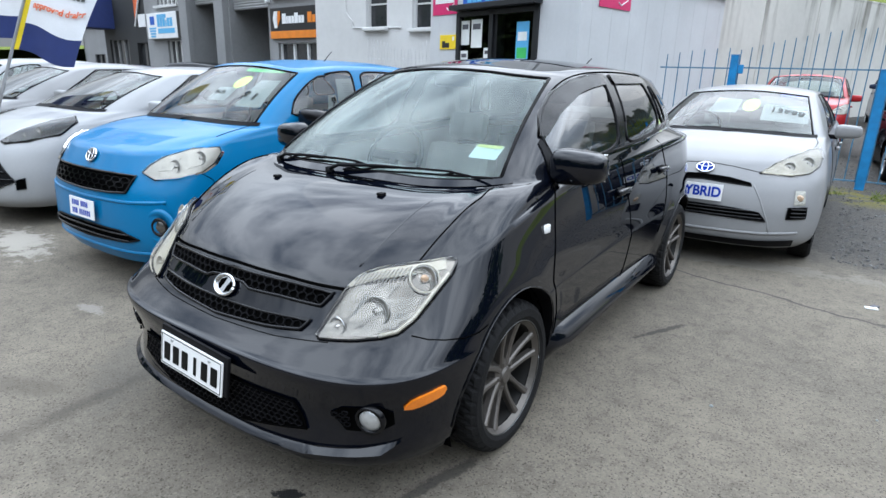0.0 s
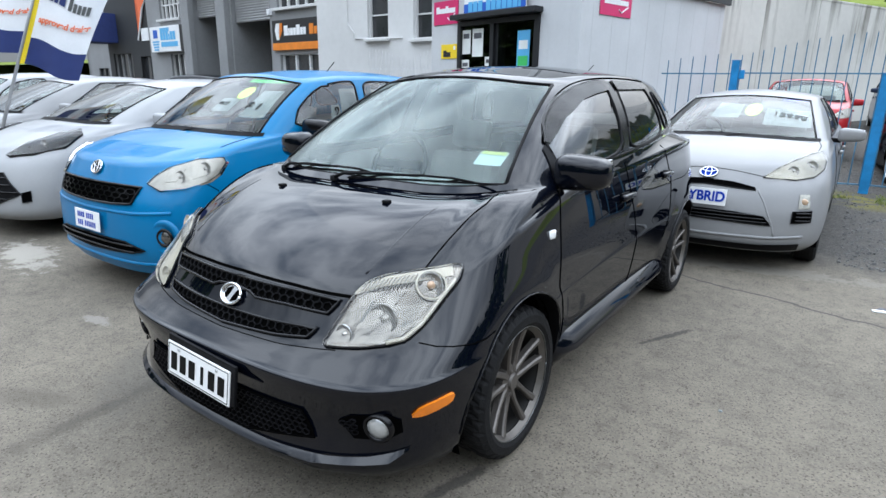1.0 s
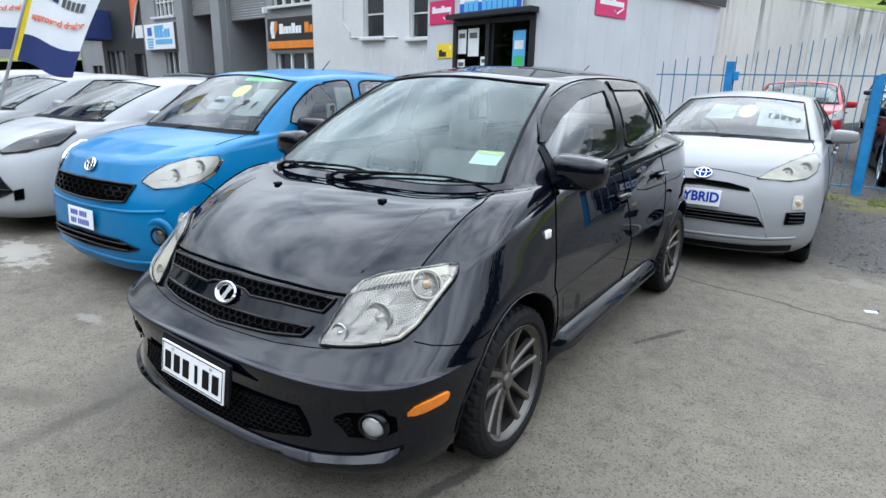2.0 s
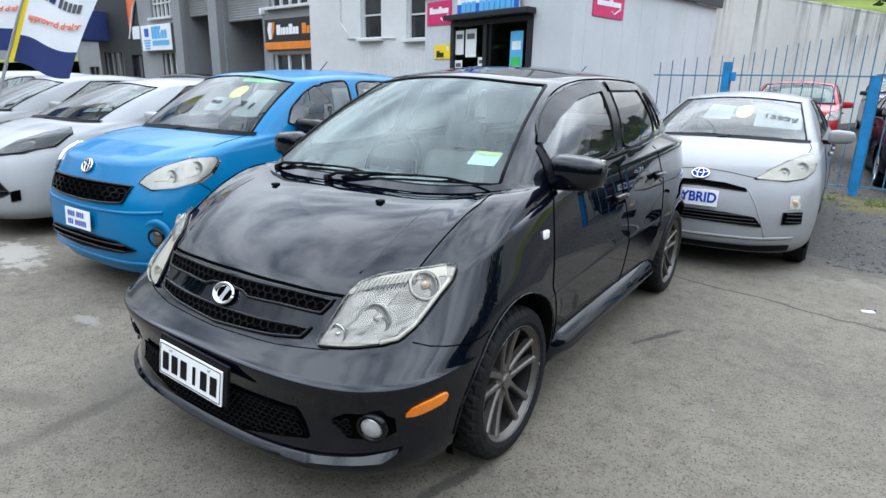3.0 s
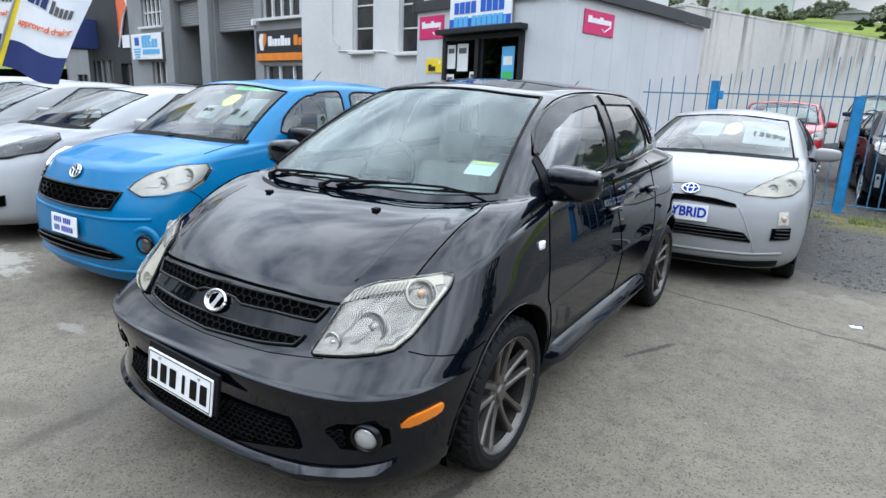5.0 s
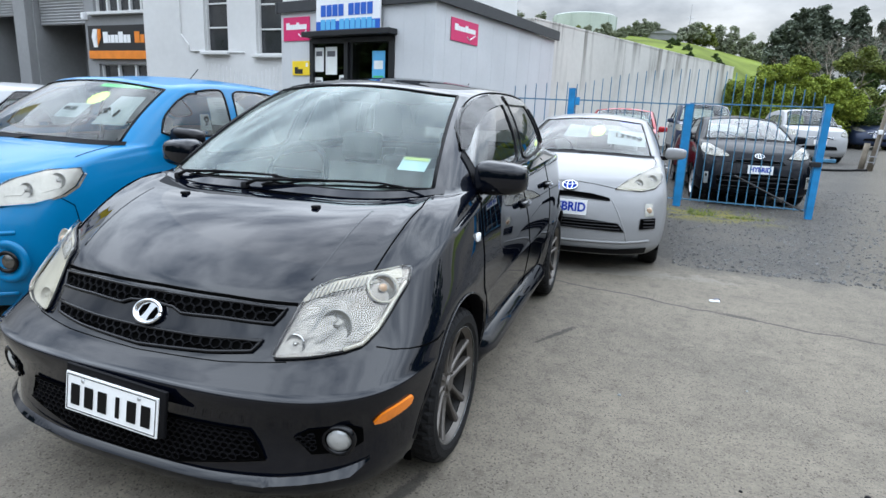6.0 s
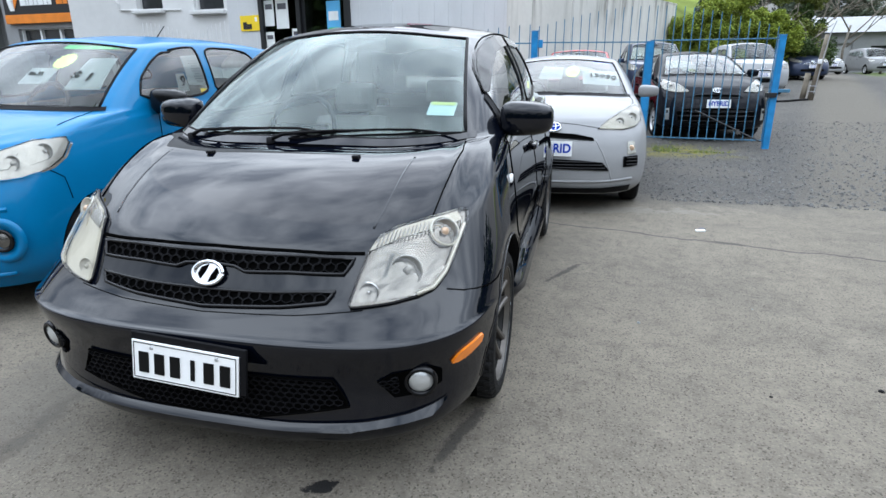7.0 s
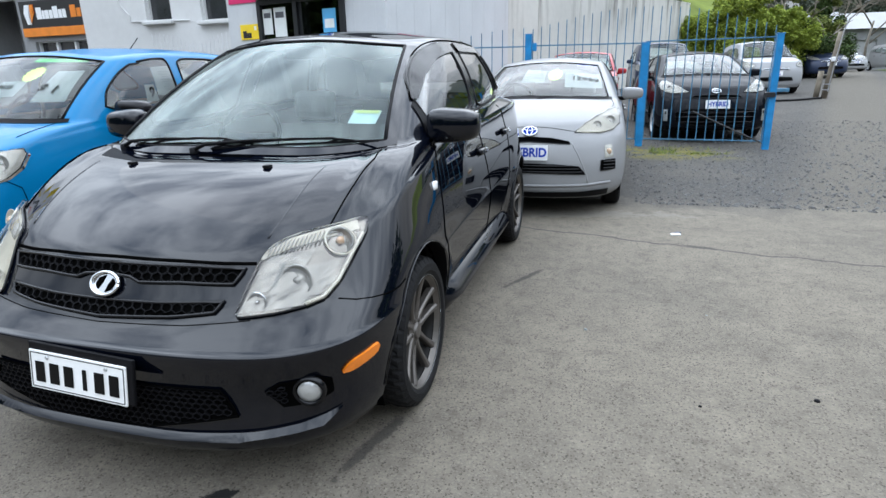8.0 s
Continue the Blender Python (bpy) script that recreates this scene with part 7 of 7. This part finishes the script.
wall_with(greyb, 0, 13, 0, 4.6, [(4.5, 7, 2.9, 4.2), (8.5, 11, 2.9, 4.2), (2, 4, 0.2, 2.4)], M["render_grey"])
wall_box(M["render_grey"], greyb, (0.3, 12, 4.6), (12.85, 6, 2.3)); wall_box(M["render_grey"], greyb, (0.3, 12, 4.6), (0.15, 6, 2.3)); wall_box(M["render_grey"], greyb, (13, 0.3, 4.6), (6.5, 12, 2.3))
part("roof", prism([(-0.5, 4.5), (13.5, 4.5), (6.5, 6.2)], 12.4, Matrix.Translation((0, -0.3, 0))), M["roofing"], greyb)
barred_window(greyb, 4.5, 7, 2.9, 4.2, 3, M["dark_glass"], M["charcoal"], 0, False)
barred_window(greyb, 8.5, 11, 2.9, 4.2, 3, M["dark_glass"], M["charcoal"], 0, False)
barred_window(greyb, 2, 4, 0.2, 2.4, 2, M["dark_glass"], M["charcoal"], 0, False)


# ---- concrete retaining wall ----
def stained_concrete():
    m = material("stained_concrete", (0.55, 0.535, 0.495), 0.9, var=0.10, scale=0.5, bump=0.2, bump_scale=12)
    n, l = m.node_tree.nodes, m.node_tree.links
    b = n["Principled BSDF"]
    src = b.inputs["Base Color"].links[0].from_socket
    tc, mp, tx, rp, mx = n.new("ShaderNodeTexCoord"), n.new("ShaderNodeMapping"), n.new("ShaderNodeTexNoise"), n.new("ShaderNodeMapRange"), n.new("ShaderNodeMix")
    mp.inputs["Scale"].default_value = (1.0, 1.0, 0.07)
    tx.inputs["Scale"].default_value, tx.inputs["Detail"].default_value, tx.inputs["Roughness"].default_value = 2.6, 5, 0.6
    l.new(tc.outputs["Object"], mp.inputs[0]); l.new(mp.outputs[0], tx.inputs[0])
    rp.inputs[1].default_value, rp.inputs[2].default_value, rp.inputs[4].default_value = 0.50, 0.61, 0.85
    sz, run, runs, both_ = n.new("ShaderNodeSeparateXYZ"), n.new("ShaderNodeTexNoise"), n.new("ShaderNodeMapRange"), n.new("ShaderNodeMath")
    run.inputs["Scale"].default_value = 1.1
    l.new(tc.outputs["Object"], sz.inputs[0]); l.new(tc.outputs["Object"], run.inputs[0])
    reach = n.new("ShaderNodeMath"); reach.operation = "MULTIPLY_ADD"; reach.inputs[1].default_value = 2.6
    l.new(run.outputs[0], reach.inputs[0]); l.new(sz.outputs[2], reach.inputs[2])
    runs.inputs[1].default_value, runs.inputs[2].default_value = 3.4, 5.2
    l.new(reach.outputs[0], runs.inputs[0])
    both_.operation = "MULTIPLY"
    l.new(tx.outputs[0], rp.inputs[0]); l.new(rp.outputs[0], both_.inputs[0]); l.new(runs.outputs[0], both_.inputs[1]); l.new(both_.outputs[0], mx.inputs[0])
    mx.data_type = "RGBA"; mx.inputs[7].default_value = (0.20, 0.19, 0.165, 1)
    l.new(src, mx.inputs[6]); l.new(mx.outputs[2], b.inputs["Base Color"])
    return m


M["streaked"] = stained_concrete()
rw = thing("retaining_wall", pose(4.56, 28.02, 0, 0, 0, -25.5), "tall pale concrete retaining wall with dark water streaks", "wall", kind="structure")
for k in range(6):
    slab("panel", (0.5, 2.48, 3.95 - 0.004 * k), (-0.25, -1.25 - k * 2.5, 1.98), M["streaked"], rw, 0.02)
slab("coping", (0.52, 15.02, 0.06), (-0.25, -7.5, 3.97), M["streaked"], rw, 0.01)


# ---- blue fence and gates ----
def spear_panel(name, label, a, b, top0, top1, rail_z, n, base):
    f = thing(name, pose(a[0], a[1], base), label, "fence", "blue yard fence")
    d = Vector((b[0] - a[0], b[1] - a[1], 0))
    for k in range(n):
        q = (k + 0.5) / n
        p = d * q
        h = top0 + (top1 - top0) * math.sin(q * math.pi / 2) if top1 > top0 else top1 + (top0 - top1) * math.cos(q * math.pi / 2)
        part("spear", tube([(p.x, p.y, 0.1), (p.x, p.y, h - base - 0.06), (p.x, p.y, h - base)], 0.0085, 6, 0.006), M["rail_blue"], f)
    for z in (rail_z - base, 0.12):
        part("rail", box((d.length, 0.024, 0.018), d / 2 + Vector((0, 0, z)), 0.003, Matrix.Rotation(math.atan2(d.y, d.x), 4, "Z")), M["rail_blue"], f)
    return f


P0, P1, P2 = (0.19, 7.42), (1.92, 7.83), (3.71, 7.65)
spear_panel("yard_fence", "faded blue steel spear fence beside the office", (-0.75, 7.2), P0, 1.80, 1.90, 1.63, 6, 0.08)
spear_panel("gate_leaf", "faded blue steel gate leaf with an arched spear top", P0, P1, 1.86, 2.16, 1.64, 14, 0.08)
g2 = spear_panel("gate_leaf", "faded blue steel gate leaf with a diagonal brace, standing open", P1, P2, 2.16, 1.80, 1.66, 14, 0.08)
part("brace", tube([(0.75, -0.09, 0.55), (1.72, -0.18, 0.1)], 0.012, 6), M["frame_black"], g2)
for p, h, w in ((P0, 1.80, 0.10), (P1, 1.64, 0.11), (P2, 1.70, 0.09)):
    q = thing("fence_post", pose(p[0], p[1], 0.07), "bright blue square steel fence post", "post", "blue yard fence")
    slab("shaft", (w, w, h - 0.07), (0, 0, (h - 0.07) / 2), M["post_blue"], q, 0.006)
    slab("cap", (w + 0.012, w + 0.012, 0.012), (0, 0, h - 0.064), M["post_blue"], q, 0.003)
    if p is P0:
        slab("hinge", (0.07, 0.06, 0.12), (0.09, -0.01, h - 0.25), M["post_blue"], q, 0.01)
    if p is P2:
        slab("latch", (0.26, 0.06, 0.05), (0.08, 0.0, 0.86), M["rail_blue"], q, 0.01)
        slab("latch_bolt", (0.14, 0.1, 0.07), (-0.04, -0.03, 0.80), M["frame_black"], q, 0.01)


def tufts():
    rnd = random.Random(8)
    verts, faces = [], []
    for _ in range(1500):
        x, y = rnd.uniform(1.6, 3.2) - 0.3 * rnd.random(), 7.05 + abs(rnd.gauss(0, 0.3))
        if noise.noise(Vector((x * 2.5, y * 2.5, 0))) < 0.02:
            continue
        a, h, k = rnd.random() * 6.28, rnd.uniform(0.015, 0.05), len(verts)
        z = rise(y)
        verts += [(x, y, z), (x + 0.012 * math.cos(a), y + 0.012 * math.sin(a), z), (x + rnd.gauss(0, 0.02), y + rnd.gauss(0, 0.02), z + h)]
        faces.append((k, k + 1, k + 2))
    me = bpy.data.meshes.new("grass_tufts")
    me.from_pydata(verts, [], faces)
    me.materials.append(LEAF["grass"])
    tagged(new("grass_tufts", me), "yellowish moss and grass tufts under the fence", "grass", kind="stuff")


tufts()
gravel_stones()

# ---- hill, tank and trees ----
RIDGE = [(-120, 2.0), (-62, 4.0), (-40, 12.0), (-28, 18.0), (-8, 18.0), (0, 17.4), (8, 16.2), (14, 14.6), (18, 13.6), (30, 10.0), (60, 4.0), (120, 2.0)]


def hill_z(x, y):
    """Height of the hillside."""
    e = min(max((x - 5) / 6, 0), 1)
    y0 = 34 + 26 * e * e * (3 - 2 * e)
    k = min(max((y - y0) / (119 - y0), 0), 1)
    z = 0.5 + (ease(RIDGE, x) - 0.5) * k ** 0.8 + 0.8 * noise.noise(Vector((x * 0.03, y * 0.03, 1))) * k
    if x < 4 + (y - 28) * 0.3 and y < 60:
        z = max(z, 3.6 + 0.09 * (y - 34))
    return z - (0.25 * (y - 140) if y > 140 else 0)


def hill():
    m = material("hill_grass", (0.115, 0.145, 0.03), 0.95, var=0.45, scale=0.08, bump=0.4, bump_scale=3, spec=0.05)
    bm = bmesh.new()
    nx, ny = 70, 26
    rows = [[bm.verts.new((-190 + i * 7.0, 34 + j * 7.5, hill_z(-190 + i * 7.0, 34 + j * 7.5))) for i in range(nx)] for j in range(ny)]
    for a, b in zip(rows, rows[1:]):
        for k in range(nx - 1):
            bm.faces.new((a[k], a[k + 1], b[k + 1], b[k]))
    tagged(part("hill", bm, m, None, smooth=True), "green grassy hillside above the yard", "hill", kind="structure")


hill()
tk = thing("water_tank", pose(-13.3, 117, 17.2), "large round pale water tank on the hilltop", "tank")
part("shell", lathe([(0.01, 3.7), (5.7, 3.45), (5.9, 3.3), (5.9, -2.0)], 40, Matrix.Rotation(-math.pi / 2, 4, "Y")), M["tank"], tk, smooth=False)
for k in range(10):
    a = k * math.tau / 10
    slab("rib", (0.3, 0.3, 4.4), (5.9 * math.cos(a), 5.9 * math.sin(a), 1.1), M["tank"], tk, 0)
fm = thing("hill_shed", pose(1.0, 112, hill_z(1, 112) - 0.2, 0, 0, 10), "low pale shed on the hill", "shed")
slab("walls", (4.4, 3, 1.1), (0, 0, 0.5), M["roofing"], fm, 0)
part("roof", prism([(-2.4, 1.0), (2.4, 1.0), (0.3, 1.6)], 3.4, pose(0, -1.7, 0)), M["roofing"], fm)
ms = thing("radio_mast", pose(5.5, 118, 15.5), "thin lattice radio mast on the skyline", "mast")
part("mast", tube([(0, 0, 0), (0, 0, 7.2)], 0.14, 5, 0.04), M["pole_grey"], ms)
part("arms", tube([(-0.5, 0, 5.0), (0.5, 0, 5.0)], 0.06, 4), M["pole_grey"], ms)
rnd = random.Random(11)


def round_tree(x, y, h, leaf, seed, label="round hedgerow tree on the skyline", name="hill_tree", size=0.26, per=420):
    tree(name, label, (x, y, hill_z(x, y) - 0.2), seed, h, LEAF[leaf], [((0, 0, h * 0.36), h * 0.38, 0.9), ((h * 0.36, 0, h * 0.26), h * 0.32, 0.8), ((-h * 0.36, 0, h * 0.28), h * 0.32, 0.8), ((h * 0.05, 0, h * 0.66), h * 0.28, 0.9)], size, per, depth=1)


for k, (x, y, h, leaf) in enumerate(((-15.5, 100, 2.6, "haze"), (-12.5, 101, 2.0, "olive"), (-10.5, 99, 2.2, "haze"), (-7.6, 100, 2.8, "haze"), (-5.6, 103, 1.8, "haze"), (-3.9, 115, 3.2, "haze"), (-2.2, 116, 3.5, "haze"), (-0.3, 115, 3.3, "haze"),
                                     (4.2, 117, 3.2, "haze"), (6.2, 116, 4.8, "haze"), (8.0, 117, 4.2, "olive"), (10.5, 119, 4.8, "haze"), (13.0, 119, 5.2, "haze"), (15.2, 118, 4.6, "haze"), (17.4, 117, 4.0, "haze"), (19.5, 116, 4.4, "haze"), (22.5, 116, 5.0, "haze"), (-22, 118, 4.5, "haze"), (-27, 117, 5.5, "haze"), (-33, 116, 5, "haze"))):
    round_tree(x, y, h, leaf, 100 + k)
for k in range(10):
    x, y = rnd.uniform(2, 15), rnd.uniform(66, 96)
    round_tree(x, y, rnd.uniform(0.6, 1.2), "dark", 200 + k, "dark gorse bush on the grassy slope", "hill_shrub", 0.12, 160)
for k, (x, y, h, leaf) in enumerate(((-16.8, 70, 7.0, "dark"), (-20.0, 72, 8.6, "pine"), (-23.5, 70, 9.6, "dark"), (-28, 71, 10, "pine"))):
    tree("hill_tree", "tall dark tree behind the office", (x, y, hill_z(x, y) - 1.5), 60 + k, h, LEAF[leaf], [((0, 0, h * 0.62), h * 0.3, 1.1), ((h * 0.16, 0, h * 0.45), h * 0.24, 1.0), ((-h * 0.16, 0, h * 0.5), h * 0.24, 1.0)], 0.28, 1200, depth=2)
for k, (x, y, h) in enumerate(((12.7, 67, 9.8), (14.8, 69, 10.5), (17.2, 72, 10.5), (20.5, 71, 10.5), (24, 73, 10.5), (27.5, 72, 10.5))):
    tree("conifer", "dark conifer at the edge of the hill", (x, y, hill_z(x, y) - 1.0), 300 + k, h, LEAF["pine"], [((0.5 * math.sin(9 * f + k), 0.4 * math.cos(7 * f), h * f), h * (0.36 - 0.27 * f), 0.8) for f in (0.1, 0.2, 0.3, 0.4, 0.5, 0.6, 0.7, 0.8, 0.88, 0.95)], 0.22, 800, depth=2)
for k, (x, y, r, top) in enumerate(((4.7, 27.4, 1.05, 3.0), (5.7, 26.8, 1.15, 3.5), (6.8, 26.9, 1.2, 3.9), (7.9, 27.3, 1.05, 3.1), (3.6, 28.6, 1.0, 2.6), (8.7, 27.6, 1.0, 3.0))):
    tree("shrub", "bright lime green shrub behind the parked cars", (x, y, 0.6), 20 + k, 2.2, LEAF["lime"], [((0, 0, 0.9), r, 0.9), ((0.2, 0.1, top * 0.55), r * 0.85, 0.9), ((-0.35, 0, top * 0.72), r * 0.6, 0.9), ((0.1, -0.1, top - r * 0.5), r * 0.55, 0.9), ((0.6, -0.2, top * 0.62), r * 0.5, 0.9)], 0.055, 2600, depth=2)
for k, (x, y, r, top) in enumerate(((9.4, 28.2, 1.0, 2.7), (10.2, 28.6, 1.05, 3.1))):
    tree("shrub", "dark green shrub by the track", (x, y, 0.6), 34 + k, 2.2, LEAF["olive" if k else "dark"], [((0, 0, 0.8), r, 0.9), ((0.2, 0.1, top * 0.5), r * 0.85, 0.9), ((-0.2, 0, top * 0.75), r * 0.6, 0.9)], 0.055, 2400, depth=2)
ivy = tree("broadleaf_tree", "ivy-clad tree with lime green upper leaves by the track", (9.9, 29.0, 0.7), 41, 4.6, LEAF["dark"], [((0.0, 0, 1.0), 0.95, 1.0), ((1.1, 0, 1.1), 0.95, 1.0), ((0.5, 0, 2.2), 0.75, 1.0), ((0.25, 0, 2.9), 0.5, 1.0)], 0.06, 2200, depth=3)
crown("crown", 43, [((-0.85, 0, 3.5), 0.55, 0.9), ((0.0, 0, 3.75), 0.7, 0.9), ((0.6, 0.1, 3.4), 0.55, 0.9)], LEAF["olive"], ivy, 0.055, 1700)
for k, (x, y, h) in enumerate(((12.2, 44.0, 8.0), (14.0, 45.5, 8.8), (15.7, 44.2, 8.2), (17.6, 45.0, 9.0), (19.6, 44.0, 8.4))):
    tree("bare_tree", "leafless grey tree above the track", (x, y, 0.75), 51 + k, h, None, [], bare=True, depth=6)
for x, y, w, d, h, rz in ((13.6, 50, 7.0, 6, 3.0, -6), (21.0, 52, 8, 8, 3.1, -6), (6.4, 49, 6, 5, 2.9, -8)):
    sd = thing("shed", pose(x, y, 0.75, 0, 0, rz), "low workshop shed with a pale steel roof", "shed", "sheds beyond the yard")
    wall_with(sd, -w / 2, w / 2, 0, h, [(-w * 0.3, -w * 0.05, 0.1, 2.2), (w * 0.1, w * 0.3, 1.0, 2.0)], M["render_grey"])
    wall_box(M["render_grey"], sd, (0.2, d, h), (-w / 2 + 0.1, d / 2, h / 2)); wall_box(M["render_grey"], sd, (0.2, d, h), (w / 2 - 0.1, d / 2, h / 2)); wall_box(M["render_grey"], sd, (w, 0.2, h), (0, d, h / 2))
    slab("window", (w * 0.2, 0.05, 1.0), (w * 0.2, 0.15, 1.5), M["dark_glass"], sd, 0)
    slab("door", (w * 0.25, 0.05, 2.1), (-w * 0.175, 0.2, 1.15), M["roller"], sd, 0)
    part("roof", prism([(-d / 2 - 0.4, h - 0.1), (d / 2 + 0.4, h - 0.1), (0, h + 1.3)], w + 0.8, pose(-w / 2 - 0.4, d / 2, 0, 0, 0, -90)), M["roofing"], sd)
pl = thing("timber_pole", pose(7.08, 16.75, 0.34), "weathered leaning timber pole with a stay stump", "pole")
part("shaft", tube([(0, 0, -0.1), (0.10, 0, 1.0), (0.17, 0.0, 1.75)], 0.075, 10, 0.065), M["wood"], pl, smooth=True)
part("stump", tube([(-0.17, 0.1, -0.1), (-0.12, 0.1, 0.75)], 0.075, 9, 0.07), M["wood"], pl, smooth=True)
part("conduit", tube([(0.05, -0.09, 0.2), (0.11, -0.09, 1.0), (0.20, -0.08, 1.75), (0.30, -0.06, 2.1)], 0.013, 6), M["roller"], pl)
part("insulator", box((0.09, 0.08, 0.12), (0.06, -0.1, 1.05), 0.02), M["sign_white"], pl)
for z in (0.25, 0.4):
    part("strap", lathe([(0.08, -0.012), (0.082, 0.0), (0.08, 0.012)], 12, Matrix.Translation((0.1 * z, 0, z)) @ Matrix.Rotation(-math.pi / 2, 4, "Y")), M["pole_grey"], pl)
hs = thing("black_hose", pose(0, 0, 0), "black hose lying on the gravel", "hose")
part("hose", tube([(5.0 + 0.25 * k, 15.4 + 0.14 * k + 0.12 * math.sin(k), rise(15.4 + 0.14 * k) + 0.03) for k in range(9)], 0.03, 6), M["rubber"], hs, smooth=True)

# ---- flags ----
def banner(m, seed, label):
    """A cloth banner on a slanted pole: a white field, a navy foot and yellow edges."""
    f = thing("banner_flag", m, label, "flag", "dealer flags")
    part("pole", tube([(-0.52, 0, -1.2), (0, 0, 0), (0.35, 0, 0.8), (0.72, 0, 1.62)], 0.020, 8, 0.012), M["pole_grey"], f, smooth=True)

    def cloth(u, v):
        z = 0.36 + 1.22 * v
        sway = 0.08 * math.sin(u * 5.0 + v * 3 + seed) * u + 0.04 * math.sin(u * 9 + v * 5) * u
        return Vector((0.44 * z + u * 0.66, sway, z - 0.16 * u + 0.03 * math.sin(u * 6 + seed)))

    def field(name, u0, u1, v0, v1, mat, lift=0.0):
        bm = bmesh.new()
        n, q = 14, 14
        g = [[bm.verts.new(cloth(u0 + (u1 - u0) * i / n, v0 + (v1 - v0) * j / q) + Vector((0, lift, 0))) for i in range(n + 1)] for j in range(q + 1)]
        for a, b in zip(g, g[1:]):
            for i in range(n):
                bm.faces.new((a[i], a[i + 1], b[i + 1], b[i]))
        return part(name, bm, mat, f, smooth=True)
    field("sleeve", 0.0, 0.10, 0.0, 1.0, M["flag_yellow"])
    field("field", 0.10, 1.0, 0.22, 1.0, M["flag_white"])
    field("foot", 0.10, 1.0, 0.0, 0.22, M["flag_navy"])
    field("tip", 0.7, 1.0, 0.78, 1.0, M["flag_yellow"], -0.012)
    for u, v, w, h, mt in ((0.22, 0.54, 0.10, 0.13, "flag_navy"), (0.34, 0.54, 0.05, 0.20, "flag_navy"), (0.41, 0.54, 0.08, 0.19, "flag_navy"), (0.54, 0.53, 0.05, 0.10, "grey_ink"), (0.61, 0.53, 0.05, 0.07, "grey_ink"), (0.68, 0.53, 0.05, 0.07, "grey_ink"), (0.75, 0.53, 0.05, 0.07, "grey_ink"), (0.82, 0.53, 0.05, 0.07, "grey_ink"), (0.5, 0.76, 0.12, 0.05, "flag_yellow")):
        field("print", u, u + w, v, v + h, M[mt], -0.008)
    lettering("character", "approved dealer", 0.085, M["flag_red"], f, Matrix(), "orange letter", bold=0.03, depth=0.001,
              bend=lambda p: cloth(0.56 + p.x / 0.72, 0.40 + (p.z + 0.13 * p.x) / 1.22) + Vector((0, -0.017 + p.y, 0)))
    return f


banner(pose(-5.85, 0.75, 1.2, 0, 0, 35), 0.4, "white, navy and yellow dealer flag on a slanted pole")
banner(pose(-7.9, 1.0, 1.5, 0, 0, 35), 1.7, "white, navy and yellow dealer flag further down the row")

# ---- odds on the ground ----
sc = thing("litter", pose(2.04, 2.78, 0.0), "torn white scrap of plastic lying on the concrete", "litter")
part("scrap", box((0.075, 0.035, 0.012), (0, 0, 0.006), 0.005, Matrix.Rotation(0.3, 4, "Z")), M["paper"], sc)
part("scrap", box((0.05, 0.04, 0.014), (0.02, 0.05, 0.007), 0.005, Matrix.Rotation(1.1, 4, "Z")), M["room"], sc)
for x, y, r, mt in ((1.43, 0.82, 0.010, "dimmed_paper"), (2.35, 0.35, 0.013, "trim"), (2.05, 1.15, 0.006, "dimmed_paper"), (1.9, 0.2, 0.008, "trim")):
    q = part("pebble", lathe([(0.0005, r * 0.7), (r * 0.7, r * 0.5), (r, 0.0)], 8, Matrix.Translation((x, y, 0)) @ Matrix.Rotation(-math.pi / 2, 4, "Y")), M[mt], None)
    tagged(q, "small pebble lying loose on the concrete", "pebble", "pebbles")

# ---- unseen tree belt: hinted at by window reflections, extended to darken the paint ----
tl = thing("unseen_tree_belt", pose(0, 0, 0), "belt of dark trees out of view, added to darken reflections in the paint", "trees", kind="stuff")
rnd = random.Random(77)
clumps = []
for k in range(60):
    a = radians(-165 + k * 3.4)
    r = rnd.uniform(30, 40)
    x, y = r * math.cos(a), r * math.sin(a)
    if y > 22:
        continue
    h = rnd.uniform(7, 11)
    clumps += [((x, y, h * 0.3), h * 0.45, 0.9), ((x + rnd.uniform(-2, 2), y, h * 0.62), h * 0.36, 1.0)]
crown("crown", 5, clumps, LEAF["dark"], tl, 0.6, 260)
